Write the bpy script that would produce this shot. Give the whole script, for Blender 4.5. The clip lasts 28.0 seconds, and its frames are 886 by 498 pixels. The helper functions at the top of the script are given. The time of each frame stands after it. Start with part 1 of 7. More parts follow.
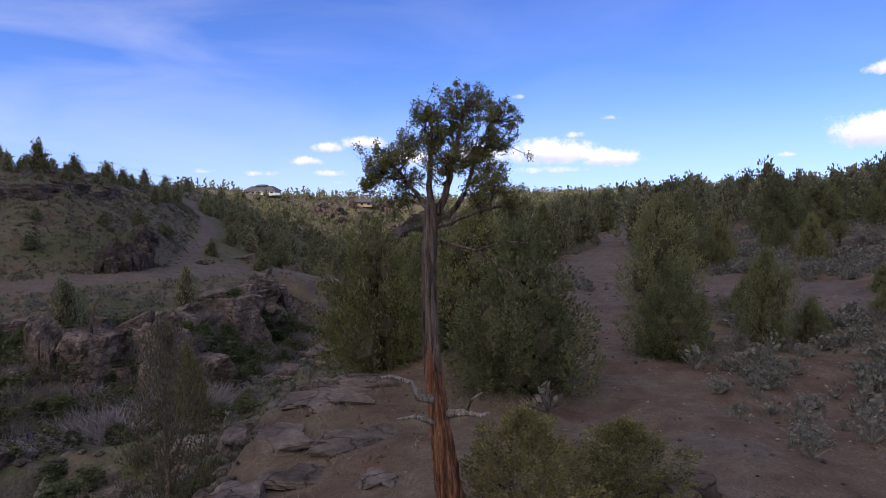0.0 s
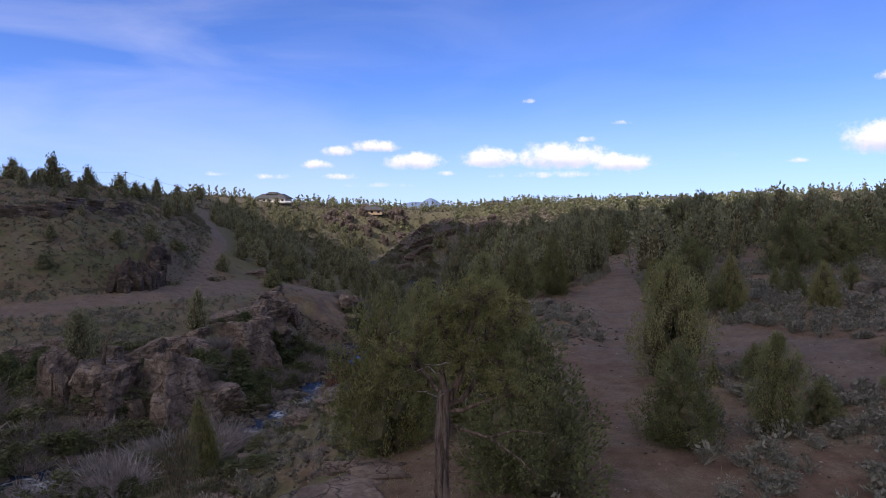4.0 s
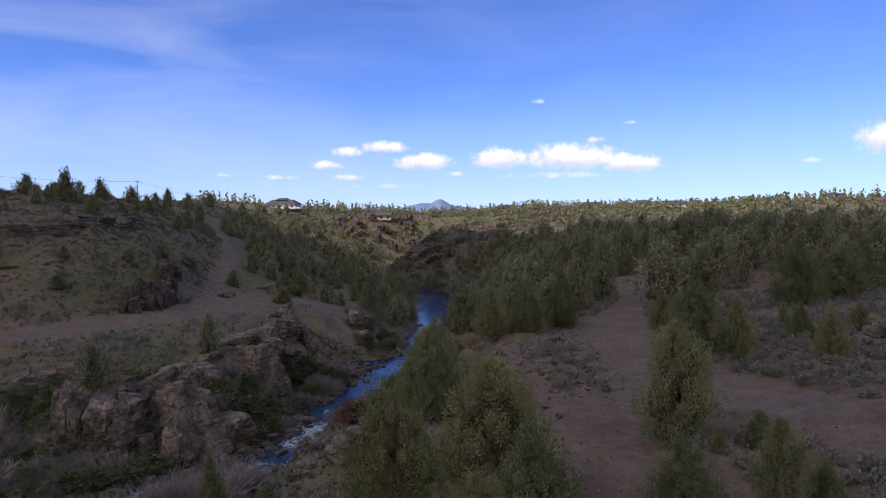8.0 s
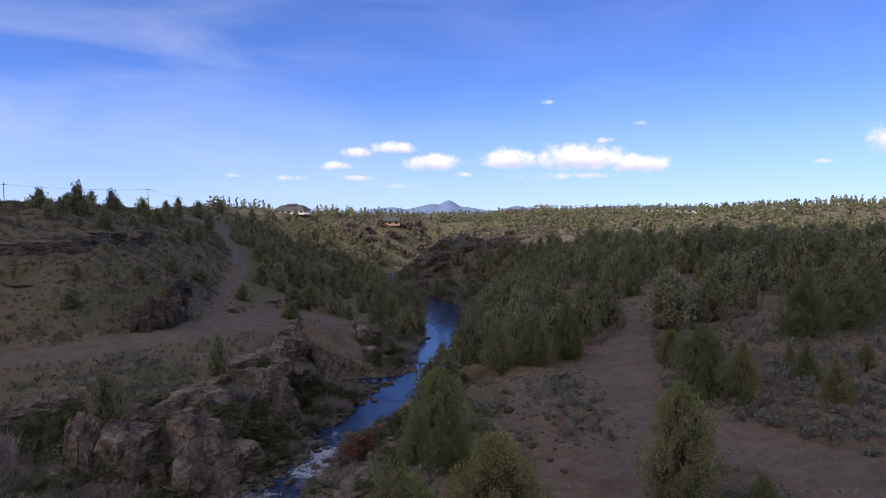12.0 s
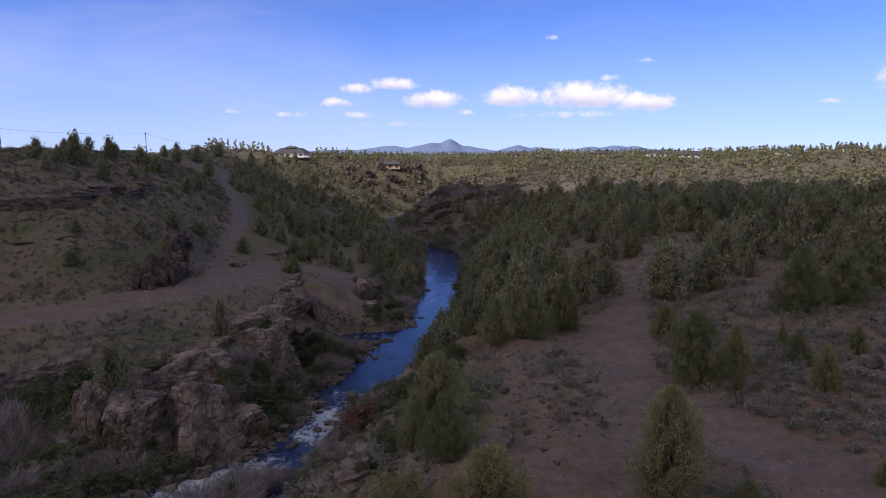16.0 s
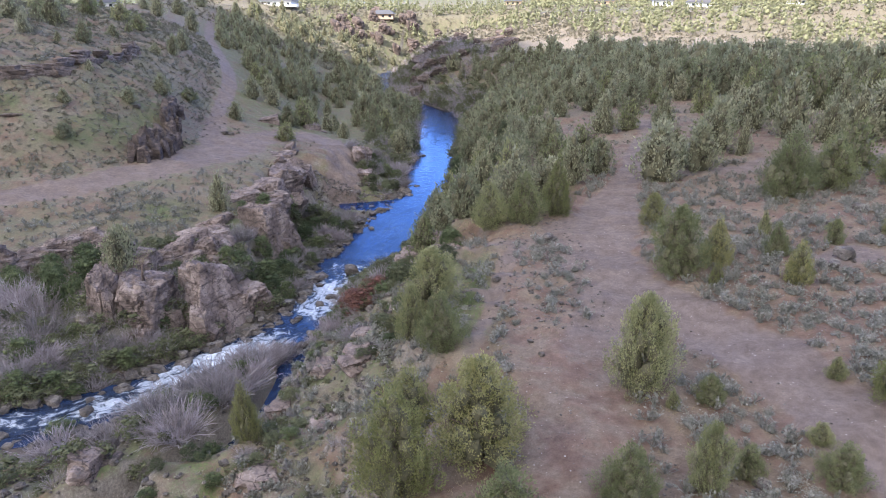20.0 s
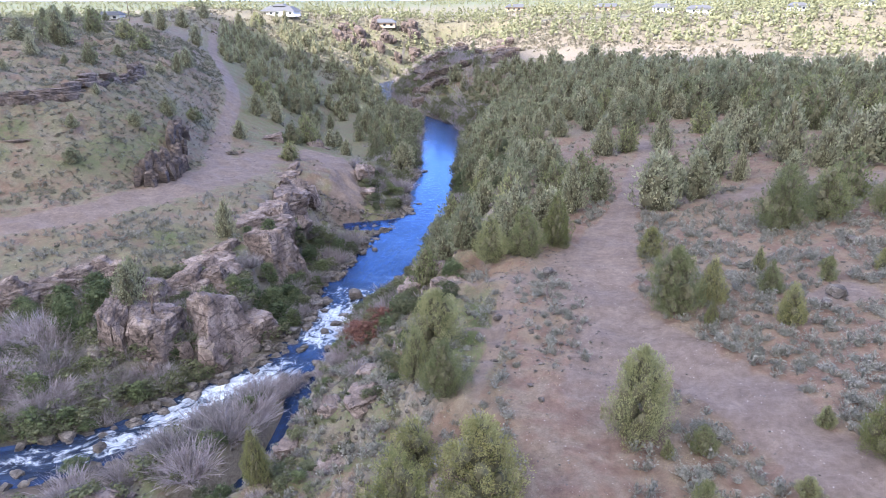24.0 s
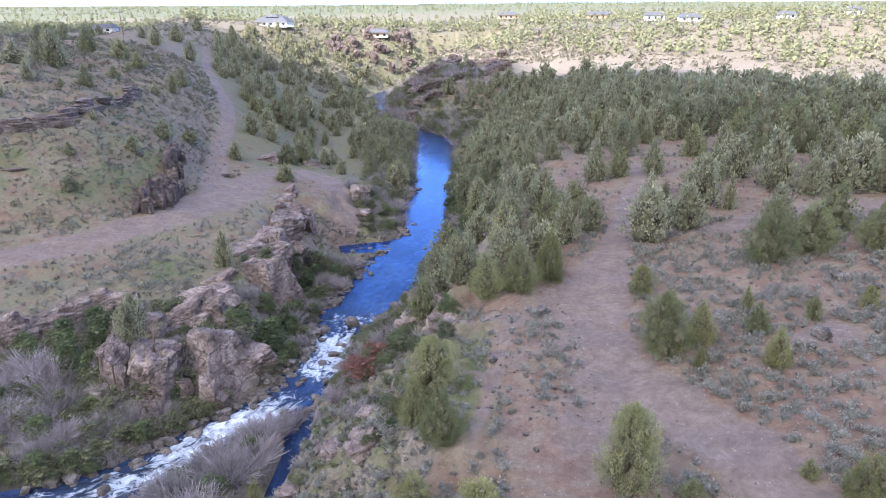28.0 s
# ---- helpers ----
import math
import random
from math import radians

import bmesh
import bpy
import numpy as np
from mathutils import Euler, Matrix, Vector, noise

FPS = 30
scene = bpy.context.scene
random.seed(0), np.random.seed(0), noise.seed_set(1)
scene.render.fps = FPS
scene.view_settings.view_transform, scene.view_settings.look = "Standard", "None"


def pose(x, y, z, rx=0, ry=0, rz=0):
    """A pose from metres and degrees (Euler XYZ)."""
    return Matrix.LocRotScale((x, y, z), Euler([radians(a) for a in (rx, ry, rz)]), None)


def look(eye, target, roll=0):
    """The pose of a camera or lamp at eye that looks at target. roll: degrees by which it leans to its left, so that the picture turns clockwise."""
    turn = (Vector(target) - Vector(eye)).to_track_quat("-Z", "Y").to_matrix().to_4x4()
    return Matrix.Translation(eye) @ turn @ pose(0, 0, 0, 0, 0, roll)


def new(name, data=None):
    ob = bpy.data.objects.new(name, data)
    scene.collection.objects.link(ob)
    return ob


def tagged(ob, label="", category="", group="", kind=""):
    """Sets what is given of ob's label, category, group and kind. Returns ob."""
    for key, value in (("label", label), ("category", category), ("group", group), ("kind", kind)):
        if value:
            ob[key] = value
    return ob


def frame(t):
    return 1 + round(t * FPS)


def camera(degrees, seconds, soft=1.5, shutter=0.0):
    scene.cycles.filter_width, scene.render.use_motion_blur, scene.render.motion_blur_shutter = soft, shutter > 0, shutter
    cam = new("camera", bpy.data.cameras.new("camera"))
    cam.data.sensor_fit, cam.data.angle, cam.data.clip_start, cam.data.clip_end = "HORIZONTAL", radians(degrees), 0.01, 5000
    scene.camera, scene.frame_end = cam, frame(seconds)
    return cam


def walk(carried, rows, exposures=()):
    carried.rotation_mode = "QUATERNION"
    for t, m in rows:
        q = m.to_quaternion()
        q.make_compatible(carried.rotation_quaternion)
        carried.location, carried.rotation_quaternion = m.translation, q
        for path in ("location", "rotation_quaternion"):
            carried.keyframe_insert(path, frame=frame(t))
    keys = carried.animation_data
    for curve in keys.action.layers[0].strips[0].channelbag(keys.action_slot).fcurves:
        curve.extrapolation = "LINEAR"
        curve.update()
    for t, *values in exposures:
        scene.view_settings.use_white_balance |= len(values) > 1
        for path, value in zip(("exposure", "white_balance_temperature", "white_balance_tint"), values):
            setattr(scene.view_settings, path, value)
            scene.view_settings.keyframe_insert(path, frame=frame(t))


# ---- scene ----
cam = camera(67.6, 28.0, 0.6)
PATH = [
    (0, (0.424, -0.456, 5.401), (0.432, 1.541, 5.282), -0.6),
    (0.5, (0.441, -0.45, 5.563), (0.446, 1.546, 5.445), -0.6),
    (1, (0.463, -0.462, 5.862), (0.465, 1.535, 5.745), -0.5),
    (1.5, (0.48, -0.471, 6.223), (0.48, 1.525, 6.107), -0.5),
    (2, (0.467, -0.493, 6.609), (0.461, 1.504, 6.495), -0.5),
    (2.5, (0.441, -0.498, 7.037), (0.428, 1.499, 6.924), -0.4),
    (3, (0.402, -0.485, 7.44), (0.387, 1.511, 7.33), -0.4),
    (3.5, (0.378, -0.463, 7.867), (0.361, 1.534, 7.759), -0.3),
    (5.5, (0.497, -0.423, 9.566), (0.462, 1.574, 9.46), -0.3),
    (6, (0.537, -0.402, 9.938), (0.498, 1.595, 9.832), -0.3),
    (6.5, (0.442, -0.342, 10.325), (0.401, 1.655, 10.22), -0.2),
    (7, (0.478, -0.435, 10.726), (0.433, 1.562, 10.621), -0.2),
    (7.5, (0.497, -0.562, 11.155), (0.45, 1.434, 11.05), -0.2),
    (8, (0.541, -0.645, 11.568), (0.492, 1.351, 11.463), -0.3),
    (8.5, (0.546, -0.653, 11.968), (0.494, 1.343, 11.864), -0.3),
    (9, (0.6, -0.691, 12.367), (0.545, 1.305, 12.263), -0.3),
    (9.5, (0.663, -0.727, 12.777), (0.606, 1.269, 12.674), -0.3),
    (10, (0.694, -0.747, 13.194), (0.636, 1.249, 13.09), -0.2),
    (10.5, (0.759, -0.81, 13.593), (0.696, 1.186, 13.49), -0.2),
    (11, (0.764, -0.873, 14.001), (0.694, 1.123, 13.897), -0.2),
    (11.5, (0.687, -0.911, 14.399), (0.614, 1.085, 14.296), -0.2),
    (12, (0.684, -0.968, 14.785), (0.609, 1.028, 14.682), -0.2),
    (12.5, (0.686, -0.889, 15.177), (0.608, 1.107, 15.075), -0.1),
    (14.5, (0.585, -0.534, 16.88), (0.505, 1.462, 16.777), -0.0),
    (15, (0.543, -0.538, 17.269), (0.462, 1.458, 17.166), 0.1),
    (15.5, (0.675, -0.649, 17.753), (0.595, 1.342, 17.579), 0.1),
    (16, (0.809, -0.75, 18.218), (0.733, 1.228, 17.932), 0.2),
    (16.5, (0.875, -0.902, 18.644), (0.804, 1.057, 18.245), 0.2),
    (17, (0.887, -1.052, 19.075), (0.818, 0.881, 18.567), 0.3),
    (17.5, (0.921, -1.212, 19.521), (0.857, 0.689, 18.904), 0.3),
    (18, (0.985, -1.224, 19.994), (0.93, 0.642, 19.275), 0.3),
    (18.5, (1.009, -1.242, 20.449), (0.955, 0.625, 19.733), 0.3),
    (19, (0.961, -1.249, 20.901), (0.906, 0.617, 20.185), 0.3),
    (19.5, (0.919, -1.268, 21.344), (0.863, 0.599, 20.628), 0.3),
    (20, (0.893, -1.311, 21.792), (0.836, 0.556, 21.077), 0.3),
    (20.5, (0.898, -1.357, 22.227), (0.839, 0.509, 21.512), 0.2),
    (21, (0.886, -1.436, 22.647), (0.826, 0.43, 21.932), 0.2),
    (21.5, (0.874, -1.508, 23.037), (0.813, 0.36, 22.324), 0.2),
    (23.5, (0.928, -1.572, 24.859), (0.864, 0.297, 24.148), -0.0),
    (24, (0.923, -1.587, 25.293), (0.858, 0.282, 24.584), -0.1),
    (24.5, (0.905, -1.583, 25.735), (0.841, 0.286, 25.027), -0.1),
    (25, (0.851, -1.6, 26.207), (0.788, 0.27, 25.499), -0.1),
    (25.5, (0.853, -1.61, 26.695), (0.794, 0.261, 25.989), -0.2),
    (26, (0.809, -1.599, 27.178), (0.752, 0.272, 26.472), -0.2),
    (26.5, (0.768, -1.611, 27.675), (0.715, 0.26, 26.971), -0.2),
    (27, (0.746, -1.64, 28.22), (0.695, 0.231, 27.517), -0.2),
    (27.5, (0.747, -1.639, 28.745), (0.698, 0.233, 28.043), -0.3),
    (28, (0.749, -1.656, 29.211), (0.702, 0.217, 28.51), -0.3),
]
EXPOSURES = ((0.0, 0.17, 6500, 21), (3.5, 0.12, 6500, 20), (8.0, 0.07, 6500, 20), (14.5, -0.05, 6500, 20), (15.5, -0.12, 6500, 23), (16.2, -0.08, 6500, 25), (17.0, 0.28, 6450, 23), (18.0, 0.82, 6250, 18), (18.5, 1.17, 6200, 17), (19.0, 1.5, 6200, 17), (20.0, 2.1, 6150, 16), (21.5, 2.42, 6050, 16), (23.5, 2.45, 5950, 17), (28.0, 2.35, 5900, 17))
walk(cam, [(t, look(eye, target, roll)) for t, eye, target, roll in PATH], exposures=EXPOSURES)

# ---- light: open sky, and a sun that a cloud keeps off the near valley ----
SUN_FROM = Vector((-0.62, -0.52, 0.72)).normalized()
world = bpy.data.worlds.new("sky")
scene.world = world
world.use_nodes = True


def build_sky():
    nt = world.node_tree
    nt.nodes.clear()
    add, link = nt.nodes.new, nt.links.new
    out, bg = add("ShaderNodeOutputWorld"), add("ShaderNodeBackground")
    sky = add("ShaderNodeTexSky")
    sky.sky_type, sky.sun_disc = "NISHITA", False
    sky.sun_elevation = math.asin(SUN_FROM.z)
    sky.sun_rotation = math.atan2(SUN_FROM.x, SUN_FROM.y)
    sky.altitude, sky.air_density, sky.dust_density, sky.ozone_density = 3000, 1.0, 0.1, 3.0
    coord = add("ShaderNodeTexCoord")

    def maths(op, a, b=None, c=None, clamp=False):
        n = add("ShaderNodeMath")
        n.operation, n.use_clamp = op, clamp
        for slot, v in enumerate((a, b, c)):
            if v is None:
                continue
            if hasattr(v, "is_output"):
                link(v, n.inputs[slot])
            else:
                n.inputs[slot].default_value = v
        return n.outputs[0]

    split = add("ShaderNodeSeparateXYZ")
    link(coord.outputs["Generated"], split.inputs[0])
    az = maths("ARCTAN2", split.outputs["X"], split.outputs["Y"])
    el = maths("ARCSINE", split.outputs["Z"])
    plane = add("ShaderNodeCombineXYZ")
    link(az, plane.inputs[0]), link(el, plane.inputs[1])
    # fair-weather cumulus low over the plain: azimuth, elevation, half width, half height in degrees
    # and how dense each is
    rows = ((-9.6, 5.2, 1.6, 0.7, 1.0), (-6.2, 5.6, 2.2, 0.75, 1.1), (-11.3, 4.1, 1.8, 0.6, 0.95), (-8.9, 3.1, 2.8, 0.5, 0.55), (-3.0, 4.3, 2.9, 1.05, 1.1),
            (-0.4, 3.4, 1.4, 0.4, 0.6), (-6.0, 2.4, 6.5, 0.45, 0.3), (3.6, 4.5, 2.9, 1.2, 1.15), (9.4, 4.5, 4.0, 1.5, 1.25), (14.4, 4.0, 2.8, 1.1, 1.15), (11.3, 6.1, 1.7, 0.45, 0.6), (9.3, 3.2, 8.0, 0.6, 0.45),
            (-15.0, 3.1, 2.4, 0.5, 0.4), (-19.2, 3.3, 2.2, 0.5, 0.12), (33.4, 5.1, 3.4, 1.8, 1.25), (35.6, 7.6, 1.8, 0.6, 0.7), (34.6, 9.6, 2.8, 0.8, 0.95), (22.4, 4.5, 2.6, 0.4, 0.3), (27.6, 3.9, 1.6, 0.4, 0.45),
            (6.8, 9.4, 0.8, 0.4, 0.5), (14.4, 7.4, 1.2, 0.4, 0.5))
    warp = add("ShaderNodeTexNoise")
    warp.inputs["Scale"].default_value, warp.inputs["Detail"].default_value, warp.inputs["Roughness"].default_value = 30, 9, 0.68
    link(plane.outputs[0], warp.inputs["Vector"])
    ragged = maths("MULTIPLY", maths("SUBTRACT", warp.outputs["Fac"], 0.54), 3.2)
    cover, height = None, None
    for a, e, w, h, thick in rows:
        u = maths("DIVIDE", maths("SUBTRACT", az, radians(a)), radians(w))
        v = maths("DIVIDE", maths("SUBTRACT", el, radians(e)), radians(h))
        vv = maths("MULTIPLY", maths("MAXIMUM", v, maths("MULTIPLY", v, -1.9)), 1.0)
        r = maths("SUBTRACT", thick, maths("ADD", maths("MULTIPLY", u, u), maths("MULTIPLY", vv, vv)))
        cover = r if cover is None else maths("MAXIMUM", cover, r)
        lift = maths("MULTIPLY", maths("MAXIMUM", r, 0.0), v)
        height = lift if height is None else maths("ADD", height, lift)
    dens = add("ShaderNodeMapRange")
    dens.interpolation_type = "SMOOTHSTEP"
    dens.inputs["From Min"].default_value, dens.inputs["From Max"].default_value = -0.15, 1.0
    link(maths("ADD", cover, ragged), dens.inputs["Value"])
    # thin high cirrus, more of it on the sun's side
    stretch = add("ShaderNodeMapping")
    stretch.inputs["Scale"].default_value, stretch.inputs["Rotation"].default_value = (1.4, 5.0, 1), (0, 0, 0.5)
    link(plane.outputs[0], stretch.inputs["Vector"])
    streak = add("ShaderNodeTexNoise")
    streak.inputs["Scale"].default_value, streak.inputs["Detail"].default_value, streak.inputs["Distortion"].default_value = 2.2, 7, 0.6
    link(stretch.outputs[0], streak.inputs["Vector"])
    side = add("ShaderNodeMapRange")
    side.interpolation_type = "SMOOTHSTEP"
    side.inputs["From Min"].default_value, side.inputs["From Max"].default_value = 0.25, -0.75
    side.inputs["To Min"].default_value, side.inputs["To Max"].default_value = 0.06, 0.32
    link(az, side.inputs["Value"])
    wisp = add("ShaderNodeMapRange")
    wisp.inputs["From Min"].default_value, wisp.inputs["From Max"].default_value = 0.42, 0.8
    link(streak.outputs["Fac"], wisp.inputs["Value"])
    cirrus = maths("MULTIPLY", wisp.outputs[0], side.outputs[0])
    # colours
    tone = add("ShaderNodeMix")
    tone.data_type = "RGBA"
    tone.inputs["A"].default_value, tone.inputs["B"].default_value = (6.0, 6.5, 7.8, 1), (9.6, 9.6, 9.8, 1)
    shade = add("ShaderNodeMapRange")
    shade.inputs["From Min"].default_value, shade.inputs["From Max"].default_value = -0.25, 0.3
    link(maths("ADD", height, maths("MULTIPLY", ragged, 0.15)), shade.inputs["Value"])
    link(shade.outputs[0], tone.inputs["Factor"])
    tint = add("ShaderNodeMix")
    tint.data_type, tint.blend_type = "RGBA", "MULTIPLY"
    tint.inputs["Factor"].default_value, tint.inputs["B"].default_value = 1.0, SKY_TINT
    link(sky.outputs[0], tint.inputs["A"])
    one = add("ShaderNodeMix")
    one.data_type = "RGBA"
    one.inputs["B"].default_value = (8.0, 8.4, 9.2, 1)
    link(tint.outputs["Result"], one.inputs["A"]), link(cirrus, one.inputs["Factor"])
    # pale haze low over the plain
    haze = add("ShaderNodeMapRange")
    haze.interpolation_type = "SMOOTHSTEP"
    haze.inputs["From Min"].default_value, haze.inputs["From Max"].default_value = 0.2, 0.0
    haze.inputs["To Min"].default_value, haze.inputs["To Max"].default_value = 0.0, 0.5
    link(el, haze.inputs["Value"])
    low = add("ShaderNodeMix")
    low.data_type = "RGBA"
    low.inputs["B"].default_value = (4.7, 5.75, 8.5, 1)
    link(one.outputs["Result"], low.inputs["A"]), link(haze.outputs[0], low.inputs["Factor"])
    two = add("ShaderNodeMix")
    two.data_type = "RGBA"
    link(low.outputs["Result"], two.inputs["A"]), link(tone.outputs["Result"], two.inputs["B"])
    link(dens.outputs[0], two.inputs["Factor"])
    # broken cloud deck overhead and behind, unseen, added to brighten and whiten the ground light
    lean = maths("ADD", maths("ADD", maths("MULTIPLY", split.outputs["Z"], 0.75), maths("MULTIPLY", split.outputs["Y"], -0.75)), maths("MULTIPLY", split.outputs["X"], -0.2))
    broken = add("ShaderNodeTexNoise")
    broken.inputs["Scale"].default_value, broken.inputs["Detail"].default_value = 3.2, 7
    link(coord.outputs["Generated"], broken.inputs["Vector"])
    deck = add("ShaderNodeMapRange")
    deck.interpolation_type = "SMOOTHSTEP"
    deck.inputs["From Min"].default_value, deck.inputs["From Max"].default_value = 0.16, 0.5
    link(maths("ADD", lean, maths("MULTIPLY", maths("SUBTRACT", broken.outputs["Fac"], 0.5), 0.7)), deck.inputs["Value"])
    three = add("ShaderNodeMix")
    three.data_type = "RGBA"
    three.inputs["B"].default_value = (4.9, 5.35, 6.1, 1)
    link(two.outputs["Result"], three.inputs["A"]), link(deck.outputs[0], three.inputs["Factor"])
    link(three.outputs["Result"], bg.inputs["Color"])
    bg.inputs["Strength"].default_value = SKY_STRENGTH
    link(bg.outputs[0], out.inputs["Surface"])


SKY_STRENGTH, SKY_TINT = 0.115, (0.72, 1.0, 1.57, 1)
build_sky()
sun_data = bpy.data.lights.new("sun", "SUN")
sun_data.energy, sun_data.angle, sun_data.color = 4.4, radians(0.53), (1.0, 0.955, 0.88)
sun = new("sun", sun_data)
sun.matrix_world = look(SUN_FROM * 100, (0, 0, 0))

# ---- materials ----


def material(name, rough=0.9, metal=0.0):
    m = bpy.data.materials.new(name)
    m.use_nodes = True
    b = m.node_tree.nodes["Principled BSDF"]
    b.inputs["Roughness"].default_value, b.inputs["Metallic"].default_value = rough, metal
    b.inputs["Specular IOR Level"].default_value = 0.25
    return m, m.node_tree, b


def noise_tex(nt, scale, detail=6, rough=0.6, vector=None, distortion=0.0):
    n = nt.nodes.new("ShaderNodeTexNoise")
    n.inputs["Scale"].default_value, n.inputs["Detail"].default_value = scale, detail
    n.inputs["Roughness"].default_value, n.inputs["Distortion"].default_value = rough, distortion
    if vector is None:
        vector = place_coord(nt)
    nt.links.new(vector, n.inputs["Vector"])
    return n.outputs["Fac"]


def place_coord(nt, own=False):
    for n in nt.nodes:
        if n.label == ("own" if own else "place"):
            return n.outputs["Object"] if own else n.outputs["Position"]
    n = nt.nodes.new("ShaderNodeTexCoord" if own else "ShaderNodeNewGeometry")
    n.label = "own" if own else "place"
    return n.outputs["Object"] if own else n.outputs["Position"]


def ramp(nt, value, *stops):
    n = nt.nodes.new("ShaderNodeValToRGB")
    while len(n.color_ramp.elements) < len(stops):
        n.color_ramp.elements.new(0.5)
    for e, (at, c) in zip(n.color_ramp.elements, stops):
        e.position, e.color = at, (*c, 1)
    nt.links.new(value, n.inputs["Fac"])
    return n.outputs["Color"]


def mixed(nt, fac, a, b, blend="MIX"):
    n = nt.nodes.new("ShaderNodeMix")
    n.data_type, n.blend_type = "RGBA", blend
    for slot, v in (("Factor", fac), ("A", a), ("B", b)):
        if hasattr(v, "is_output"):
            nt.links.new(v, n.inputs[slot])
        else:
            n.inputs[slot].default_value = v if slot == "Factor" else (*v, 1)
    return n.outputs["Result"]


def span(nt, value, lo, hi, to_lo=0.0, to_hi=1.0):
    n = nt.nodes.new("ShaderNodeMapRange")
    for slot, v in (("From Min", lo), ("From Max", hi), ("To Min", to_lo), ("To Max", to_hi)):
        n.inputs[slot].default_value = v
    nt.links.new(value, n.inputs["Value"])
    return n.outputs[0]


def bumped(nt, b, height, strength=0.5, distance=0.05):
    n = nt.nodes.new("ShaderNodeBump")
    n.inputs["Strength"].default_value, n.inputs["Distance"].default_value = strength, distance
    nt.links.new(height, n.inputs["Height"])
    nt.links.new(n.outputs[0], b.inputs["Normal"])


def attribute(nt, name):
    n = nt.nodes.new("ShaderNodeAttribute")
    n.attribute_name = name
    return n.outputs["Fac"]


def ground_material():
    m, nt, b = material("dry_ground", 0.95)
    big, mid, fine = noise_tex(nt, 0.09, 5), noise_tex(nt, 0.55, 6), noise_tex(nt, 6.0, 8, 0.7)
    soil = ramp(nt, mid, (0.3, (0.122, 0.076, 0.052)), (0.5, (0.178, 0.115, 0.083)), (0.7, (0.222, 0.155, 0.118)))
    dry = ramp(nt, fine, (0.3, (0.098, 0.078, 0.05)), (0.6, (0.196, 0.16, 0.11)), (0.8, (0.31, 0.262, 0.186)))
    green = ramp(nt, fine, (0.3, (0.045, 0.058, 0.018)), (0.6, (0.1, 0.122, 0.04)), (0.8, (0.17, 0.185, 0.075)))
    dust = ramp(nt, mid, (0.3, (0.136, 0.1, 0.08)), (0.55, (0.174, 0.13, 0.104)), (0.75, (0.212, 0.162, 0.132)))
    bare = ramp(nt, fine, (0.3, (0.12, 0.098, 0.075)), (0.55, (0.215, 0.182, 0.145)), (0.75, (0.33, 0.29, 0.24)))
    grassy = span(nt, mixed(nt, 0.4, mid, big), 0.44, 0.53)
    sward = nt.nodes.new("ShaderNodeMath")
    sward.operation, sward.use_clamp = "MULTIPLY_ADD", True
    nt.links.new(attribute(nt, "grass"), sward.inputs[0])
    nt.links.new(grassy, sward.inputs[1])
    nt.links.new(attribute(nt, "sward"), sward.inputs[2])
    c = mixed(nt, sward.outputs[0], soil, dry)
    gm = mixed(nt, 1.0, span(nt, mixed(nt, 0.6, mid, fine), 0.42, 0.52), attribute(nt, "green"), "MULTIPLY")
    c = mixed(nt, gm, c, green)
    c = mixed(nt, attribute(nt, "rock"), c, bare)
    edge = span(nt, mixed(nt, 0.5, attribute(nt, "dust"), mixed(nt, 0.5, mid, noise_tex(nt, 0.22, 5))), 0.42, 0.6)
    c = mixed(nt, edge, c, dust)
    # wet mud and weed along the waterline
    c = mixed(nt, mixed(nt, 1.0, span(nt, mid, 0.25, 0.5), attribute(nt, "wet"), "MULTIPLY"), c, ramp(nt, fine, (0.3, (0.022, 0.02, 0.015)), (0.7, (0.075, 0.064, 0.05))))
    # scattered pale pebbles
    v = nt.nodes.new("ShaderNodeTexVoronoi")
    v.inputs["Scale"].default_value = 2.6
    nt.links.new(place_coord(nt), v.inputs["Vector"])
    peb = span(nt, v.outputs["Distance"], 0.13, 0.07)
    c = mixed(nt, mixed(nt, 1.0, peb, span(nt, fine, 0.45, 0.6), "MULTIPLY"), c, (0.36, 0.31, 0.26))
    c = mixed(nt, 0.55, c, ramp(nt, noise_tex(nt, 1.7, 9, 0.75), (0.34, (0.34, 0.33, 0.31)), (0.6, (1.0, 1.0, 1.0))), "MULTIPLY")
    c = mixed(nt, 0.65, c, ramp(nt, noise_tex(nt, 19.0, 4, 0.7), (0.32, (0.45, 0.43, 0.41)), (0.6, (1.0, 1.0, 1.0))), "MULTIPLY")
    nt.links.new(c, b.inputs["Base Color"])
    bumped(nt, b, fine, 0.7, 0.1)
    return m


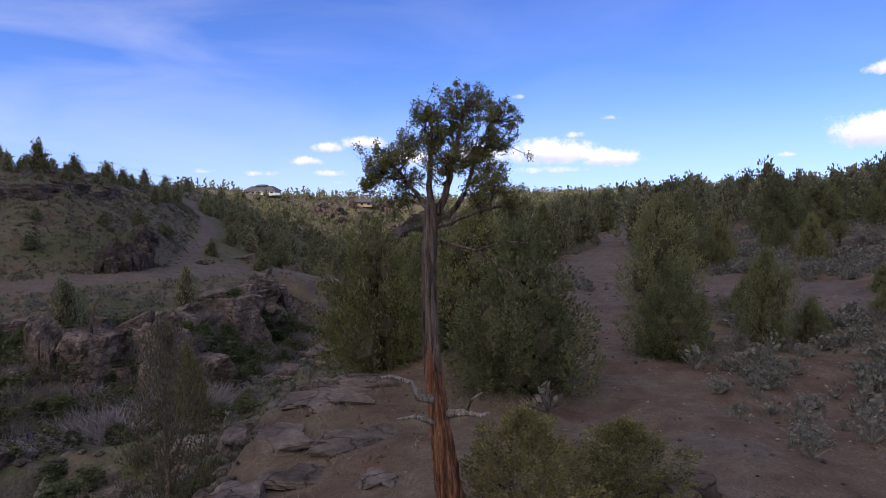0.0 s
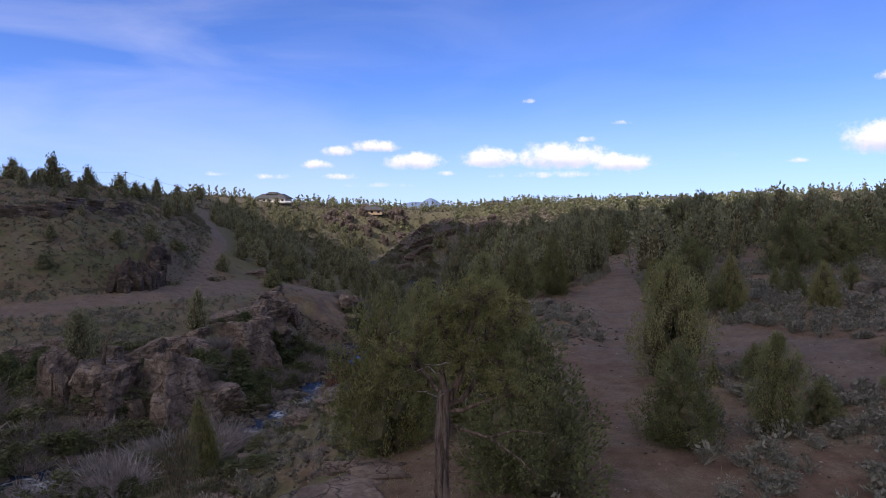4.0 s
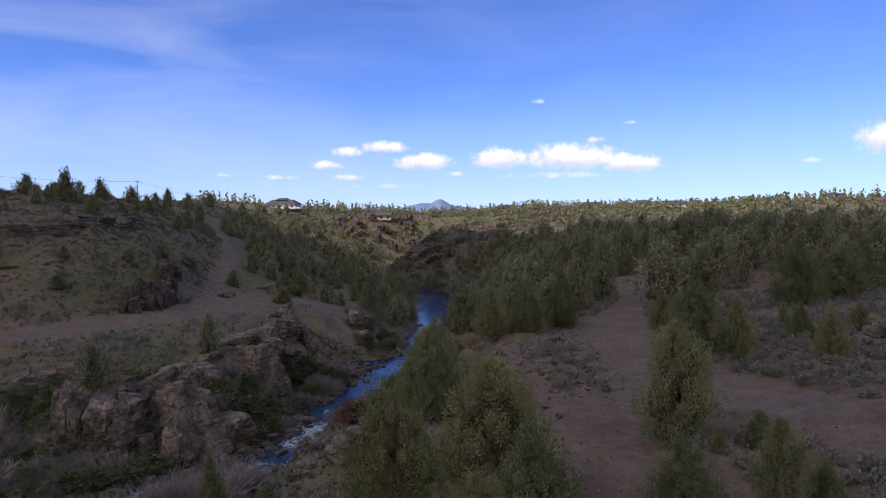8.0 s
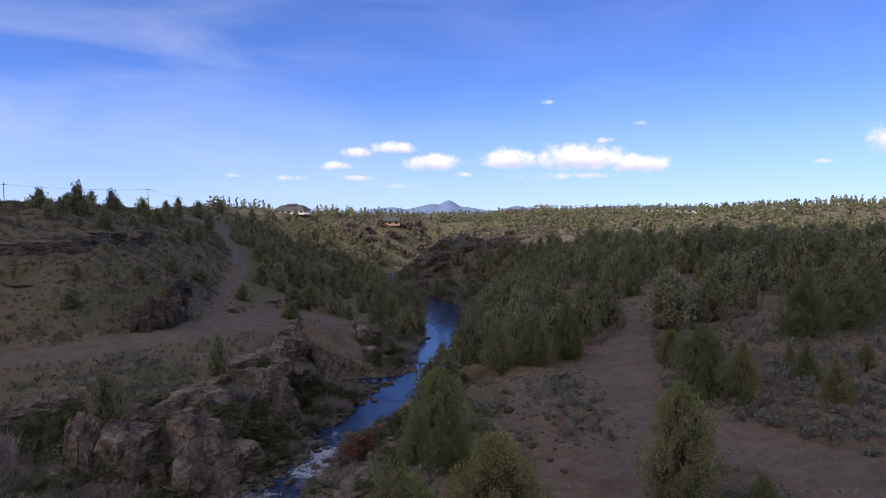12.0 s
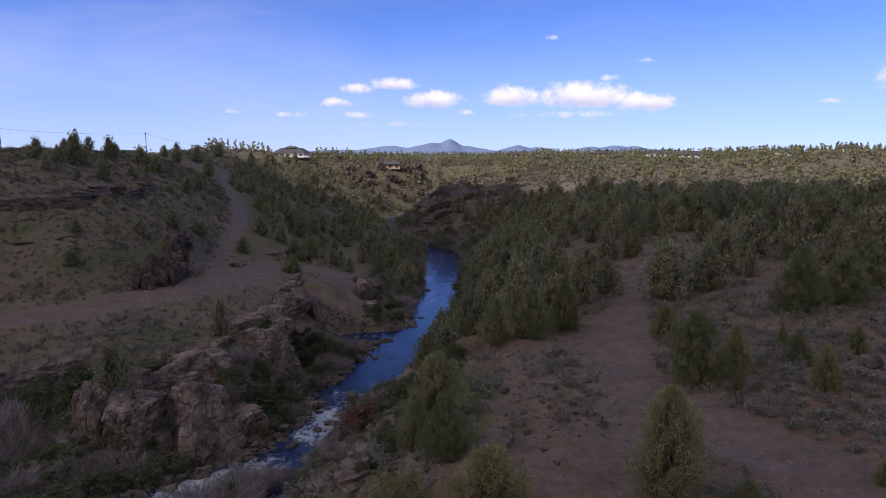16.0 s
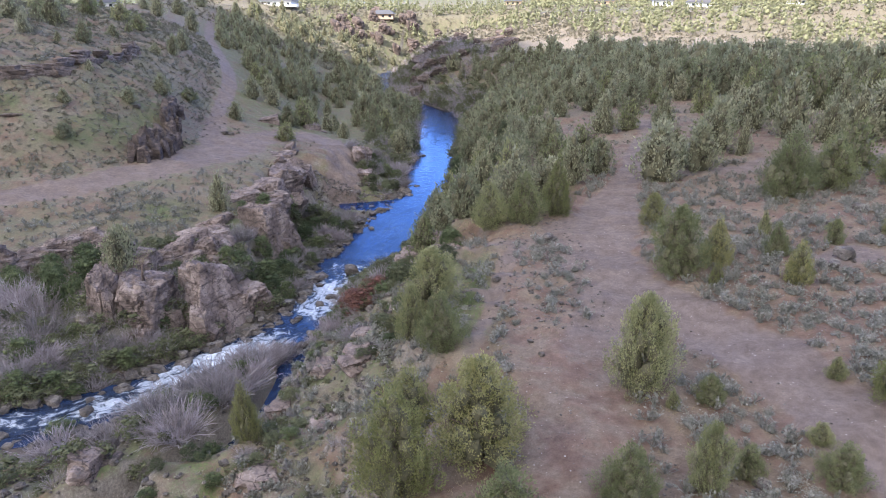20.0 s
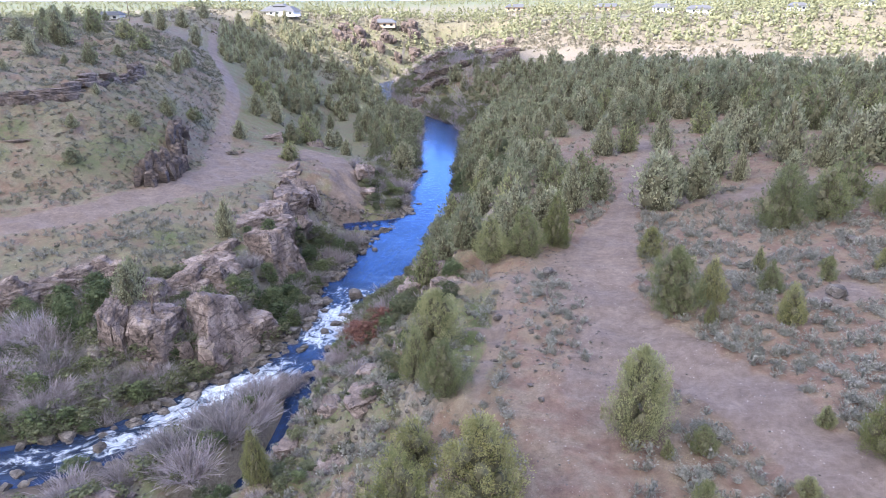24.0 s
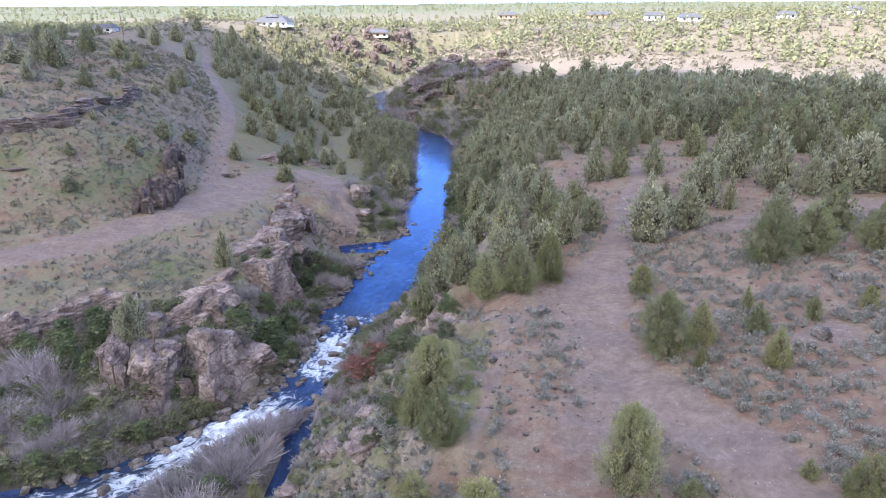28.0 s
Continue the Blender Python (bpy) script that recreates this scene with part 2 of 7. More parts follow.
def rock_material(name, dark, mid, light, scale=0.5):
    m, nt, b = material(name, 0.9)
    co = place_coord(nt)
    a, f = noise_tex(nt, scale, 8, 0.65, co, 0.4), noise_tex(nt, scale * 9, 8, 0.7, co)
    c = ramp(nt, a, (0.32, dark), (0.5, mid), (0.68, light))
    c = mixed(nt, 0.75, c, ramp(nt, f, (0.3, (0.4, 0.38, 0.36)), (0.65, (1.0, 1.0, 1.0))), "MULTIPLY")
    lichen = span(nt, noise_tex(nt, scale * 2.6, 7, 0.7, co), 0.6, 0.68)
    c = mixed(nt, mixed(nt, 0.6, (0, 0, 0), lichen), c, tuple(0.3 * k + 0.08 for k in mid))
    v = nt.nodes.new("ShaderNodeTexVoronoi")
    v.feature = "DISTANCE_TO_EDGE"
    v.inputs["Scale"].default_value = scale * 1.5
    bend = nt.nodes.new("ShaderNodeVectorMath")
    bend.operation = "MULTIPLY_ADD"
    tex = nt.nodes.new("ShaderNodeTexNoise")
    tex.inputs["Scale"].default_value, tex.inputs["Detail"].default_value = scale * 1.6, 5
    nt.links.new(co, tex.inputs["Vector"])
    nt.links.new(tex.outputs["Color"], bend.inputs[0])
    bend.inputs[1].default_value = (1.1 / scale, 1.1 / scale, 0.6 / scale)
    nt.links.new(co, bend.inputs[2])
    nt.links.new(bend.outputs[0], v.inputs["Vector"])
    seam = span(nt, v.outputs["Distance"], 0.0, 0.03)
    c = mixed(nt, span(nt, seam, 0, 1, 0.85, 0.0), c, tuple(k * 0.4 for k in dark))
    # thin dark bedding lines, gently tilted
    tilt = nt.nodes.new("ShaderNodeMapping")
    tilt.inputs["Scale"].default_value, tilt.inputs["Rotation"].default_value = (0.35, 0.35, 3.2), (0.22, 0.18, 0)
    nt.links.new(co, tilt.inputs["Vector"])
    bed = span(nt, noise_tex(nt, scale * 1.8, 7, 0.65, tilt.outputs[0]), 0.36, 0.47)
    c = mixed(nt, span(nt, bed, 0, 1, 0.7, 0.0), c, tuple(k * 0.6 for k in dark))
    nt.links.new(c, b.inputs["Base Color"])
    bumped(nt, b, mixed(nt, 0.35, f, mixed(nt, 0.5, seam, bed)), 1.0, 0.22)
    return m


def leaf_material(name, dark, mid, light, clump=8.0):
    m, nt, b = material(name, 0.8)
    info = nt.nodes.new("ShaderNodeObjectInfo")
    geo = nt.nodes.new("ShaderNodeNewGeometry")
    tuft = span(nt, noise_tex(nt, clump, 3, 0.6, place_coord(nt, True)), 0.32, 0.68)
    c = ramp(nt, mixed(nt, 0.58, geo.outputs["Random Per Island"], tuft), (0.08, dark), (0.5, mid), (0.92, light))
    hue = nt.nodes.new("ShaderNodeHueSaturation")
    nt.links.new(span(nt, info.outputs["Random"], 0, 1, 0.482, 0.506), hue.inputs["Hue"])
    nt.links.new(span(nt, info.outputs["Random"], 1, 0, 0.7, 1.25), hue.inputs["Value"])
    hue.inputs["Saturation"].default_value = 0.95
    nt.links.new(c, hue.inputs["Color"])
    nt.links.new(hue.outputs[0], b.inputs["Base Color"])
    thin = nt.nodes.new("ShaderNodeBsdfTranslucent")
    nt.links.new(hue.outputs[0], thin.inputs["Color"])
    both = nt.nodes.new("ShaderNodeMixShader")
    both.inputs[0].default_value = 0.3
    nt.links.new(b.outputs[0], both.inputs[1]), nt.links.new(thin.outputs[0], both.inputs[2])
    nt.links.new(both.outputs[0], nt.nodes["Material Output"].inputs["Surface"])
    return m


def bark_material(name, dark, light, scale=3.0):
    m, nt, b = material(name, 0.95)
    n = nt.nodes.new("ShaderNodeMapping")
    n.inputs["Scale"].default_value = (1, 1, 0.12)
    nt.links.new(place_coord(nt), n.inputs["Vector"])
    f = noise_tex(nt, scale * 4, 8, 0.7, n.outputs[0], 0.6)
    c = ramp(nt, f, (0.36, tuple(k * 0.25 for k in dark)), (0.48, dark), (0.66, light))
    nt.links.new(c, b.inputs["Base Color"])
    bumped(nt, b, f, 1.0, 0.06)
    return m


def plain_material(name, colour, rough=0.7, vary=0.35, scale=2.0, metal=0.0):
    m, nt, b = material(name, rough, metal)
    f = noise_tex(nt, scale, 7, 0.65)
    c = ramp(nt, f, (0.3, tuple(k * (1 - vary) for k in colour)), (0.7, colour))
    nt.links.new(c, b.inputs["Base Color"])
    return m


def water_material():
    m, nt, b = material("river_water", 0.06)
    b.inputs["IOR"].default_value, b.inputs["Specular IOR Level"].default_value = 1.33, 0.5
    rapid = attribute(nt, "rapid")
    # streaks drawn out along the current
    streak = nt.nodes.new("ShaderNodeCombineXYZ")
    pull = nt.nodes.new("ShaderNodeMath")
    pull.operation = "MULTIPLY"
    pull.inputs[1].default_value = 0.34
    nt.links.new(attribute(nt, "run"), pull.inputs[0])
    nt.links.new(pull.outputs[0], streak.inputs[0]), nt.links.new(attribute(nt, "across"), streak.inputs[1])
    f = noise_tex(nt, 1.0, 6, 0.6, streak.outputs[0], 1.0)
    boil = noise_tex(nt, 0.75, 5, 0.6, None, 1.4)
    flow = noise_tex(nt, 0.5, 4, 0.6, streak.outputs[0], 1.2)
    level = nt.nodes.new("ShaderNodeMath")
    level.operation = "ADD"
    nt.links.new(mixed(nt, 0.45, f, boil), level.inputs[0])
    near = nt.nodes.new("ShaderNodeMath")
    near.operation = "MULTIPLY_ADD"
    nt.links.new(rapid, near.inputs[0])
    near.inputs[1].default_value, near.inputs[2].default_value = 0.45, -0.42
    nt.links.new(near.outputs[0], level.inputs[1])
    foam = span(nt, level.outputs[0], 0.46, 0.66)
    # the blue in the calm water's base colour stands in for reflected sky
    sky_blued = mixed(nt, rapid, ramp(nt, flow, (0.35, (0.003, 0.012, 0.045)), (0.65, (0.009, 0.034, 0.125))), ramp(nt, flow, (0.3, (0.004, 0.007, 0.014)), (0.7, (0.02, 0.03, 0.045))))
    white = ramp(nt, noise_tex(nt, 5.0, 5, 0.7, streak.outputs[0]), (0.3, (0.3, 0.33, 0.37)), (0.62, (0.66, 0.68, 0.7)))
    nt.links.new(mixed(nt, foam, sky_blued, white), b.inputs["Base Color"])
    nt.links.new(span(nt, foam, 0, 1, 0.05, 0.75), b.inputs["Roughness"])
    swell = mixed(nt, span(nt, rapid, 0.15, 0.6), noise_tex(nt, 0.8, 4, 0.5, None, 0.4), noise_tex(nt, 1.7, 8, 0.7, streak.outputs[0], 0.8))
    bump = nt.nodes.new("ShaderNodeBump")
    nt.links.new(span(nt, rapid, 0.15, 0.7, 0.22, 0.9), bump.inputs["Strength"])
    bump.inputs["Distance"].default_value = 0.3
    nt.links.new(swell, bump.inputs["Height"]), nt.links.new(bump.outputs[0], b.inputs["Normal"])
    return m


GROUND = ground_material()
ROCK = rock_material("rhyolite", (0.06, 0.043, 0.035), (0.19, 0.142, 0.117), (0.33, 0.26, 0.22))
BASALT = rock_material("basalt", (0.035, 0.026, 0.022), (0.1, 0.074, 0.06), (0.19, 0.145, 0.118), 0.7)
STONE = rock_material("river_stone", (0.055, 0.045, 0.037), (0.13, 0.108, 0.089), (0.25, 0.214, 0.18), 0.9)
JUNIPER = leaf_material("juniper_foliage", (0.092, 0.1, 0.04), (0.172, 0.18, 0.074), (0.262, 0.265, 0.118))
JUNIPER_WARM = leaf_material("juniper_foliage_warm", (0.102, 0.104, 0.036), (0.186, 0.186, 0.064), (0.275, 0.268, 0.102))
BROWN_JUNIPER = leaf_material("brown_juniper", (0.07, 0.06, 0.034), (0.12, 0.104, 0.06), (0.185, 0.16, 0.095))
JUNIPER_WOOD = leaf_material("juniper_wood_foliage", (0.13, 0.132, 0.07), (0.205, 0.207, 0.112), (0.285, 0.283, 0.158), 0.6)
JUNIPER_GREY = leaf_material("juniper_foliage_grey", (0.125, 0.125, 0.068), (0.208, 0.207, 0.114), (0.3, 0.295, 0.17))
JUNIPER_DARK = leaf_material("juniper_foliage_dark", (0.1, 0.105, 0.056), (0.165, 0.17, 0.09), (0.24, 0.242, 0.135))
YELLOW = leaf_material("yellow_juniper", (0.09, 0.085, 0.026), (0.18, 0.167, 0.056), (0.29, 0.265, 0.105))
SAGE = leaf_material("sage_foliage", (0.115, 0.11, 0.086), (0.2, 0.19, 0.15), (0.29, 0.278, 0.228), 3.0)
WILLOW = leaf_material("bare_willow", (0.13, 0.107, 0.1), (0.236, 0.2, 0.189), (0.38, 0.336, 0.326), 3.0)
GREEN = leaf_material("green_shrub", (0.038, 0.05, 0.018), (0.07, 0.088, 0.034), (0.125, 0.145, 0.06), 4.0)
RUSSET = leaf_material("russet_shrub", (0.06, 0.028, 0.018), (0.12, 0.055, 0.034), (0.17, 0.088, 0.055), 4.0)
BARK = bark_material("juniper_bark", (0.12, 0.085, 0.065), (0.26, 0.2, 0.16))


def old_bark():
    """Grey weathered wood above, shredding red bark below, with a ragged border."""
    m, nt, b = material("old_bark", 0.95)
    n = nt.nodes.new("ShaderNodeMapping")
    n.inputs["Scale"].default_value = (1, 1, 0.1)
    nt.links.new(place_coord(nt, True), n.inputs["Vector"])
    f = noise_tex(nt, 14, 8, 0.7, n.outputs[0], 0.6)
    grey = ramp(nt, f, (0.36, (0.03, 0.022, 0.018)), (0.48, (0.11, 0.08, 0.066)), (0.66, (0.25, 0.2, 0.17)))
    red = ramp(nt, f, (0.36, (0.04, 0.018, 0.01)), (0.48, (0.15, 0.066, 0.036)), (0.66, (0.4, 0.2, 0.115)))
    split = nt.nodes.new("ShaderNodeSeparateXYZ")
    nt.links.new(place_coord(nt, True), split.inputs[0])
    border = nt.nodes.new("ShaderNodeMath")
    border.operation = "MULTIPLY_ADD"
    nt.links.new(noise_tex(nt, 5, 4, 0.6, n.outputs[0]), border.inputs[0])
    border.inputs[1].default_value = 3.4
    nt.links.new(split.outputs["Z"], border.inputs[2])
    nt.links.new(mixed(nt, span(nt, border.outputs[0], 5.1, 5.6), red, grey), b.inputs["Base Color"])
    bumped(nt, b, f, 1.0, 0.06)
    return m
WATER = water_material()

# ---- the lie of the land ----
RIVER = ((-95, 22), (-55, 34.5), (-42, 40.6), (-34, 42.8), (-27.4, 47.6), (-24.6, 52.6), (-21.6, 56.6), (-19, 60.6), (-17, 64.4), (-16.2, 69), (-15.9, 74), (-14.9, 80), (-14.5, 87), (-12.8, 94), (-12, 101), (-9.8, 109), (-6.7, 117), (-5.8, 127), (-7.2, 143), (-5.6, 162), (-6.9, 172), (-7.5, 194), (-6.6, 216), (-9, 233), (-13, 248), (-25, 273), (-33.6, 295), (-37, 319), (-43, 365), (-36, 392), (-8, 425), (70, 450), (320, 470))
HALF = (4, 4, 2.6, 2.6, 2.7, 2.8, 2.7, 2.6, 2.8, 3.1, 3.2, 4.1, 4.9, 6, 5.2, 6, 6, 4.8, 4.6, 4, 5.2, 6, 7, 6.2, 2.85, 1.86, 2.48, 2.85, 3.2, 3, 3, 3, 3)
LEVEL = (-9, -10.2, -10.8, -11.1, -11.4, -11.7, -12.1, -12.4, -12.7, -13, -13.8, -14.6, -15.1, -15.4, -15.4, -15.5, -15.5, -15.6, -15.8, -16.1, -16.2, -16.5, -16.8, -17.1, -17.3, -17.6, -17.9, -18.2, -18.5, -18.6, -18.8, -19, -19)
RIGHT_SLOPE = (0.23, 0.23, 0.23, 0.26, 0.3, 0.39, 0.48, 0.55, 0.7, 0.83, 0.75, 0.77, 0.86, 0.93, 0.95, 0.95, 0.94, 0.86, 0.74, 0.61, 0.57, 0.5, 0.5, 0.54, 0.64, 0.81, 0.88, 0.8, 0.8, 0.8, 0.8, 0.6, 0.6)
LEFT_SHELF = (30, 29, 23.3, 15.6, 7.2, 4.9, 4, 3.5, 4, 4.5, 5.3, 6.1, 6.7, 8, 9, 9, 8.5, 5.3, 5, 5, 5.3, 6, 6, 5.8, 5.3, 4.5, 4, 4, 4, 4, 4, 6, 6)
LEFT_WALL = (2.2, 2.2, 2.2, 2.2, 2.2, 2.2, 2.2, 2.2, 2.1, 1.99, 1.8, 1.6, 1.6, 1.4, 1.08, 0.74, 0.46, 0.5, 0.7, 0.7, 0.7, 0.7, 0.7, 0.72, 0.77, 0.85, 0.9, 0.9, 0.9, 0.9, 0.9, 0.8, 0.8)
SIDE_ARM = ((-16.6, 62), (-15.2, 52), (-15.2, 44), (-17.5, 38), (-22, 32), (-32, 25))
COVE = ((-8, 121), (-13, 119.8), (-17.5, 118.4), (-22, 117))
BENCH_RIM = ((-74, 60), (-62, 63), (-55, 67), (-51.5, 70.5), (-49.5, 73.5), (-47, 77.5), (-43, 78), (-40.5, 73), (-38.8, 66), (-38, 61))
NEAR_RIM = ((-4.0, -30), (-4.2, 4), (-4.4, 14), (-5.0, 19.5), (-3.8, 23.0), (-1.6, 25.4), (-0.2, 29), (0.4, 34))
HILL_FOOT = ((-160, 72), (-75, 95), (-58, 101), (-50, 106), (-50.5, 122), (-54.5, 140), (-60, 157), (-69, 182), (-85, 215), (-108, 270), (-126, 330), (-118, 385), (-90, 432), (-10, 462), (90, 486), (500, 520))
FOOT_Z = (-2, -3, -3.5, -4.1, -4.6, -3.6, -1.2, 5, 8, 11, 13.2, 14.5, 13, 7, 7, 8)
FOOT_FALL = (0.12, 0.12, 0.12, 0.12, 0.13, 0.2, 0.35, 0.6, 0.5, 0.4, 0.33, 0.33, 0.4, 0.4, 0.3)


def along(line, x, y):
    """For points x, y: distance to a line on the plan, positive on its right, and the place along it as a row number."""
    best, sign, at = np.full(x.shape, 1e9), np.ones(x.shape), np.zeros(x.shape)
    for n, ((ax, ay), (bx, by)) in enumerate(zip(line, line[1:])):
        ux, uy = bx - ax, by - ay
        k = np.clip(((x - ax) * ux + (y - ay) * uy) / (ux * ux + uy * uy), 0, 1)
        px, py = x - ax - k * ux, y - ay - k * uy
        d = np.hypot(px, py)
        hit = d < best
        best = np.where(hit, d, best)
        sign = np.where(hit, np.where(ux * (y - ay) - uy * (x - ax) > 0, -1.0, 1.0), sign)
        at = np.where(hit, n + k, at)
    return best * sign, at


def by_row(at, values):
    return np.interp(at, range(len(values)), values)


def smooth(v, lo, hi):
    k = np.clip((v - lo) / (hi - lo), 0, 1)
    return k * k * (3 - 2 * k)


def softmin(a, b, k):
    h = np.clip(0.5 + 0.5 * (b - a) / k, 0, 1)
    return b + (a - b) * h - k * h * (1 - h)


rng = np.random.default_rng(7)
WAVES = [(rng.uniform(0, 6.28), rng.uniform(0, 6.28)) for _ in range(48)]


def rough_field(x, y, size, octaves=4, first=0):
    out, amp, total = 0.0, 1.0, 0.0
    for o in range(octaves):
        for j in range(3):
            turn, phase = WAVES[(first + o * 3 + j) % 48]
            f = 6.28 / size * (1 + 0.23 * j)
            out = out + amp * np.sin(f * (x * np.cos(turn) + y * np.sin(turn)) + phase + 1.3 * np.sin(f * 0.6 * (y * np.cos(turn) - x * np.sin(turn)) + 2 * phase))
        total += 3 * amp
        amp, size = amp * 0.55, size * 0.47
    return out / total * 1.6


def land(x, y):
    """Height of the ground."""
    x, y = np.asarray(x, float), np.asarray(y, float)
    d, s = along(RIVER, x, y)
    half, level = by_row(s, HALF) + 0.8 * rough_field(x, y, 12, 3, 41) * smooth(y, 60, 75), by_row(s, LEVEL)
    wob = rough_field(x, y, 9, 3, 5)
    dr, dl = d - half, -d - half
    # right: a gently rising shelf
    shelf = 5.0 * (1 - np.exp(-np.maximum(0, x - 14) / 35)) + 10 * smooth(y, 250, 470) + 4 * smooth(y + 0.6 * x, 400, 560) + 8 * smooth(x, 110, 300) * smooth(y, 260, 420) + 0.25 * wob - 0.9 * smooth(-x, -3, 6) * smooth(-y, -40, -10)
    bank = level - 0.1 + by_row(s, RIGHT_SLOPE) * np.clip(dr, 0, 20) * (1 + 0.14 * wob * smooth(-y, -200, -130)) + 0.5 * np.maximum(dr - 20, 0) + 0.5 * rough_field(x, y, 5, 3, 11) * smooth(dr, 0, 5) * smooth(-y, -200, -130)
    right = softmin(shelf, bank, 2.0)
    # left: cliff, bench with the road, hill
    e, hs = along(HILL_FOOT, x, y)
    (da, ha), (db, hb) = along(HILL_FOOT[:4], x, y), along(HILL_FOOT[3:], x, y)
    da, db = np.abs(da), np.abs(db)
    turn = smooth(da - db, -20, 20)
    foot = np.where(e < 0, by_row(ha, FOOT_Z) * (1 - turn) + by_row(hb + 3, FOOT_Z) * turn, by_row(hs, FOOT_Z))
    inner = softmin(da, db, 22.0)
    up, down = np.where(e < 0, np.maximum(inner, 0), 0), np.maximum(e, 0)
    top = (20.3 - 0.78 * np.maximum(foot + 4, 0)) * (1 - 0.65 * smooth(hs, 11.0, 12.2))
    hill = foot + top * (1 - np.exp(-up / 18)) + 0.5 * wob * smooth(up, 0, 10) + 1.0 * rough_field(x, y, 30, 3, 20) * smooth(up, 4, 25)
    hill = hill - 8.5 * smooth(up, 60, 170)
    # it falls away again behind its crest
    crest = np.interp(-x / np.maximum(y, 1), (0.37, 0.4, 0.45, 0.515, 0.66, 1.2), (900, 420, 330, 258, 247, 235))
    hill = hill - 4.5 * smooth(np.hypot(x, y) - crest, 0, 110)
    ledge = smooth(hill, 7.6, 8.8) * 0.5 * smooth(up, 6, 12) * smooth(-hs, -5.2, -3.6)
    hill = hill + ledge
    bench = foot - by_row(hs, FOOT_FALL) * down + 0.25 * wob
    bench = np.maximum(bench, level + 0.5 + np.clip(0.3 * dl, 0, 3.0))
    upland = np.where(e < 0, hill, bench)
    reach = by_row(s, LEFT_SHELF) * (1 + (0.3 - 0.2 * smooth(-s, -4, -3)) * wob * smooth(-y, -200, -130))
    cliff = level + 0.12 * np.clip(dl, 0, np.minimum(reach, 8)) + 0.03 * np.maximum(np.minimum(dl, reach) - 8, 0) + by_row(s, LEFT_WALL) * np.maximum(dl - reach, 0) + 0.4 * rough_field(x, y, 4, 3, 14) * smooth(dl, 0, 3)
    left = softmin(upland, cliff, 1.2)
    z = np.where(d > 0, right, left)
    # bed of the river and of its side arm
    edge = np.where(d > 0, dr, dl)
    z = np.where(edge < 0, level - 0.2 - 0.9 * smooth(-edge, 0, 3), z)
    for arm, wide in ((SIDE_ARM, 2.4), (COVE, 3.8)):
        a = along(arm, x, y)[0]
        z = z - (np.maximum(0, z - level + 0.5)) * smooth(wide - np.abs(a), 0, 1.4)
    # the alcove below the bench
    rim = along(BENCH_RIM, x, y)[0]
    inside = smooth(-x, 37, 39.5) * smooth(y, 53, 56) * smooth(-y, -86, -82) * smooth(x, -84, -76)
    z = z - inside * np.maximum(0, z - (-9.5 + 2.4 * np.maximum(0, -rim) + 0.2 * wob))
    # the near rim drops to the side arm
    rim = along(NEAR_RIM, x, y)[0]
    drop = 3.8 * smooth(-rim, -0.2, 2.6) * smooth(-y, -33, -26)
    z = np.where(drop > 0, np.maximum(z - drop, np.minimum(z, level + 0.5)), z)
    # the far plateau closes over the canyon past its bend
    lift = smooth(x, 8, 50) * smooth(y, 385, 420)
    z = z * (1 - lift) + lift * np.maximum(z, 10 + 5 * smooth(y + 0.6 * x, 400, 560) + 6 * smooth(x, 150, 300))
    # the plain beyond
    far = smooth(np.hypot(x, y), 420, 900)
    return z * (1 - far) + far * (14 + 3 * rough_field(x, y, 700, 3, 30) + 4 * smooth(x, 0, 400) - 4 * smooth(-x, 50, 300))


def level_at(x, y):
    d, s = along(RIVER, np.asarray(x, float), np.asarray(y, float))
    return by_row(s, LEVEL)


# dirt roads and trails: line on the plan and half widths
ROADS = (
    (((-130, 66), (-80, 79), (-64, 85), (-56, 91), (-49, 101), (-45, 110), (-45.5, 122), (-49.6, 130), (-51.8, 138), (-56.4, 156), (-60.2, 173), (-66.2, 190), (-74, 208), (-91, 245), (-109, 295), (-124, 341)),
     (3, 3.0, 3.0, 3.2, 3.6, 4.2, 3.6, 2.4, 1.9, 1.7, 1.7, 1.7, 1.6, 1.6, 1.7, 1.8)),
    (((-44, 114), (-43, 123), (-41.5, 131), (-39.5, 139), (-35, 146), (-30, 145), (-26.4, 139), (-23.8, 132), (-22.8, 126), (-22.6, 121.4)), (5, 5, 4.4, 4.4, 4.2, 4, 3.6, 3.4, 3.2, 3.0)),
)
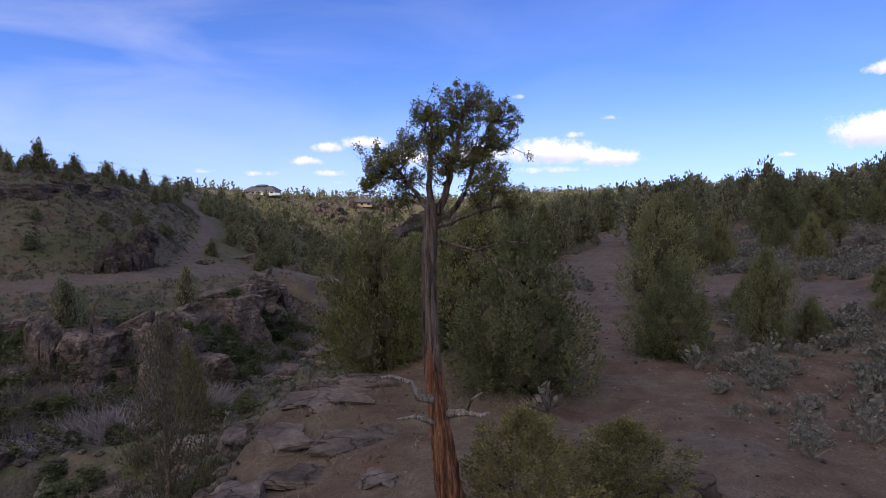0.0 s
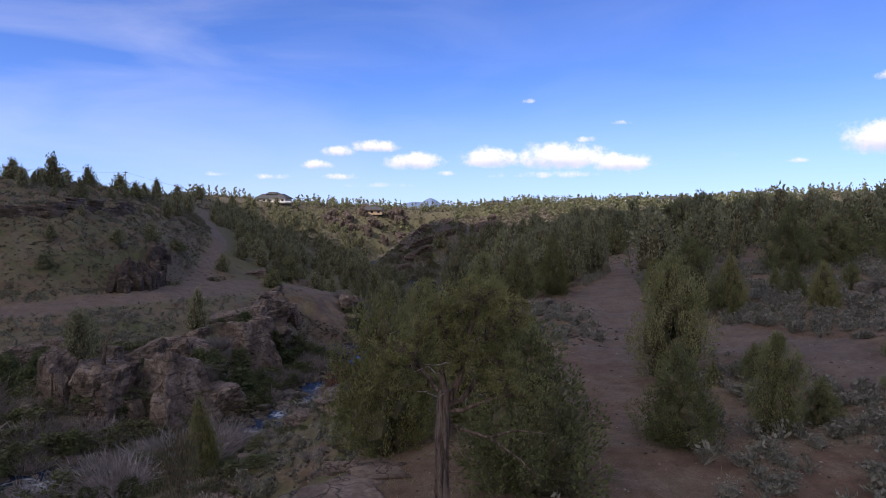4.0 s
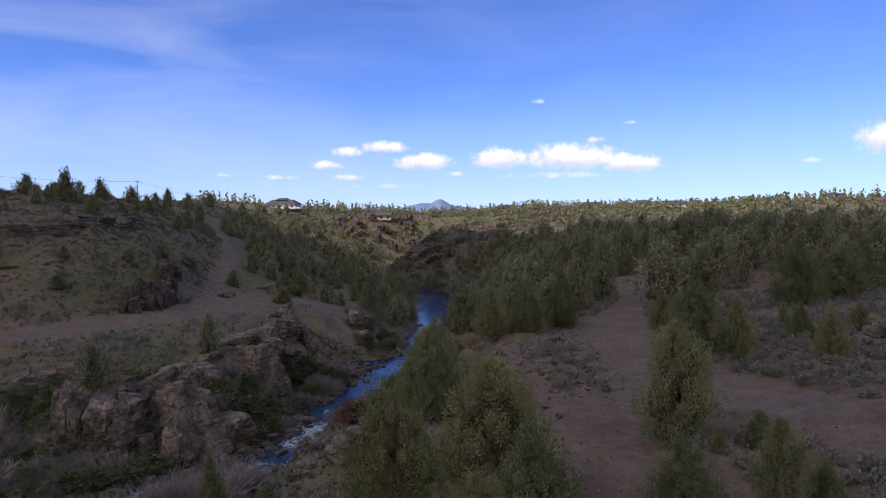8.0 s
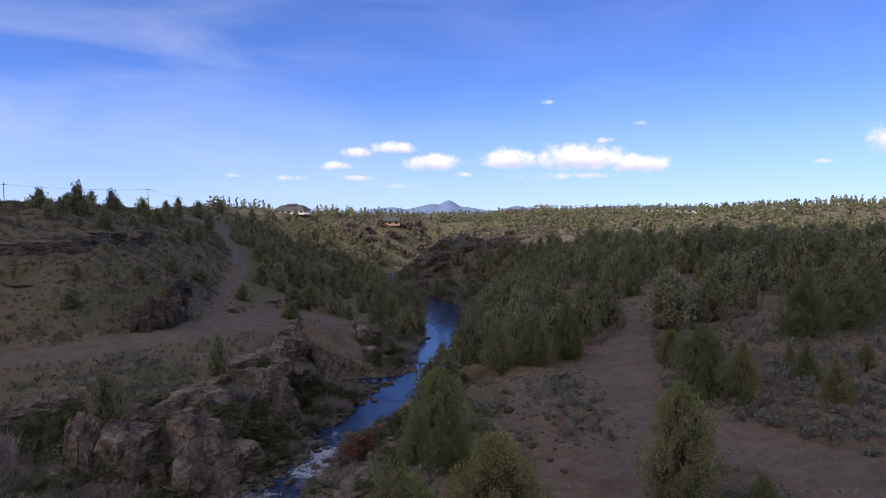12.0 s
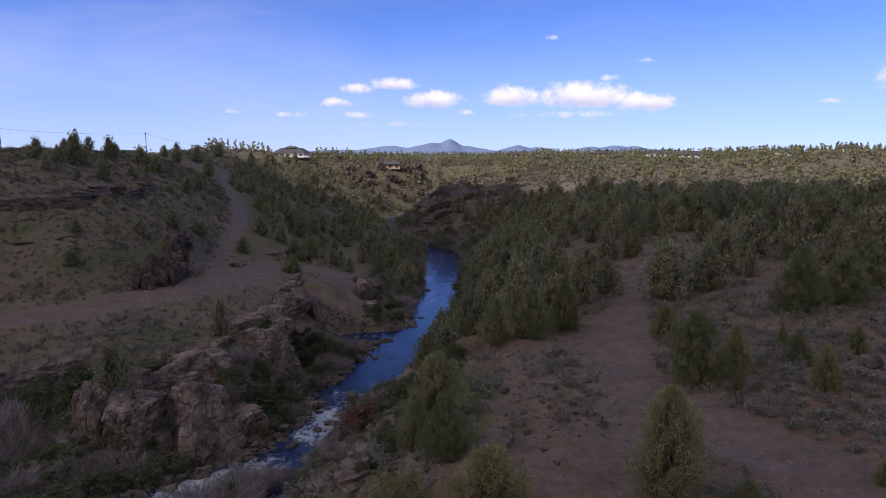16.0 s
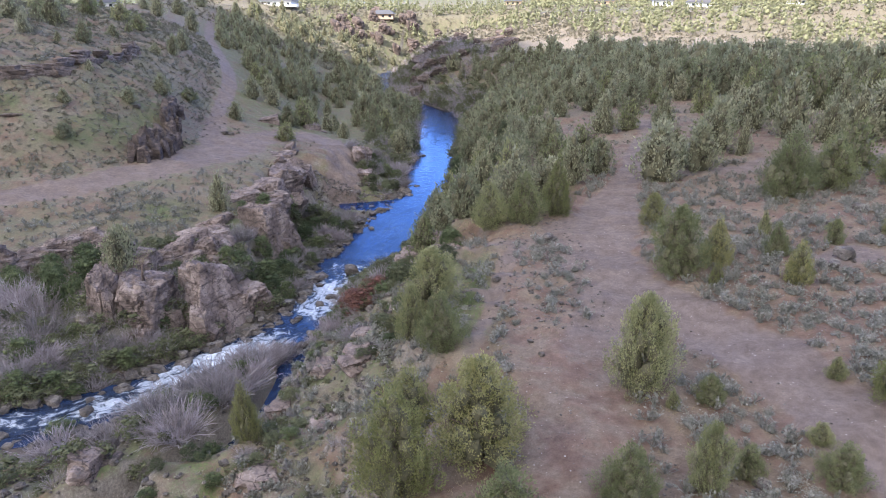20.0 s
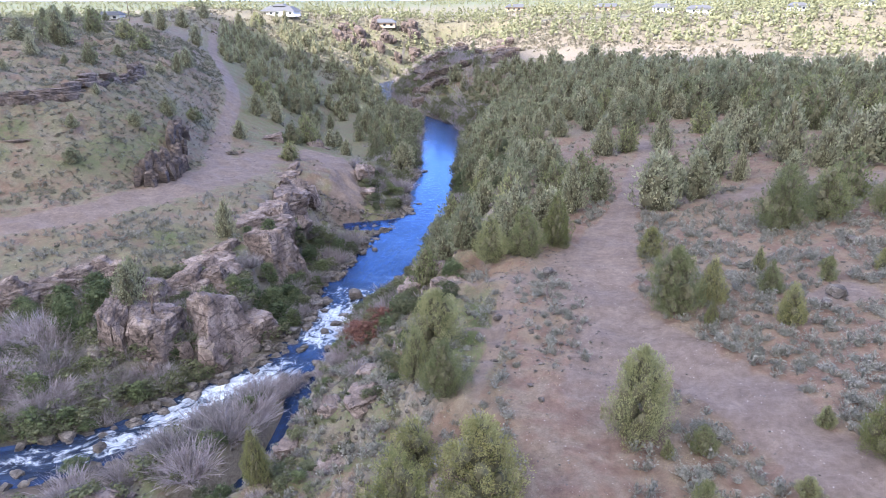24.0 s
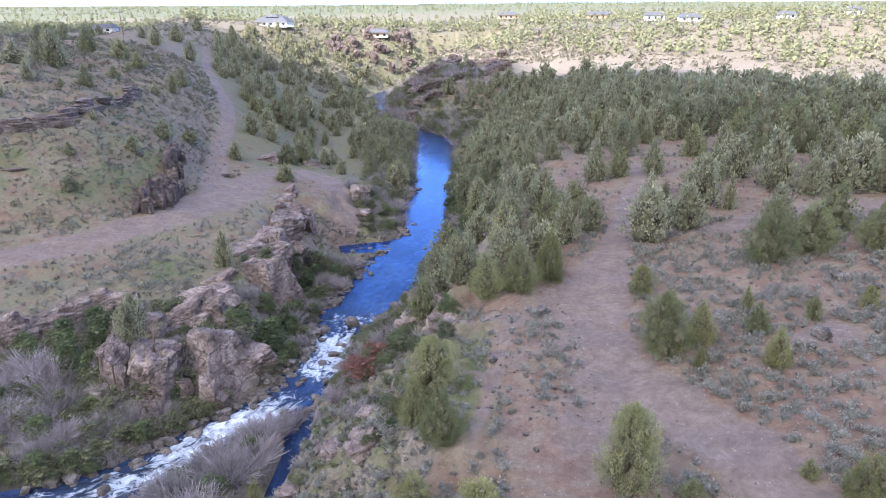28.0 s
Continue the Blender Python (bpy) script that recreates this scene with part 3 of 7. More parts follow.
TRAILS = (
    (((5.5, 6), (5.5, 16), (6.5, 24), (8, 31), (9.6, 38), (11.6, 44), (13.2, 50), (12.6, 55.5), (13.8, 61), (16.8, 68), (19.7, 75), (22.8, 82), (25, 90), (28.5, 100), (32, 113)), (3, 2.6, 2.6, 2.6, 2.0, 2.0, 3.2, 4.0, 4.2, 2.6, 1.8, 1.8, 1.6, 1.3, 1.0)),
    (((13, 49), (15, 45.6), (17.2, 41), (19.6, 36.6), (20.9, 31.6), (21.8, 27.8), (23.4, 20), (24.6, 8)), (3.2, 3.0, 2.7, 3.0, 2.6, 2.5, 2.6, 2.6)),
    (((14, 61), (9, 58.5), (4.5, 57), (0, 57.5)), (1.2, 1.0, 0.55, 0.4)),
    (((6, 56), (4.9, 53), (4.2, 49.8), (3.3, 44.9), (2.4, 40.8), (1.7, 37)), (0.8, 0.7, 0.65, 0.65, 0.6, 0.55)),
    (((3.6, 46.4), (1.6, 47.4), (-0.6, 48.6)), (0.4, 0.35, 0.3)),
    (((31.2, 49.4), (33.8, 50.4)), (1.5, 1.8)),
    (((24, 81), (29, 78.4), (35.5, 78.4), (41.5, 83), (54, 84), (70, 86)), (1.6, 1.2, 1.4, 1.8, 2.6, 3.0)),
)


def worn(x, y, ways):
    out = np.zeros(np.shape(x))
    for line, half in ways:
        d, s = along(line, x, y)
        w = by_row(s, half)
        w = w * (1 + np.where(w < 2.2, 0.15, 0.3) * rough_field(x, y, 6, 3, 44))
        soft = np.minimum(1, w / 2.6)
        out = np.maximum(out, smooth(-np.abs(d), -w - 0.9 * soft, -w + 0.6 * soft))
    return out * (1 - 0.6 * smooth(-y, -46, -34) * smooth(-x, -16, -10) * smooth(x, -10, 0))


def axis_steps(lo, hi, step, far_lo, far_hi, grow=1.09):
    mid = list(np.arange(lo, hi + 1e-6, step))
    s, v = step, mid[-1]
    while v < far_hi:
        s *= grow
        v += s
        mid.append(v)
    s, v = step, mid[0]
    while v > far_lo:
        s *= grow
        v -= s
        mid.insert(0, v)
    return np.array(mid)


def mesh_from(name, verts, faces, mat, smooth_shade=True):
    verts, faces = np.asarray(verts, np.float32), np.asarray(faces, np.int32)
    me = bpy.data.meshes.new(name)
    k = faces.shape[1]
    me.vertices.add(len(verts)), me.loops.add(faces.size), me.polygons.add(len(faces))
    me.vertices.foreach_set("co", verts.ravel())
    me.loops.foreach_set("vertex_index", faces.ravel())
    me.polygons.foreach_set("loop_start", np.arange(0, faces.size, k, dtype=np.int32))
    me.polygons.foreach_set("use_smooth", np.full(len(faces), smooth_shade))
    me.materials.append(mat)
    me.update(calc_edges=True)
    return me


def set_attribute(me, name, values):
    a = me.attributes.new(name, "FLOAT", "POINT")
    a.data.foreach_set("value", np.asarray(values, np.float32))


def build_ground():
    xs, ys = axis_steps(-96, 52, 0.6, -4700, 4700, 1.06), axis_steps(6, 212, 0.6, -900, 4800, 1.045)
    gx, gy = np.meshgrid(xs, ys)
    x, y = gx.ravel(), gy.ravel()
    z = land(x, y)
    road, trail = worn(x, y, ROADS), worn(x, y, TRAILS)
    dust = np.maximum(road, trail)
    nx, ny = len(xs), len(ys)
    grad = np.gradient(z.reshape(ny, nx), ys, xs)
    steep = np.hypot(grad[0], grad[1]).ravel()
    d, s = along(RIVER, x, y)
    edge = np.abs(d) - by_row(s, HALF)
    rock = np.maximum(smooth(steep, 0.85, 1.6), 0.35 * smooth(-edge, -3.5, 0.5))
    wet = smooth(-edge, -3.2, -0.4)
    past = y + 0.72 * x
    rock = np.maximum(rock, 0.2 * smooth(past, 290, 320) * smooth(-past, -372, -355) * smooth(x, -5, 25) * (d > 0))
    rock = np.maximum(rock, 0.6 * smooth(d, 3, 7) * smooth(-d, -36, -28) * smooth(-y, -75, -60) * smooth(-x, -1, 2) * smooth(rough_field(x, y, 8, 3, 36), -0.3, 0.4))
    e, hs = along(HILL_FOOT, x, y)
    rock = rock * np.where(d < 0, smooth(e, 4, 9), 1.0)
    field = smooth(-e, 112, 124) * smooth(e, -176, -160) * smooth(-y, -380, -330)
    rock = np.maximum(rock, 0.85 * field)
    green = smooth(-e, 1, 6) * smooth(e, -24, -10) * smooth(-y, -160, -125) * 0.75 * smooth(rough_field(x, y, 16, 3, 12), -0.5, 0.3) + 0.12 * smooth(-e, 14, 30) * smooth(-y, -260, -180)
    green = np.maximum(green, 1.0 * np.exp(-((x + 40.6) ** 2 / 22 + (y - 85) ** 2 / 24)))
    green = np.maximum(green, 0.95 * smooth(d, 4, 8) * smooth(-d, -42, -32) * smooth(y, 8, 16) * smooth(-x, 1, 5) * smooth(rough_field(x, y, 7, 3, 38), -0.6, 0.1))
    green = np.maximum(green, 0.75 * smooth(edge, 1, 4) * smooth(-edge, -19, -11))
    green = np.maximum(green, 0.15 * smooth(past, 366, 400) * smooth(y, 150, 250) + 0.2 * smooth(y, 300, 380) * (d < 0))
    green = np.maximum(green, np.where(d < 0, 0.05 + 0.3 * smooth(rough_field(x, y, 22, 3, 27), -0.1, 0.5), 0.0))
    green = np.maximum(green, np.where(d < 0, 0.6 * smooth(e, 1, 5) * smooth(y, 138, 150), 0.0))
    green = np.maximum(green, 0.95 * smooth(np.hypot(x, y), 650, 1200))
    turf = np.exp(-((x - 1.0) / 2.6) ** 4 - ((y - 48) / 9) ** 4)
    green = np.maximum(green, 1.0 * turf)
    grass = np.where(d < 0, 0.8, 0.55 + 0.4 * smooth(y, 70, 140))
    i = (np.arange(ny - 1)[:, None] * nx + np.arange(nx - 1)[None]).ravel()
    quads = np.stack([i, i + 1, i + nx + 1, i + nx], 1)
    mid_road, mid_trail = road[quads].mean(1), trail[quads].mean(1)
    kinds = (("ground", (mid_road <= 0.5) & (mid_trail <= 0.5), "dry reddish-brown earth with bunch grass and stones"),
             ("road", (mid_road > 0.5), "pale grey-brown graded dirt road, dry and dusty"),
             ("pavement", (mid_road <= 0.5) & (mid_trail > 0.5), "beaten brown dirt footpath through sagebrush"))
    for name, pick, label in kinds:
        f = quads[pick]
        used, back = np.unique(f, return_inverse=True)
        me = mesh_from(name, np.stack([x, y, z], 1)[used], back.reshape(f.shape), GROUND)
        sward = 0.9 * np.where(d < 0, 0.22 + 0.78 * smooth(y, 300, 360), np.maximum(smooth(past, 262, 300), 1.0 * turf))
        for key, v in (("sward", sward), ("dust", dust), ("wet", wet), ("rock", rock), ("green", green), ("grass", grass)):
            set_attribute(me, key, v[used])
        tagged(new("dirt_trail" if name == "pavement" else "dirt_road" if name == "road" else name, me), label, "ground" if name == "ground" else "road" if name == "road" else "path", "", "structure")


build_ground()


def build_water():
    pts = []
    for n in range(len(RIVER) - 1):
        (ax, ay), (bx, by) = RIVER[n], RIVER[n + 1]
        m = max(2, int(math.hypot(bx - ax, by - ay) / (0.6 if n < 15 else 3)))
        pts += [(n + k / m) for k in range(m)]
    s = np.array(pts)
    cx, cy = by_row(s, [p[0] for p in RIVER]), by_row(s, [p[1] for p in RIVER])
    tx, ty = np.gradient(cx), np.gradient(cy)
    ker = np.ones(9) / 9
    tx, ty = np.convolve(np.pad(tx, 4, "edge"), ker, "valid"), np.convolve(np.pad(ty, 4, "edge"), ker, "valid")
    ln = np.hypot(tx, ty)
    lat = np.linspace(-1, 1, 25)
    half = by_row(s, HALF) + np.interp(cy, (58, 66), (0.35, 1.1))
    X = cx[:, None] + (ty / ln * half)[:, None] * lat
    Y = cy[:, None] - (tx / ln * half)[:, None] * lat
    quick = np.interp(cy, [22, 36, 46, 57, 61, 64.5, 67.5, 79, 83, 87, 91, 100, 105, 110, 118, 190, 222, 250, 280, 320, 480], [0.55, 0.66, 0.95, 1.24, 0.92, 0.55, 1.05, 1.1, 0.8, 0.95, 0.45, 0.36, 0.42, 0.3, 0.22, 0.18, 0.5, 0.55, 0.4, 0.6, 0.3])
    Z = by_row(s, LEVEL)[:, None] + 0.16 * quick[:, None] * rough_field(X, Y, 2.6, 3, 8)
    rapid = quick[:, None] * (1 - 0.5 * np.abs(lat) ** 3)
    run = np.repeat(np.concatenate([[0], np.cumsum(np.hypot(np.diff(cx), np.diff(cy)))])[:, None], 25, 1)
    ny, nx = X.shape
    i = (np.arange(ny - 1)[:, None] * nx + np.arange(nx - 1)[None]).ravel()
    me = mesh_from("river", np.stack([X, Y, Z], 2).reshape(-1, 3), np.stack([i, i + 1, i + nx + 1, i + nx], 1), WATER)
    set_attribute(me, "rapid", rapid.ravel()), set_attribute(me, "run", run.ravel()), set_attribute(me, "across", (half[:, None] * lat).ravel())
    tagged(new("river_water", me), "dark blue river with white rapids between boulders", "river", "", "structure")
    # side arm behind the willow island, and the quiet cove below the dirt landing
    for line, wide, quick, name, label in ((SIDE_ARM, 2.2, 0.6, "side_water", "narrow dark side channel with foam among stones"), (COVE, 3.5, 0.1, "cove_water", "still blue cove beside the gravel landing")):
        n = 40
        s = np.linspace(0, len(line) - 1, n)
        cx, cy = by_row(s, [p[0] for p in line]), by_row(s, [p[1] for p in line])
        tx, ty = np.gradient(cx), np.gradient(cy)
        ln = np.hypot(tx, ty)
        lat = np.linspace(-1, 1, 7)
        X, Y = cx[:, None] + (ty / ln * wide)[:, None] * lat, cy[:, None] - (tx / ln * wide)[:, None] * lat
        Z = level_at(X, Y) - 0.15
        i = (np.arange(n - 1)[:, None] * 7 + np.arange(6)[None]).ravel()
        me = mesh_from(name, np.stack([X, Y, Z], 2).reshape(-1, 3), np.stack([i, i + 1, i + 8, i + 7], 1), WATER)
        set_attribute(me, "rapid", np.full(n * 7, quick)), set_attribute(me, "run", np.repeat(cy, 7)), set_attribute(me, "across", np.tile(lat * wide, n))
        tagged(new(name, me), label, "river", "", "structure")


build_water()

# ---- builders of things ----


def part(name, me, parent, label=""):
    ob = new(name, me)
    ob.parent = parent
    return tagged(ob, label) if label else ob


def root(name, m, label, category, group="", kind=""):
    ob = new(name)
    ob.matrix_basis = m
    return tagged(ob, label, category, group, kind)


def ico(subdivisions):
    bm = bmesh.new()
    bmesh.ops.create_icosphere(bm, subdivisions=subdivisions, radius=1)
    v = np.array([p.co[:] for p in bm.verts])
    f = np.array([[p.index for p in q.verts] for q in bm.faces])
    bm.free()
    return v, f


ICO = [None] + [ico(k) for k in (1, 2, 3, 4, 5)]


def turned(n, gen):
    """n random turns, as matrices."""
    q = gen.normal(size=(n, 4))
    q /= np.linalg.norm(q, axis=1)[:, None]
    w, x, y, z = q.T
    return np.stack([np.stack([1 - 2 * (y * y + z * z), 2 * (x * y - w * z), 2 * (x * z + w * y)], 1),
                     np.stack([2 * (x * y + w * z), 1 - 2 * (x * x + z * z), 2 * (y * z - w * x)], 1),
                     np.stack([2 * (x * z - w * y), 2 * (y * z + w * x), 1 - 2 * (x * x + y * y)], 1)], 1)


def leaves(points, sizes, gen, out=None):
    """Small pointed leaf sprays, one at each point."""
    n = len(points)
    base = np.array([(-0.5, 0, 0), (0, -0.3, 0.08), (0.6, 0, 0.0), (0, 0.3, 0.08)])
    v = np.einsum("nij,kj->nki", turned(n, gen), base) * np.asarray(sizes)[:, None, None] + points[:, None]
    i = np.arange(n)[:, None] * 4
    return v.reshape(-1, 3), np.concatenate([i + (0, 1, 2), i + (0, 2, 3)])


def lumps(points, sizes, gen, squash=0.85):
    """Uneven twenty-sided cores."""
    bv, bf = ICO[1]
    n, k = len(points), len(bv)
    v = np.einsum("nij,kj->nki", turned(n, gen), bv) * gen.uniform(0.75, 1.15, (n, k, 1)) * np.asarray(sizes)[:, None, None]
    v[..., 2] *= squash
    return (v + points[:, None]).reshape(-1, 3), (np.arange(n)[:, None, None] * k + bf).reshape(-1, 3)


def joined(*pieces):
    vs, fs, at = [], [], 0
    for v, f in pieces:
        vs.append(v), fs.append(f + at)
        at += len(v)
    return np.concatenate(vs), np.concatenate(fs)


def tube(path, radii, sides=8, gen=None, rough=0.0):
    path, radii = np.asarray(path, float), np.asarray(radii, float)
    t = np.gradient(path, axis=0)
    t /= np.linalg.norm(t, axis=1)[:, None]
    ref = np.where(np.abs(t[:, 2:3]) > 0.9, (1.0, 0, 0), (0, 0, 1.0))
    a = np.cross(t, ref)
    a /= np.linalg.norm(a, axis=1)[:, None]
    b = np.cross(t, a)
    ang = np.arange(sides) / sides * 2 * math.pi
    r = radii[:, None] * (1 + (rough * gen.normal(size=(len(path), sides)) if gen is not None else 0))
    v = path[:, None] + (a[:, None] * np.cos(ang)[None, :, None] + b[:, None] * np.sin(ang)[None, :, None]) * r[..., None]
    n = len(path)
    f = []
    for i in range(n - 1):
        for j in range(sides):
            p, q = i * sides + j, i * sides + (j + 1) % sides
            f += [(p, q, q + sides), (p, q + sides, p + sides)]
    tip = len(v.reshape(-1, 3))
    verts = np.vstack([v.reshape(-1, 3), path[-1:], path[:1]])
    for j in range(sides):
        f.append(((n - 1) * sides + j, (n - 1) * sides + (j + 1) % sides, tip))
        f.append(((j + 1) % sides, j, tip + 1))
    return verts, np.array(f)


def sprays_up(points, ways, sizes, gen):
    """Pointed foliage sprays that stand along the given ways, a little folded."""
    n = len(points)
    ways = ways / np.linalg.norm(ways, axis=1)[:, None]
    side = np.cross(ways, gen.normal(size=(n, 3)))
    side /= np.linalg.norm(side, axis=1)[:, None]
    fold = np.cross(ways, side)
    k = np.asarray(sizes)[:, None]
    v = np.stack([points - ways * k * 0.45, points - side * k * 0.38 + fold * k * 0.12, points + ways * k * 0.75, points + side * k * 0.38 + fold * k * 0.12], 1)
    i = np.arange(n)[:, None] * 4
    return v.reshape(-1, 3), np.concatenate([i + (0, 1, 2), i + (0, 2, 3)])


def juniper_crown(gen, count, leaf, cone, rounded=False, plumes=70, hollow=False):
    """A crown one metre high and one metre wide at its widest: many upright plumes of sprays round a dark hollow core."""
    ph = gen.uniform(0, 6.28, 8)

    def reach(u, a):
        v = np.clip((u - 0.22) / 0.78, 0, 1)
        w = np.where(u < 0.22, 0.66 + 1.55 * u, (1 - v ** 1.9) ** 0.62 if rounded else (1 - v) ** cone)
        bump = 0.1 * np.sin(2 * a + ph[0]) + 0.1 * np.sin(3 * a + 6 * u + ph[1]) + 0.12 * np.sin(5 * a - 11 * u + ph[2])
        return 0.5 * w * (1 + bump)

    # the plumes stand all over the outline, thicker towards the top
    even = (np.arange(plumes) + gen.uniform(0.2, 0.8, plumes)) / plumes
    pu = 1 - np.sqrt(even) * 0.98 if not rounded else even ** 1.1
    pa = np.arange(plumes) * 2.39996 + gen.normal(0, 0.35, plumes)
    pr = reach(pu, pa) * np.where(np.arange(plumes) % 3 == 0, gen.uniform(0.2, 0.6, plumes), gen.uniform(0.6, 0.88, plumes))
    centre = np.stack([pr * np.cos(pa), pr * np.sin(pa), 0.02 + 0.88 * pu], 1)
    axis = np.stack([np.cos(pa) * 0.75, np.sin(pa) * 0.75, 0.75 + 0.6 * pu], 1) + gen.normal(0, 0.2, (plumes, 3))
    axis /= np.linalg.norm(axis, axis=1)[:, None]
    size = gen.uniform(0.8, 1.3, plumes) * 1.25 / math.sqrt(plumes) * (1 - 0.4 * pu)
    k = gen.integers(0, plumes, count)
    ball = gen.normal(size=(count, 3))
    ball /= np.linalg.norm(ball, axis=1)[:, None]
    shell = gen.uniform(0.35, 1.0, count)[:, None] ** 0.6
    stretch = 0.85 + 0.45 * np.abs((ball * axis[k]).sum(1))[:, None]
    p = centre[k] + ball * shell * stretch * size[k][:, None]
    p[:, 2] = np.maximum(p[:, 2], 0.0)
    way = axis[k] + 0.75 * ball + gen.normal(0, 0.3, (count, 3))
    core = lumps(centre[::2] * (0.6, 0.6, 0.88) + (0, 0, 0.03), size[::2] * 0.75, gen, 1.2)
    return sprays_up(p, way, gen.uniform(0.7, 1.4, count) * leaf, gen) if hollow else (core, sprays_up(p, way, gen.uniform(0.7, 1.4, count) * leaf, gen))


def crown_mesh(name, pair, mat):
    """Sprays over a core coloured darker, to stand for the shade between the plumes."""
    core, sprays = pair
    me = mesh_from(name, *joined(core, sprays), mat, False)
    me.materials.append(INNER)
    index = np.zeros(len(core[1]) + len(sprays[1]), np.int32)
    index[: len(core[1])] = 1
    me.polygons.foreach_set("material_index", index)
    return me


# darker core colour: the shade deep in the crowns is painted in
INNER = plain_material("crown_gap_shade", (0.11, 0.1, 0.056), 0.95, 0.5, 6.0)


def juniper_trunk(gen):
    lean = gen.normal(0, 0.03, 2)
    z = np.linspace(-0.06, 0.75, 7)
    path = np.stack([lean[0] * np.sin(3 * z), lean[1] * np.sin(3 * z), z], 1)
    pieces = [tube(path, np.linspace(0.045, 0.012, 7), 7, gen, 0.12)]
    for _ in range(5):
        a, h = gen.uniform(0, 6.28), gen.uniform(0.12, 0.5)
        k = np.linspace(0, 0.26, 4)[:, None]
        pieces.append(tube(np.array((lean[0] * math.sin(3 * h), lean[1] * math.sin(3 * h), h)) + k * np.array((math.cos(a), math.sin(a), 0.7)), (0.014, 0.011, 0.008, 0.004), 5))
    return joined(*pieces)


def juniper_kinds(name, kinds, count, leaf, mats, seed, plumes):
    out = []
    for k in range(kinds):
        gen = np.random.default_rng(seed + k)
        crown = crown_mesh(name + "_crown", juniper_crown(gen, count, leaf, gen.uniform(0.6, 1.0), k % 4 == 1, plumes), mats[k % len(mats)])
        out.append((mesh_from(name + "_trunk", *juniper_trunk(gen), BARK), crown))
    return out


NEAR_TREES = juniper_kinds("near", 8, 17000, 0.0175, (JUNIPER, JUNIPER_WARM, JUNIPER, JUNIPER_WARM, JUNIPER), 100, 95)
MID_TREES = juniper_kinds("mid", 10, 1450, 0.05, (JUNIPER_GREY, JUNIPER_GREY, JUNIPER, JUNIPER_GREY, JUNIPER_DARK), 200, 56)


def juniper(x, y, h, w, kinds, gen, label, group, z=None):
    trunk, crown = kinds[gen.integers(len(kinds))]
    z = float(land(x, y)) if z is None else z
    m = Matrix.LocRotScale((x, y, z - 0.05), Euler((gen.normal(0, 0.03), gen.normal(0, 0.03), gen.uniform(0, 6.28))), (w, w, h))
    ob = root("juniper_tree", m, label, "tree", group)
    part("trunk", trunk, ob), part("crown", crown, ob)
    return ob


TREE_AT = []
tree_gen = np.random.default_rng(5)
# junipers that stand alone: plan, height, width
SINGLE = ((18.6, 49.3, 6.1, 4.7), (21.8, 50.2, 4.6, 3.0), (19.7, 61.2, 3.4, 2.9), (27.0, 86.0, 6.6, 4.2), (29.7, 79.0, 6.3, 5.2), (37.6, 86, 5.6, 2.3),
          (34.9, 67.2, 7.8, 5.8), (41.0, 69.8, 6.4, 6.0), (47.6, 94.6, 10.0, 6.8), (55.8, 92.4, 8.0, 6.6), (60.6, 95.6, 7.6, 6.4), (60.5, 106.6, 7.8, 5.8), (52.9, 120.2, 8.8, 5.8), (61.9, 116.4, 7.8, 5.2), (39.1, 171.6, 8.8, 6.0), (68.0, 104.0, 8.0, 6.0), (72.0, 118.0, 8.2, 6.2), (47.6, 69.0, 6.1, 5.2), (28.2, 56.1, 2.6, 1.2), (32.9, 53.2, 2.4, 1.8), (38.7, 54.7, 2.4, 2.0), (24.9, 30.2, 4.2, 3.4), (22.9, 32.9, 1.6, 1.3), (42.7, 117.3, 6.6, 4.6), (47.5, 113.4, 5.6, 4.4), (33.0, 106.9, 7.0, 4.3), (52.2, 137.0, 8.0, 7.0), (62.6, 144.0, 7.0, 6.6), (28.6, 82.4, 4.4, 3.4),
          (26.4, 45.8, 4.0, 2.6), (27.2, 51.2, 3.4, 2.4), (20.6, 46.4, 2.5, 1.2), (11.7, 33.0, 6.4, 4.4), (15.2, 31.4, 2.1, 2.1), (13.0, 30.9, 1.5, 0.9))
SINGLE_NEAR = ((12.6, 24.2, 4.0, 2.2), (15.0, 25.4, 2.1, 1.9), (18.6, 24.1, 2.6, 2.5), (19.1, 26.9, 1.4, 1.5), (1.9, 26.4, 5.9, 5.4), (-1.4, 46.2, 5.9, 5.0),
               (-2.2, 31.8, 5.5, 4.6), (8.7, 23.1, 4.1, 3.5), (-13.2, 35.2, 5.0, 2.3), 
               (2.8, 19.3, 5.7, 5.2), (-2.1, 24.3, 6.5, 4.6), (-0.4, 38.5, 4.6, 3.6), (-2.8, 42.5, 5.0, 2.8))
BANK = ((3.9, 63.2, 5.4, 4.4), (7.4, 63.9, 6.0, 4.5), (10.9, 66.4, 6.7, 3.7), (18.3, 82.1, 4.9, 4.1), (6.5, 78.0, 7.6, 4.2), (14.3, 79.1, 7.1, 4.3),
        (-33.8, 88.0, 6.6, 3.6), (-37.0, 66.6, 6.6, 4.4), (-35.0, 61.6, 4.6, 3.2), 
        (-36.7, 136.6, 4.4, 4.8), (-50.4, 146.4, 4.2, 4.0), (-42.8, 187.8, 4.8, 4.2))
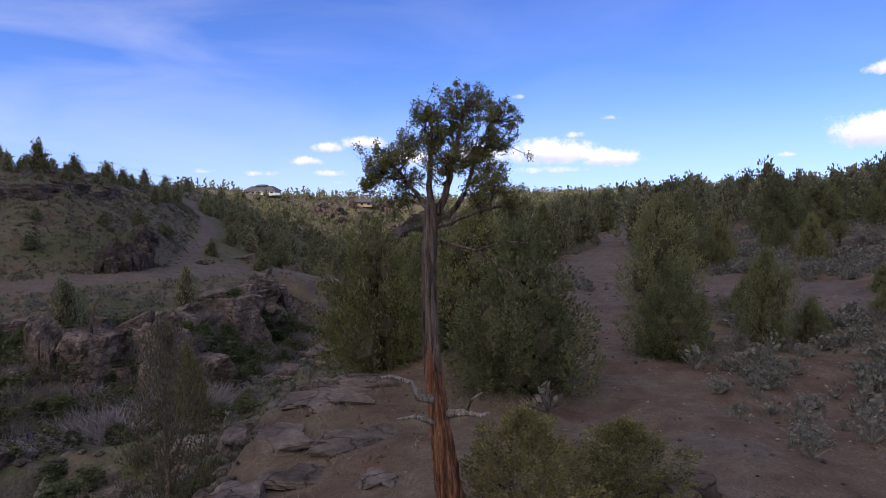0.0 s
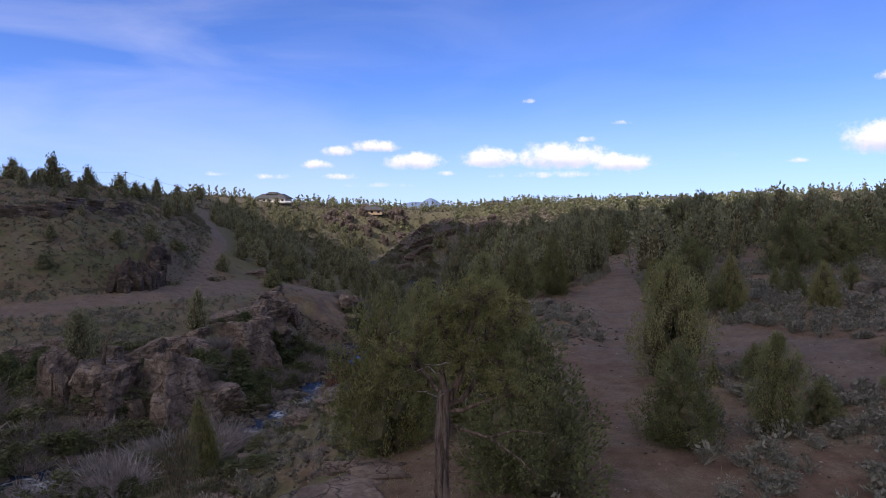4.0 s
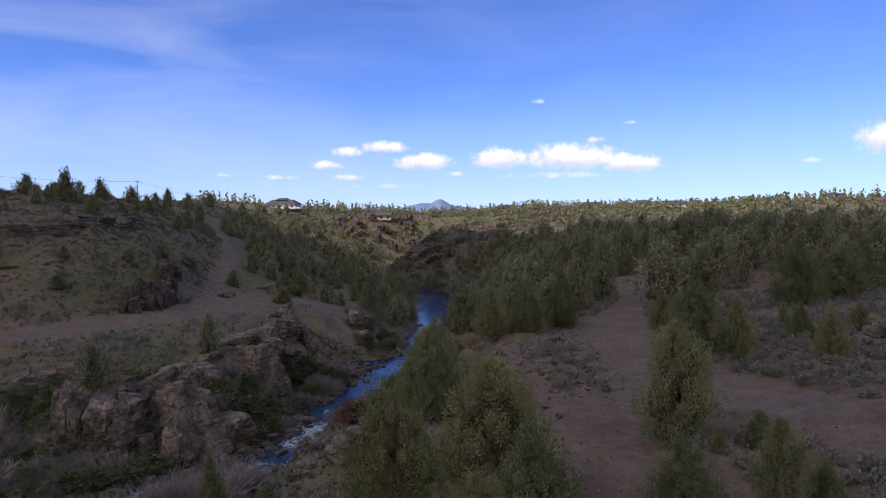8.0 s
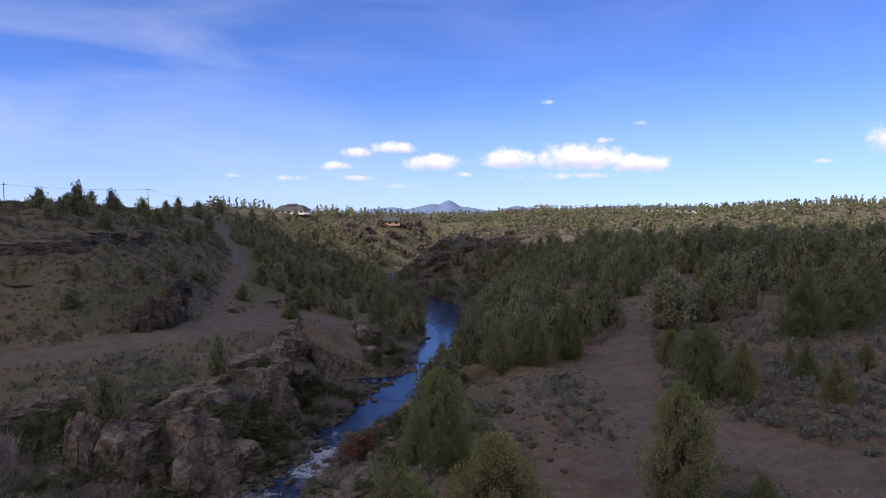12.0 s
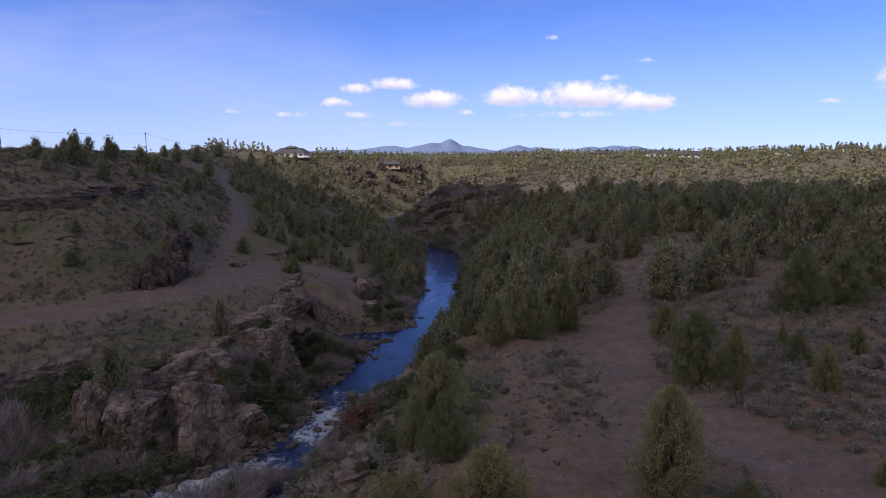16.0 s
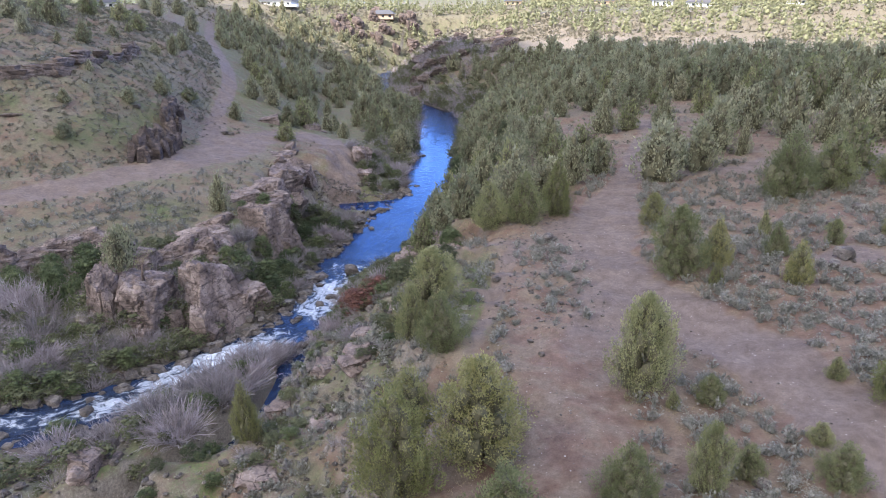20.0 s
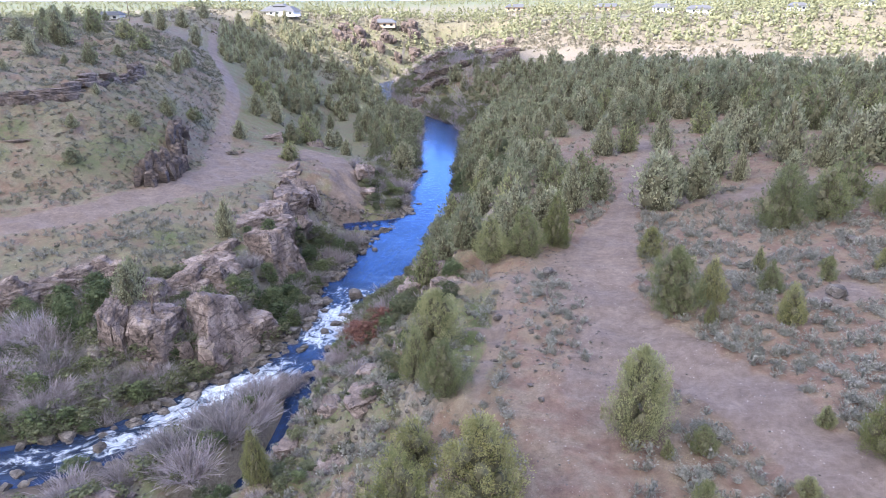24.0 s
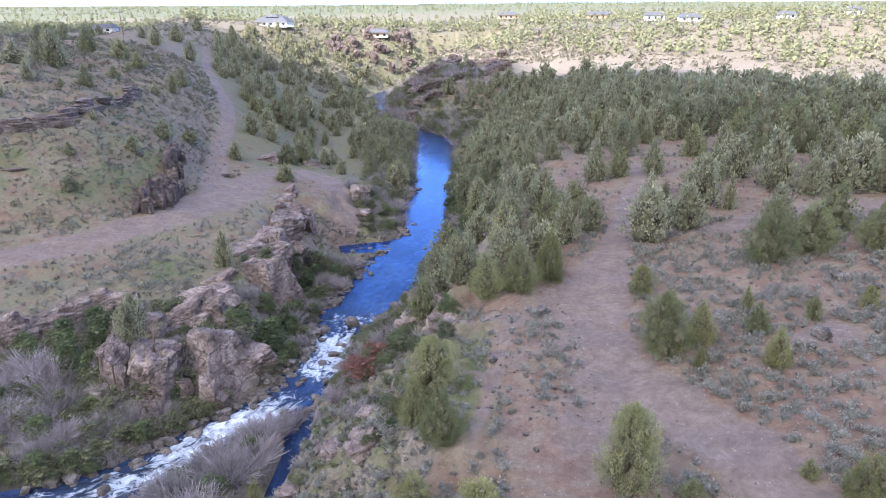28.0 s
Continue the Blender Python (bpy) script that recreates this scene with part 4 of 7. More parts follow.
HILL = ((-96.7, 161.8, 9.6, 6.4), (-100.9, 152.9, 5.6, 6.8), (-89.9, 139.2, 4.7, 3.4), (-107.9, 198.4, 8.2, 5.7), (-94.1, 189.1, 6.4, 6.6), (-82.5, 147.5, 5.3, 3.9), (-83.9, 140.3, 2.3, 1.7), (-83.6, 162.8, 3.5, 4.0), (-137.4, 256.2, 5.1, 4.0),
        (-124.2, 269.5, 5.6, 5.0), (-112.2, 253.2, 8.6, 6.2), (-119.7, 291.1, 9.0, 7.6), (-131.8, 348.4, 8.5, 7.0), (-114.4, 348.5, 9.0, 7.4), (-112.0, 368.6, 8.5, 7.0), (-84.1, 177.3, 4.9, 4.4), (-97.5, 246.8, 7.6, 6.0), (-73.3, 161.4, 3.4, 3.1), (-72.7, 170.0, 5.3, 3.2),
        (-73.6, 178.4, 6.1, 4.5), (-60.7, 134.1, 4.8, 4.8), (-60.9, 120.8, 3.0, 3.2), (-58.9, 142.8, 3.2, 4.8), (-54.3, 172.2, 5.8, 5.0), (-67.4, 111.3, 2.7, 2.7), (-64.4, 104.3, 2.6, 3.4))
for rows, label, group in ((SINGLE, "olive-green juniper standing alone on bare reddish ground", "junipers by the trails"),
                           (SINGLE_NEAR, "dense grey-green juniper on the edge of the gorge", "junipers by the trails"),
                           (BANK, "dark green juniper above the rocky river bank", "junipers over the river"),
                           (HILL, "dark rounded juniper on the grassy hill", "junipers on the hill")):
    for x, y, h, w in rows:
        juniper(x, y, h, w, NEAR_TREES if y < 70 and x > -20 else MID_TREES, tree_gen, label, group, -5.0 if (x, y) == (-35.0, 61.6) else None)
        TREE_AT.append((x, y, w * 0.42))


def special_tree(x, y, h, w, count, leaf, plumes, mat, seed, label, base=None):
    gen = np.random.default_rng(seed)
    crown = mesh_from("crown", *juniper_crown(gen, count, leaf, 0.7, True, plumes, True), mat, False)
    juniper(x, y, h, w, [(mesh_from("trunk", *juniper_trunk(gen), BARK), crown)], gen, label, "", base)
    TREE_AT.append((x, y, w * 0.4))


special_tree(-6.7, 16.6, 3.2 - float(land(-6.7, 16.6)), 2.9, 9500, 0.014, 130, BROWN_JUNIPER, 801, "sparse brownish juniper below the rim of the gorge")
special_tree(1.8, 10.2, 2.3, 2.7, 17000, 0.0175, 150, YELLOW, 802, "low yellow-olive juniper bush beside the old trunk")
special_tree(3.75, 11.2, 1.75, 2.5, 12000, 0.02, 120, YELLOW, 803, "low yellow-olive juniper bush on bare soil")


def scatter(count, box, gen, keep, gap):
    """Plan points inside a box that keep() likes, not too near one another or another tree."""
    out, tries = [], 0
    taken = list(TREE_AT)
    while len(out) < count and tries < 60:
        tries += 1
        x, y = gen.uniform(box[0], box[1], 400), gen.uniform(box[2], box[3], 400)
        ok = keep(x, y)
        for px, py in zip(x[ok], y[ok]):
            if len(out) >= count:
                break
            near = np.asarray(taken)
            if not len(near) or ((near[:, 0] - px) ** 2 + (near[:, 1] - py) ** 2 > (near[:, 2] + gap) ** 2).all():
                out.append((px, py))
                taken.append((px, py, gap))
    return out


def off_ways(x, y, margin):
    ok = np.ones(np.shape(x), bool)
    for line, half in ROADS + TRAILS + ((COVE, (4, 4, 4, 4)), (((-9, 113.5), (-23, 112)), (4.5, 4)), (SIDE_ARM[:4], (1.6, 1.6, 1.6, 1.6))):
        d, s = along(line, x, y)
        ok &= np.abs(d) > by_row(s, half) + margin
    return ok


def wood_right(x, y):
    d, s = along(RIVER, x, y)
    open_field = (x > 16) & (y < 63 + 0.15 * x)
    return (d - by_row(s, HALF) > np.where(y < 75, 10, np.where(y < 130, 5, 3))) & (x < 0.72 * y + 8) & off_ways(x, y, 1.6) & ~open_field & (x > np.where(y > 240, -50, np.where(y > 100, -6, -4))) & (y < 268 - 0.7 * x + 12 * rough_field(x, y, 45, 2, 21)) & ((y < 222) | (d - by_row(s, HALF) > 15)) & ((x < 13) | (y > 118 + 0.3 * x) | (rough_field(x, y, 26, 2, 33) > 0.42))


def wood_left(x, y):
    d, s = along(RIVER, x, y)
    e, hs = along(HILL_FOOT, x, y)
    return (-d - by_row(s, HALF) > 3) & (e > np.where(y < 240, 15, 4)) & off_ways(x, y, 2.0) & (y > 150) & (rough_field(x, y, 34, 2, 23) > -0.3)


def hill_top(x, y):
    e, hs = along(HILL_FOOT, x, y)
    return (e < -20) & (e > -75) & off_ways(x, y, 3.0) & (land(x, y) > 10.5)


REST = []
for count, box, keep, gap, low, high, most, label, group in (
        (200, (-4, 115, 66, 160), wood_right, 2.2, 3.8, 7.8, 120, "dark olive juniper in the open wood", "junipers of the wood"),
        (430, (-50, 200, 150, 270), wood_right, 2.2, 4.0, 8.2, 0, "", ""),
        (185, (-130, -10, 148, 400), wood_left, 2.2, 4.4, 8.4, 40, "dark green juniper on the steep gorge side", "junipers of the gorge side"),
        (20, (-125, -54, 88, 235), lambda x, y: (along(HILL_FOOT, x, y)[0] < -5) & off_ways(x, y, 2.0), 4.0, 1.3, 3.2, 20, "small dark juniper on the grassy hillside", "junipers on the hill"),
        (44, (-30, -8, 165, 262), lambda x, y: (lambda d, s: (-d - by_row(s, HALF) > 1.5) & (-d - by_row(s, HALF) < 13))(*along(RIVER, x, y)), 1.6, 2.6, 5.5, 0, "dark green juniper by the narrow river", "junipers of the gorge side"),
        (14, (-30, 12, 215, 300), lambda x, y: (lambda d, s: (d - by_row(s, HALF) > 1.5) & (d - by_row(s, HALF) < 18))(*along(RIVER, x, y)), 1.6, 1.8, 3.2, 0, "", ""),
        (12, (-230, -70, 150, 340), hill_top, 3.0, 3.0, 7.0, 12, "dark juniper on the grassy hilltop", "junipers on the hill")):
    rows = sorted(scatter(count, box, tree_gen, keep, gap), key=lambda p: p[1])
    for n, (x, y) in enumerate(rows):
        h = tree_gen.uniform(low, high)
        h = h * (1.3 if x > 45 and y < 170 else 1.0)
        w = h * tree_gen.uniform(0.62, 0.92)
        if n < most:
            juniper(x, y, h, w, MID_TREES, tree_gen, label, group)
        else:
            REST.append((x, y, h, w))
        TREE_AT.append((x, y, w * 0.42))


def deep_wood():
    """The junipers further in, joined."""
    gen = np.random.default_rng(15)
    pieces = []
    kinds = [juniper_crown(gen, 400, 0.085, gen.uniform(0.6, 1.0), k == 1, 24) for k in range(7)]
    inner = []
    for x, y, h, w in REST:
        core, sprays = kinds[gen.integers(7)]
        a, ground = gen.uniform(0, 6.28), float(land(x, y))
        c, q = math.cos(a) * w, math.sin(a) * w
        for (v, f), store in ((core, inner), (sprays, pieces)):
            store.append((np.stack([v[:, 0] * c - v[:, 1] * q + x, v[:, 0] * q + v[:, 1] * c + y, v[:, 2] * h + ground], 1), f))
    tagged(new("juniper_wood", crown_mesh("juniper_wood", (joined(*inner), joined(*pieces)), JUNIPER_WOOD)), "dense dark olive juniper wood on plateau and gorge sides", "woods", "", "stuff")


deep_wood()


HOUSES = ((-111, 418), (141, 507), (160, 486), (262, 470), (112, 560), (44, 620), (22, 640), (-8, 600), (-51, 441), (216, 465), (-177, 344))


def far_woods():
    gen = np.random.default_rng(9)
    pts = []
    for count, box, power in ((7000, (-420, 560, 220, 640), 1.0), (6500, (-2300, 2500, 560, 3000), 1.5), (900, (-520, -150, 250, 640), 1.0)):
        x, y = gen.uniform(box[0], box[1], count), box[2] + (box[3] - box[2]) * gen.uniform(0, 1, count) ** power
        d, s = along(RIVER, x, y)
        e, hs = along(HILL_FOOT, x, y)
        ok = (np.abs(d) > 14) & off_ways(x, y, 4) & (np.abs(x) < 0.85 * y + 25)
        ok &= (y > 400) | (e < -172) | (d > 10)
        ok &= rough_field(x, y, 90, 2, 17) > -0.45
        for hx, hy in HOUSES:
            ok &= (np.abs(x - hx - 0.02 * (y - hy)) > 13) | (y > hy + 8) | (y < hy - 60)
        ok &= (d < 0) | (y > 362 - 0.72 * x) | (rough_field(x, y, 40, 2, 19) > 0.8)
        pts.append(np.stack([x[ok], y[ok]], 1))
    pts = np.concatenate(pts)
    n = len(pts)
    z = land(pts[:, 0], pts[:, 1])
    h = gen.uniform(3.5, 8.0, n) * (1 + 0.5 * smooth(pts[:, 1], 900, 2200))
    pieces = []
    for level, wide in ((0.24, 0.16), (0.56, 0.1)):
        p = np.stack([pts[:, 0] + gen.normal(0, 0.06, n) * h, pts[:, 1] + gen.normal(0, 0.06, n) * h, z + level * h], 1)
        pieces.append(lumps(p, wide * h * gen.uniform(0.8, 1.2, n), gen, 1.15))
    for _ in range(15):
        u = gen.uniform(0.05, 1.0, n)
        a = gen.uniform(0, 6.28, n)
        r = 0.34 * h * (1.05 - u)
        p = np.stack([pts[:, 0] + r * np.cos(a), pts[:, 1] + r * np.sin(a), z + u * h], 1)
        pieces.append(leaves(p, 0.24 * h, gen))
    tagged(new("distant_woods", mesh_from("distant_woods", *joined(*pieces), JUNIPER_FAR, False)), "sunlit olive junipers scattered over the far plateau", "woods", "", "stuff")


JUNIPER_FAR = leaf_material("juniper_far", (0.094, 0.1, 0.05), (0.14, 0.146, 0.073), (0.2, 0.204, 0.11), 0.2)
far_woods()


def far_scrub():
    gen = np.random.default_rng(12)
    x, y = gen.uniform(-400, 560, 26000), 200 + 480 * gen.uniform(0, 1, 26000)
    d, s = along(RIVER, x, y)
    ok = (np.abs(d) > 10) & (np.abs(x) < 0.85 * y + 25) & (rough_field(x, y, 60, 2, 25) > -0.5) & ((d < 0) & (y > 300) | (y > 322 - 0.72 * x))
    p = np.stack([x[ok], y[ok], land(x[ok], y[ok]) + 0.3], 1)
    x, y = gen.uniform(-110, 70, 2600), gen.uniform(300, 460, 2600)
    ok = np.abs(along(RIVER, x, y)[0]) > 6
    p = np.concatenate([p, np.stack([x[ok], y[ok], land(x[ok], y[ok]) + 0.4], 1)])
    sizes = gen.uniform(0.6, 1.9, len(p))
    tagged(new("distant_scrub", mesh_from("distant_scrub", *leaves(np.repeat(p, 7, 0) + gen.normal(0, 1, (7 * len(p), 3)) * np.repeat(sizes, 7)[:, None] * (0.5, 0.5, 0.3), np.repeat(sizes, 7) * gen.uniform(0.7, 1.2, 7 * len(p)), gen), SCRUB, False)), "brown and olive scrub over the sunlit far slopes", "scrub", "", "stuff")


SCRUB = leaf_material("far_scrub", (0.106, 0.092, 0.06), (0.16, 0.14, 0.094), (0.225, 0.198, 0.138), 0.15)
far_scrub()


PALE_WOOD = bark_material("bleached_wood", (0.24, 0.2, 0.17), (0.45, 0.4, 0.36), 6.0)


# ---- the tall old juniper ----
def old_juniper():
    gen = np.random.default_rng(21)
    ob = root("tall_juniper", pose(0.5, 10.0, -0.6), "tall old juniper with bare twisted reddish trunk and sparse crown", "tree")
    line = ((0.14, 0, -0.3), (0.1, 0, 0.5), (0.02, 0, 1.4), (-0.08, 0, 2.2), (-0.17, 0, 3.0), (-0.24, 0, 3.7), (-0.25, 0, 4.4), (-0.25, 0, 5.1), (-0.23, 0, 5.75), (-0.2, 0, 6.1))
    zs = np.linspace(-0.3, 6.1, 60)
    path = np.stack([np.interp(zs, [p[2] for p in line], [p[0] for p in line]), 0.03 * np.sin(zs * 2), zs], 1)
    rad = np.interp(zs, (-0.3, 0.5, 2, 3.7, 6.1), (0.27, 0.215, 0.18, 0.125, 0.1))

    def twisted(lo, hi, name, mat, label):
        pick = (zs >= lo) & (zs <= hi)
        v, f = tube(path[pick], rad[pick], 20)
        m = pick.sum()
        ang = np.tile(np.arange(20) / 20 * 6.283, m)
        zz = np.repeat(zs[pick], 20)
        flute = 1 + 0.13 * np.sin(5 * ang + 1.3 * zz) + 0.08 * np.sin(9 * ang - 2 * zz) + 0.05 * gen.normal(size=m * 20)
        axis = np.repeat(path[pick], 20, 0)
        v[: m * 20] = axis + (v[: m * 20] - axis) * flute[:, None]
        part(name, mesh_from(name, v, f, mat), ob, label)

    twisted(-0.3, 6.1, "trunk", old_bark(), "twisted trunk, shredding red bark below, grey above")
    stems = []
    for pts, r in ((((-0.22, 0, 5.9), (-0.24, 0.03, 6.5), (-0.2, 0.02, 7.1), (-0.24, 0.05, 7.6)), 0.06), (((-0.16, 0, 5.85), (0.0, -0.03, 6.2), (0.14, -0.06, 6.7), (0.24, -0.03, 7.2), (0.36, 0, 7.7)), 0.07),
                   (((-0.2, -0.02, 5.8), (0.12, 0.1, 5.95), (0.36, 0.15, 6.3), (0.5, 0.1, 6.9), (0.74, 0.1, 7.35)), 0.055), (((-0.2, 0, 5.75), (0.1, -0.1, 5.8), (0.5, -0.15, 5.98), (0.95, -0.15, 6.05)), 0.05), (((-0.24, 0, 5.95), (-0.45, 0.05, 6.25), (-0.7, 0.05, 6.6), (-0.9, 0.05, 6.75)), 0.045)):
        k = np.linspace(0, len(pts) - 1, 16)
        line = np.stack([np.interp(k, range(len(pts)), [p[c] for p in pts]) for c in range(3)], 1)
        line[1:] += gen.normal(0, 0.012, (15, 3))
        part("stem", mesh_from("stem", *tube(line, np.linspace(r, r * 0.3, 16), 9, gen, 0.06), BARK), ob)
        stems.append(line)
    stems = np.concatenate(stems)
    # limbs bend up and out to their own clumps: across, height, radius
    lobes = ((0.34, 7.78, 0.42), (0.13, 7.45, 0.34), (-0.29, 7.62, 0.25), (0.85, 7.56, 0.34), (0.92, 7.24, 0.24), (0.5, 7.1, 0.4), (0.02, 6.88, 0.35), (0.64, 6.7, 0.32), (0.74, 6.45, 0.24),
             (-0.6, 7.12, 0.3), (-0.85, 6.93, 0.28), (-1.03, 6.68, 0.23), (-0.66, 6.64, 0.3), (-1.2, 6.48, 0.1), (-0.75, 6.26, 0.2), (0.55, 6.18, 0.24), (1.05, 6.22, 0.26), (-0.14, 7.2, 0.26))
    tips = []
    for cx, cz, r in lobes:
        depth = gen.normal(0, 0.25)
        end = np.array((cx, depth, cz - 0.15 * r - 0.08))
        start = stems[np.argmin(np.linalg.norm(stems - end + (0, 0, 0.45 * r + 0.2), axis=1))]
        bow = start * 0.5 + end * 0.5 + np.array((0.1 * (cx - start[0]), depth * 0.2, -0.06))
        k = np.linspace(0, 1, 9)[:, None]
        pts = (1 - k) ** 2 * start + 2 * k * (1 - k) * bow + k * k * end
        pts[1:-1] += gen.normal(0, 0.035, (7, 3))
        limb = part("limb", mesh_from("limb", *tube(pts, np.linspace(0.026, 0.008, 9), 6), BARK), ob)
        for _ in range(int(210 * r * r) + 6):
            way = gen.normal(size=3)
            tip = end + way / np.linalg.norm(way) * r * gen.uniform(0.3, 1.1) ** 0.6 * np.array((1, 1, 0.85))
            at = pts[gen.integers(4, 9)]
            mid = at * 0.5 + tip * 0.5 + gen.normal(0, 0.05, 3)
            twig = [tube((at, mid, tip), (0.012, 0.008, 0.004), 4)]
            tips.append(tip)
            if gen.uniform() < 0.5:
                side = mid + gen.normal(0, 0.14, 3)
                twig.append(tube((mid, (mid + side) / 2 + gen.normal(0, 0.02, 3), side), (0.007, 0.005, 0.003), 4))
                tips.append(side)
            part("twig", mesh_from("twig", *joined(*twig), BARK), limb)
    p = np.array(tips)
    size = gen.uniform(0.055, 0.125, len(p))
    way = gen.normal(size=(len(p), 80, 3))
    way /= np.linalg.norm(way, axis=2)[..., None]
    q = (p[:, None] + way * size[:, None, None] * gen.uniform(0.2, 1.15, (len(p), 80, 1))).reshape(-1, 3)
    part("crown", mesh_from("old_crown", *leaves(q, gen.uniform(0.018, 0.038, len(q)), gen), JUNIPER_WARM, False), ob, "sparse dark green sprays of foliage")
    for _ in range(9):
        a, z = gen.uniform(0, 6.28), gen.uniform(5.7, 6.9)
        at = np.array((0.1 + 0.35 * math.cos(a), 0.35 * math.sin(a), z))
        k = np.linspace(0, 1, 6)[:, None]
        pts = at + k * np.array((math.cos(a), math.sin(a), gen.uniform(-0.1, 0.5))) * gen.uniform(0.4, 0.75) + np.vstack([np.zeros((1, 3)), gen.normal(0, 0.04, (5, 3))])
        part("dead_twig", mesh_from("dead_twig", *tube(pts, np.linspace(0.014, 0.004, 6), 5), PALE_WOOD), ob, "bleached bare twig")
    for pts, r in ((((-0.2, -0.1, 3.0), (-0.45, -0.2, 3.05), (-0.55, -0.25, 3.3), (-0.85, -0.3, 3.42), (-1.05, -0.3, 3.4)), 0.05),
                   (((0.02, -0.1, 2.75), (0.3, -0.25, 2.82), (0.52, -0.3, 2.78), (0.66, -0.35, 2.84)), 0.045), (((0.3, -0.25, 2.82), (0.4, -0.28, 3.05), (0.55, -0.3, 3.15)), 0.025),
                   (((-0.15, -0.1, 2.6), (-0.5, -0.2, 2.75), (-0.8, -0.25, 2.72)), 0.035), (((-0.22, 0, 4.75), (-0.02, -0.1, 4.8), (0.12, -0.12, 4.78)), 0.02),
                   (((-0.1, 0, 5.5), (0.5, -0.1, 5.35), (1.0, -0.15, 5.0), (1.25, -0.15, 4.7)), 0.03), (((0.5, -0.1, 5.35), (0.9, -0.2, 5.5), (1.5, -0.25, 5.45)), 0.022)):
        low = pts[0][2] < 3.5
        r = r * (1.5 if low else 1.0)
        part("dead_branch", mesh_from("dead_branch", *tube(pts, np.linspace(r, r * 0.3, len(pts)), 7, gen, 0.1), PALE_WOOD if low else BARK), ob, "bare bleached snag")


old_juniper()



def snag():
    """A dead leaning juniper on top of the rock outcrop."""
    gen = np.random.default_rng(27)
    ob = root("dead_snag", pose(-31.6, 59.6, -5.0), "leaning dead juniper snag on the rock outcrop", "tree")
    part("trunk", mesh_from("snag_trunk", *tube(((0, 0, -0.5), (0.1, 0, 0.5), (0.25, 0, 1.2), (0.35, 0.05, 1.9), (0.8, 0.1, 2.5), (1.0, 0.1, 2.9)), (0.17, 0.15, 0.13, 0.1, 0.07, 0.03), 9, gen, 0.1), BARK), ob)
    tips = []
    for z in np.linspace(0.8, 2.7, 11):
        a = gen.uniform(0, 6.28)
        at = np.array((0.1 + 0.28 * z, 0.03, z))
        end = at + np.array((math.cos(a), math.sin(a), gen.uniform(-0.1, 0.6))) * gen.uniform(0.4, 0.9)
        part("branch", mesh_from("snag_branch", *tube((at, (at + end) / 2 + gen.normal(0, 0.06, 3), end), (0.035, 0.022, 0.008), 6), BARK), ob)
        tips.append(end)
    p = np.repeat(np.array(tips), 45, 0)
    part("foliage", mesh_from("snag_foliage", *leaves(p + gen.normal(0, 0.2, p.shape), gen.uniform(0.04, 0.09, len(p)), gen), JUNIPER_WARM, False), ob, "thin rusty olive sprays")


snag()

# ---- rock ----


def block(gen, detail, cuts, blocky=0.55):
    """A joint-bounded block: the space inside a ring of random planes, about two units across."""
    v, f = ICO[detail]
    d = v / np.linalg.norm(v, axis=1)[:, None]
    r = np.full(len(v), 9.0)
    sides = [(1, 0, 0), (-1, 0, 0), (0, 1, 0), (0, -1, 0), (0, 0, 1), (0, 0, -1)]
    for k in range(cuts - 2):
        n = np.array(sides[k]) + gen.normal(0, 0.22, 3) if k < 6 else gen.normal(size=3)
        n = n / np.linalg.norm(n)
        reach = gen.uniform(0.72, 0.95) if k < 6 else gen.uniform(0.82, 1.12)
        c = d @ n
        r = np.minimum(r, np.where(c > 0.05, reach / np.maximum(c, 0.05), 9.0))
    return d * np.minimum(r, 1.6)[:, None], f


def worn_rock(v, seed, layers):
    out = []
    for p in v:
        q = Vector(p)
        big = noise.fractal(q * 1.3 + Vector((seed, 0, 0)), 1.0, 2.0, 4)
        fine = noise.fractal(q * 6.0 + Vector((0, seed, 0)), 0.9, 2.0, 4)
        bed = p[2] * 3.0 + 0.9 * big + 0.8 * q.x
        step = (bed % 1.0) * (0.6 + 0.4 * math.sin(7 * math.floor(bed)))
        joint = abs(((p[0] * 1.3 + p[1] * 1.0 + 0.5 * big) % 1.0) - 0.5)
        out.append(1 + 0.06 * big + 0.045 * fine - layers * (0.075 * step + 0.13 * max(0, 0.05 - joint) / 0.05))
    return v * np.array(out)[:, None]


def rock_mesh(seed, mat, detail=4, cuts=12, layers=0.0, name="rock"):
    """A weathered block about two units across."""
    v, f = block(np.random.default_rng(seed), detail, cuts)
    return mesh_from(name, worn_rock(v, seed, layers), f, mat, False)


def heap_mesh(seed, mat, detail, layers, name, count):
    """Joint blocks that make up one outcrop, as a list of meshes."""
    gen = np.random.default_rng(seed)
    out = []
    for k in range(count):
        v, f = block(gen, detail if k < 1 else detail - 1, 12)
        v = worn_rock(v, seed + 3.7 * k, layers)
        if k:
            size, a = gen.uniform(0.38, 0.7), gen.uniform(0, 6.28)
            v = v @ np.array(Euler((gen.normal(0, 0.25), gen.normal(0, 0.25), a)).to_matrix()).T * size
            v = v + (math.cos(a) * (1 - size * 0.55), math.sin(a) * (1 - size * 0.55), gen.uniform(-0.75, 0.55 - 0.3 * size))
        else:
            v = v * (0.86, 0.86, 0.95)
        out.append(mesh_from(name, v, f, mat, False))
    return out


def boulder(name, x, y, base, w, d, h, turn, shape, label, group="", sink=0.12):
    heap = isinstance(shape, list)
    ob = new(name, None if heap else shape)
    ob.matrix_basis = Matrix.LocRotScale((x, y, base + h * (0.5 - sink)), Euler((0, 0, radians(turn))), (w / 2, d / 2, h / 2))
    for me in shape if heap else ():
        part("rock_block", me, ob)
    return tagged(ob, label, "rock", group)


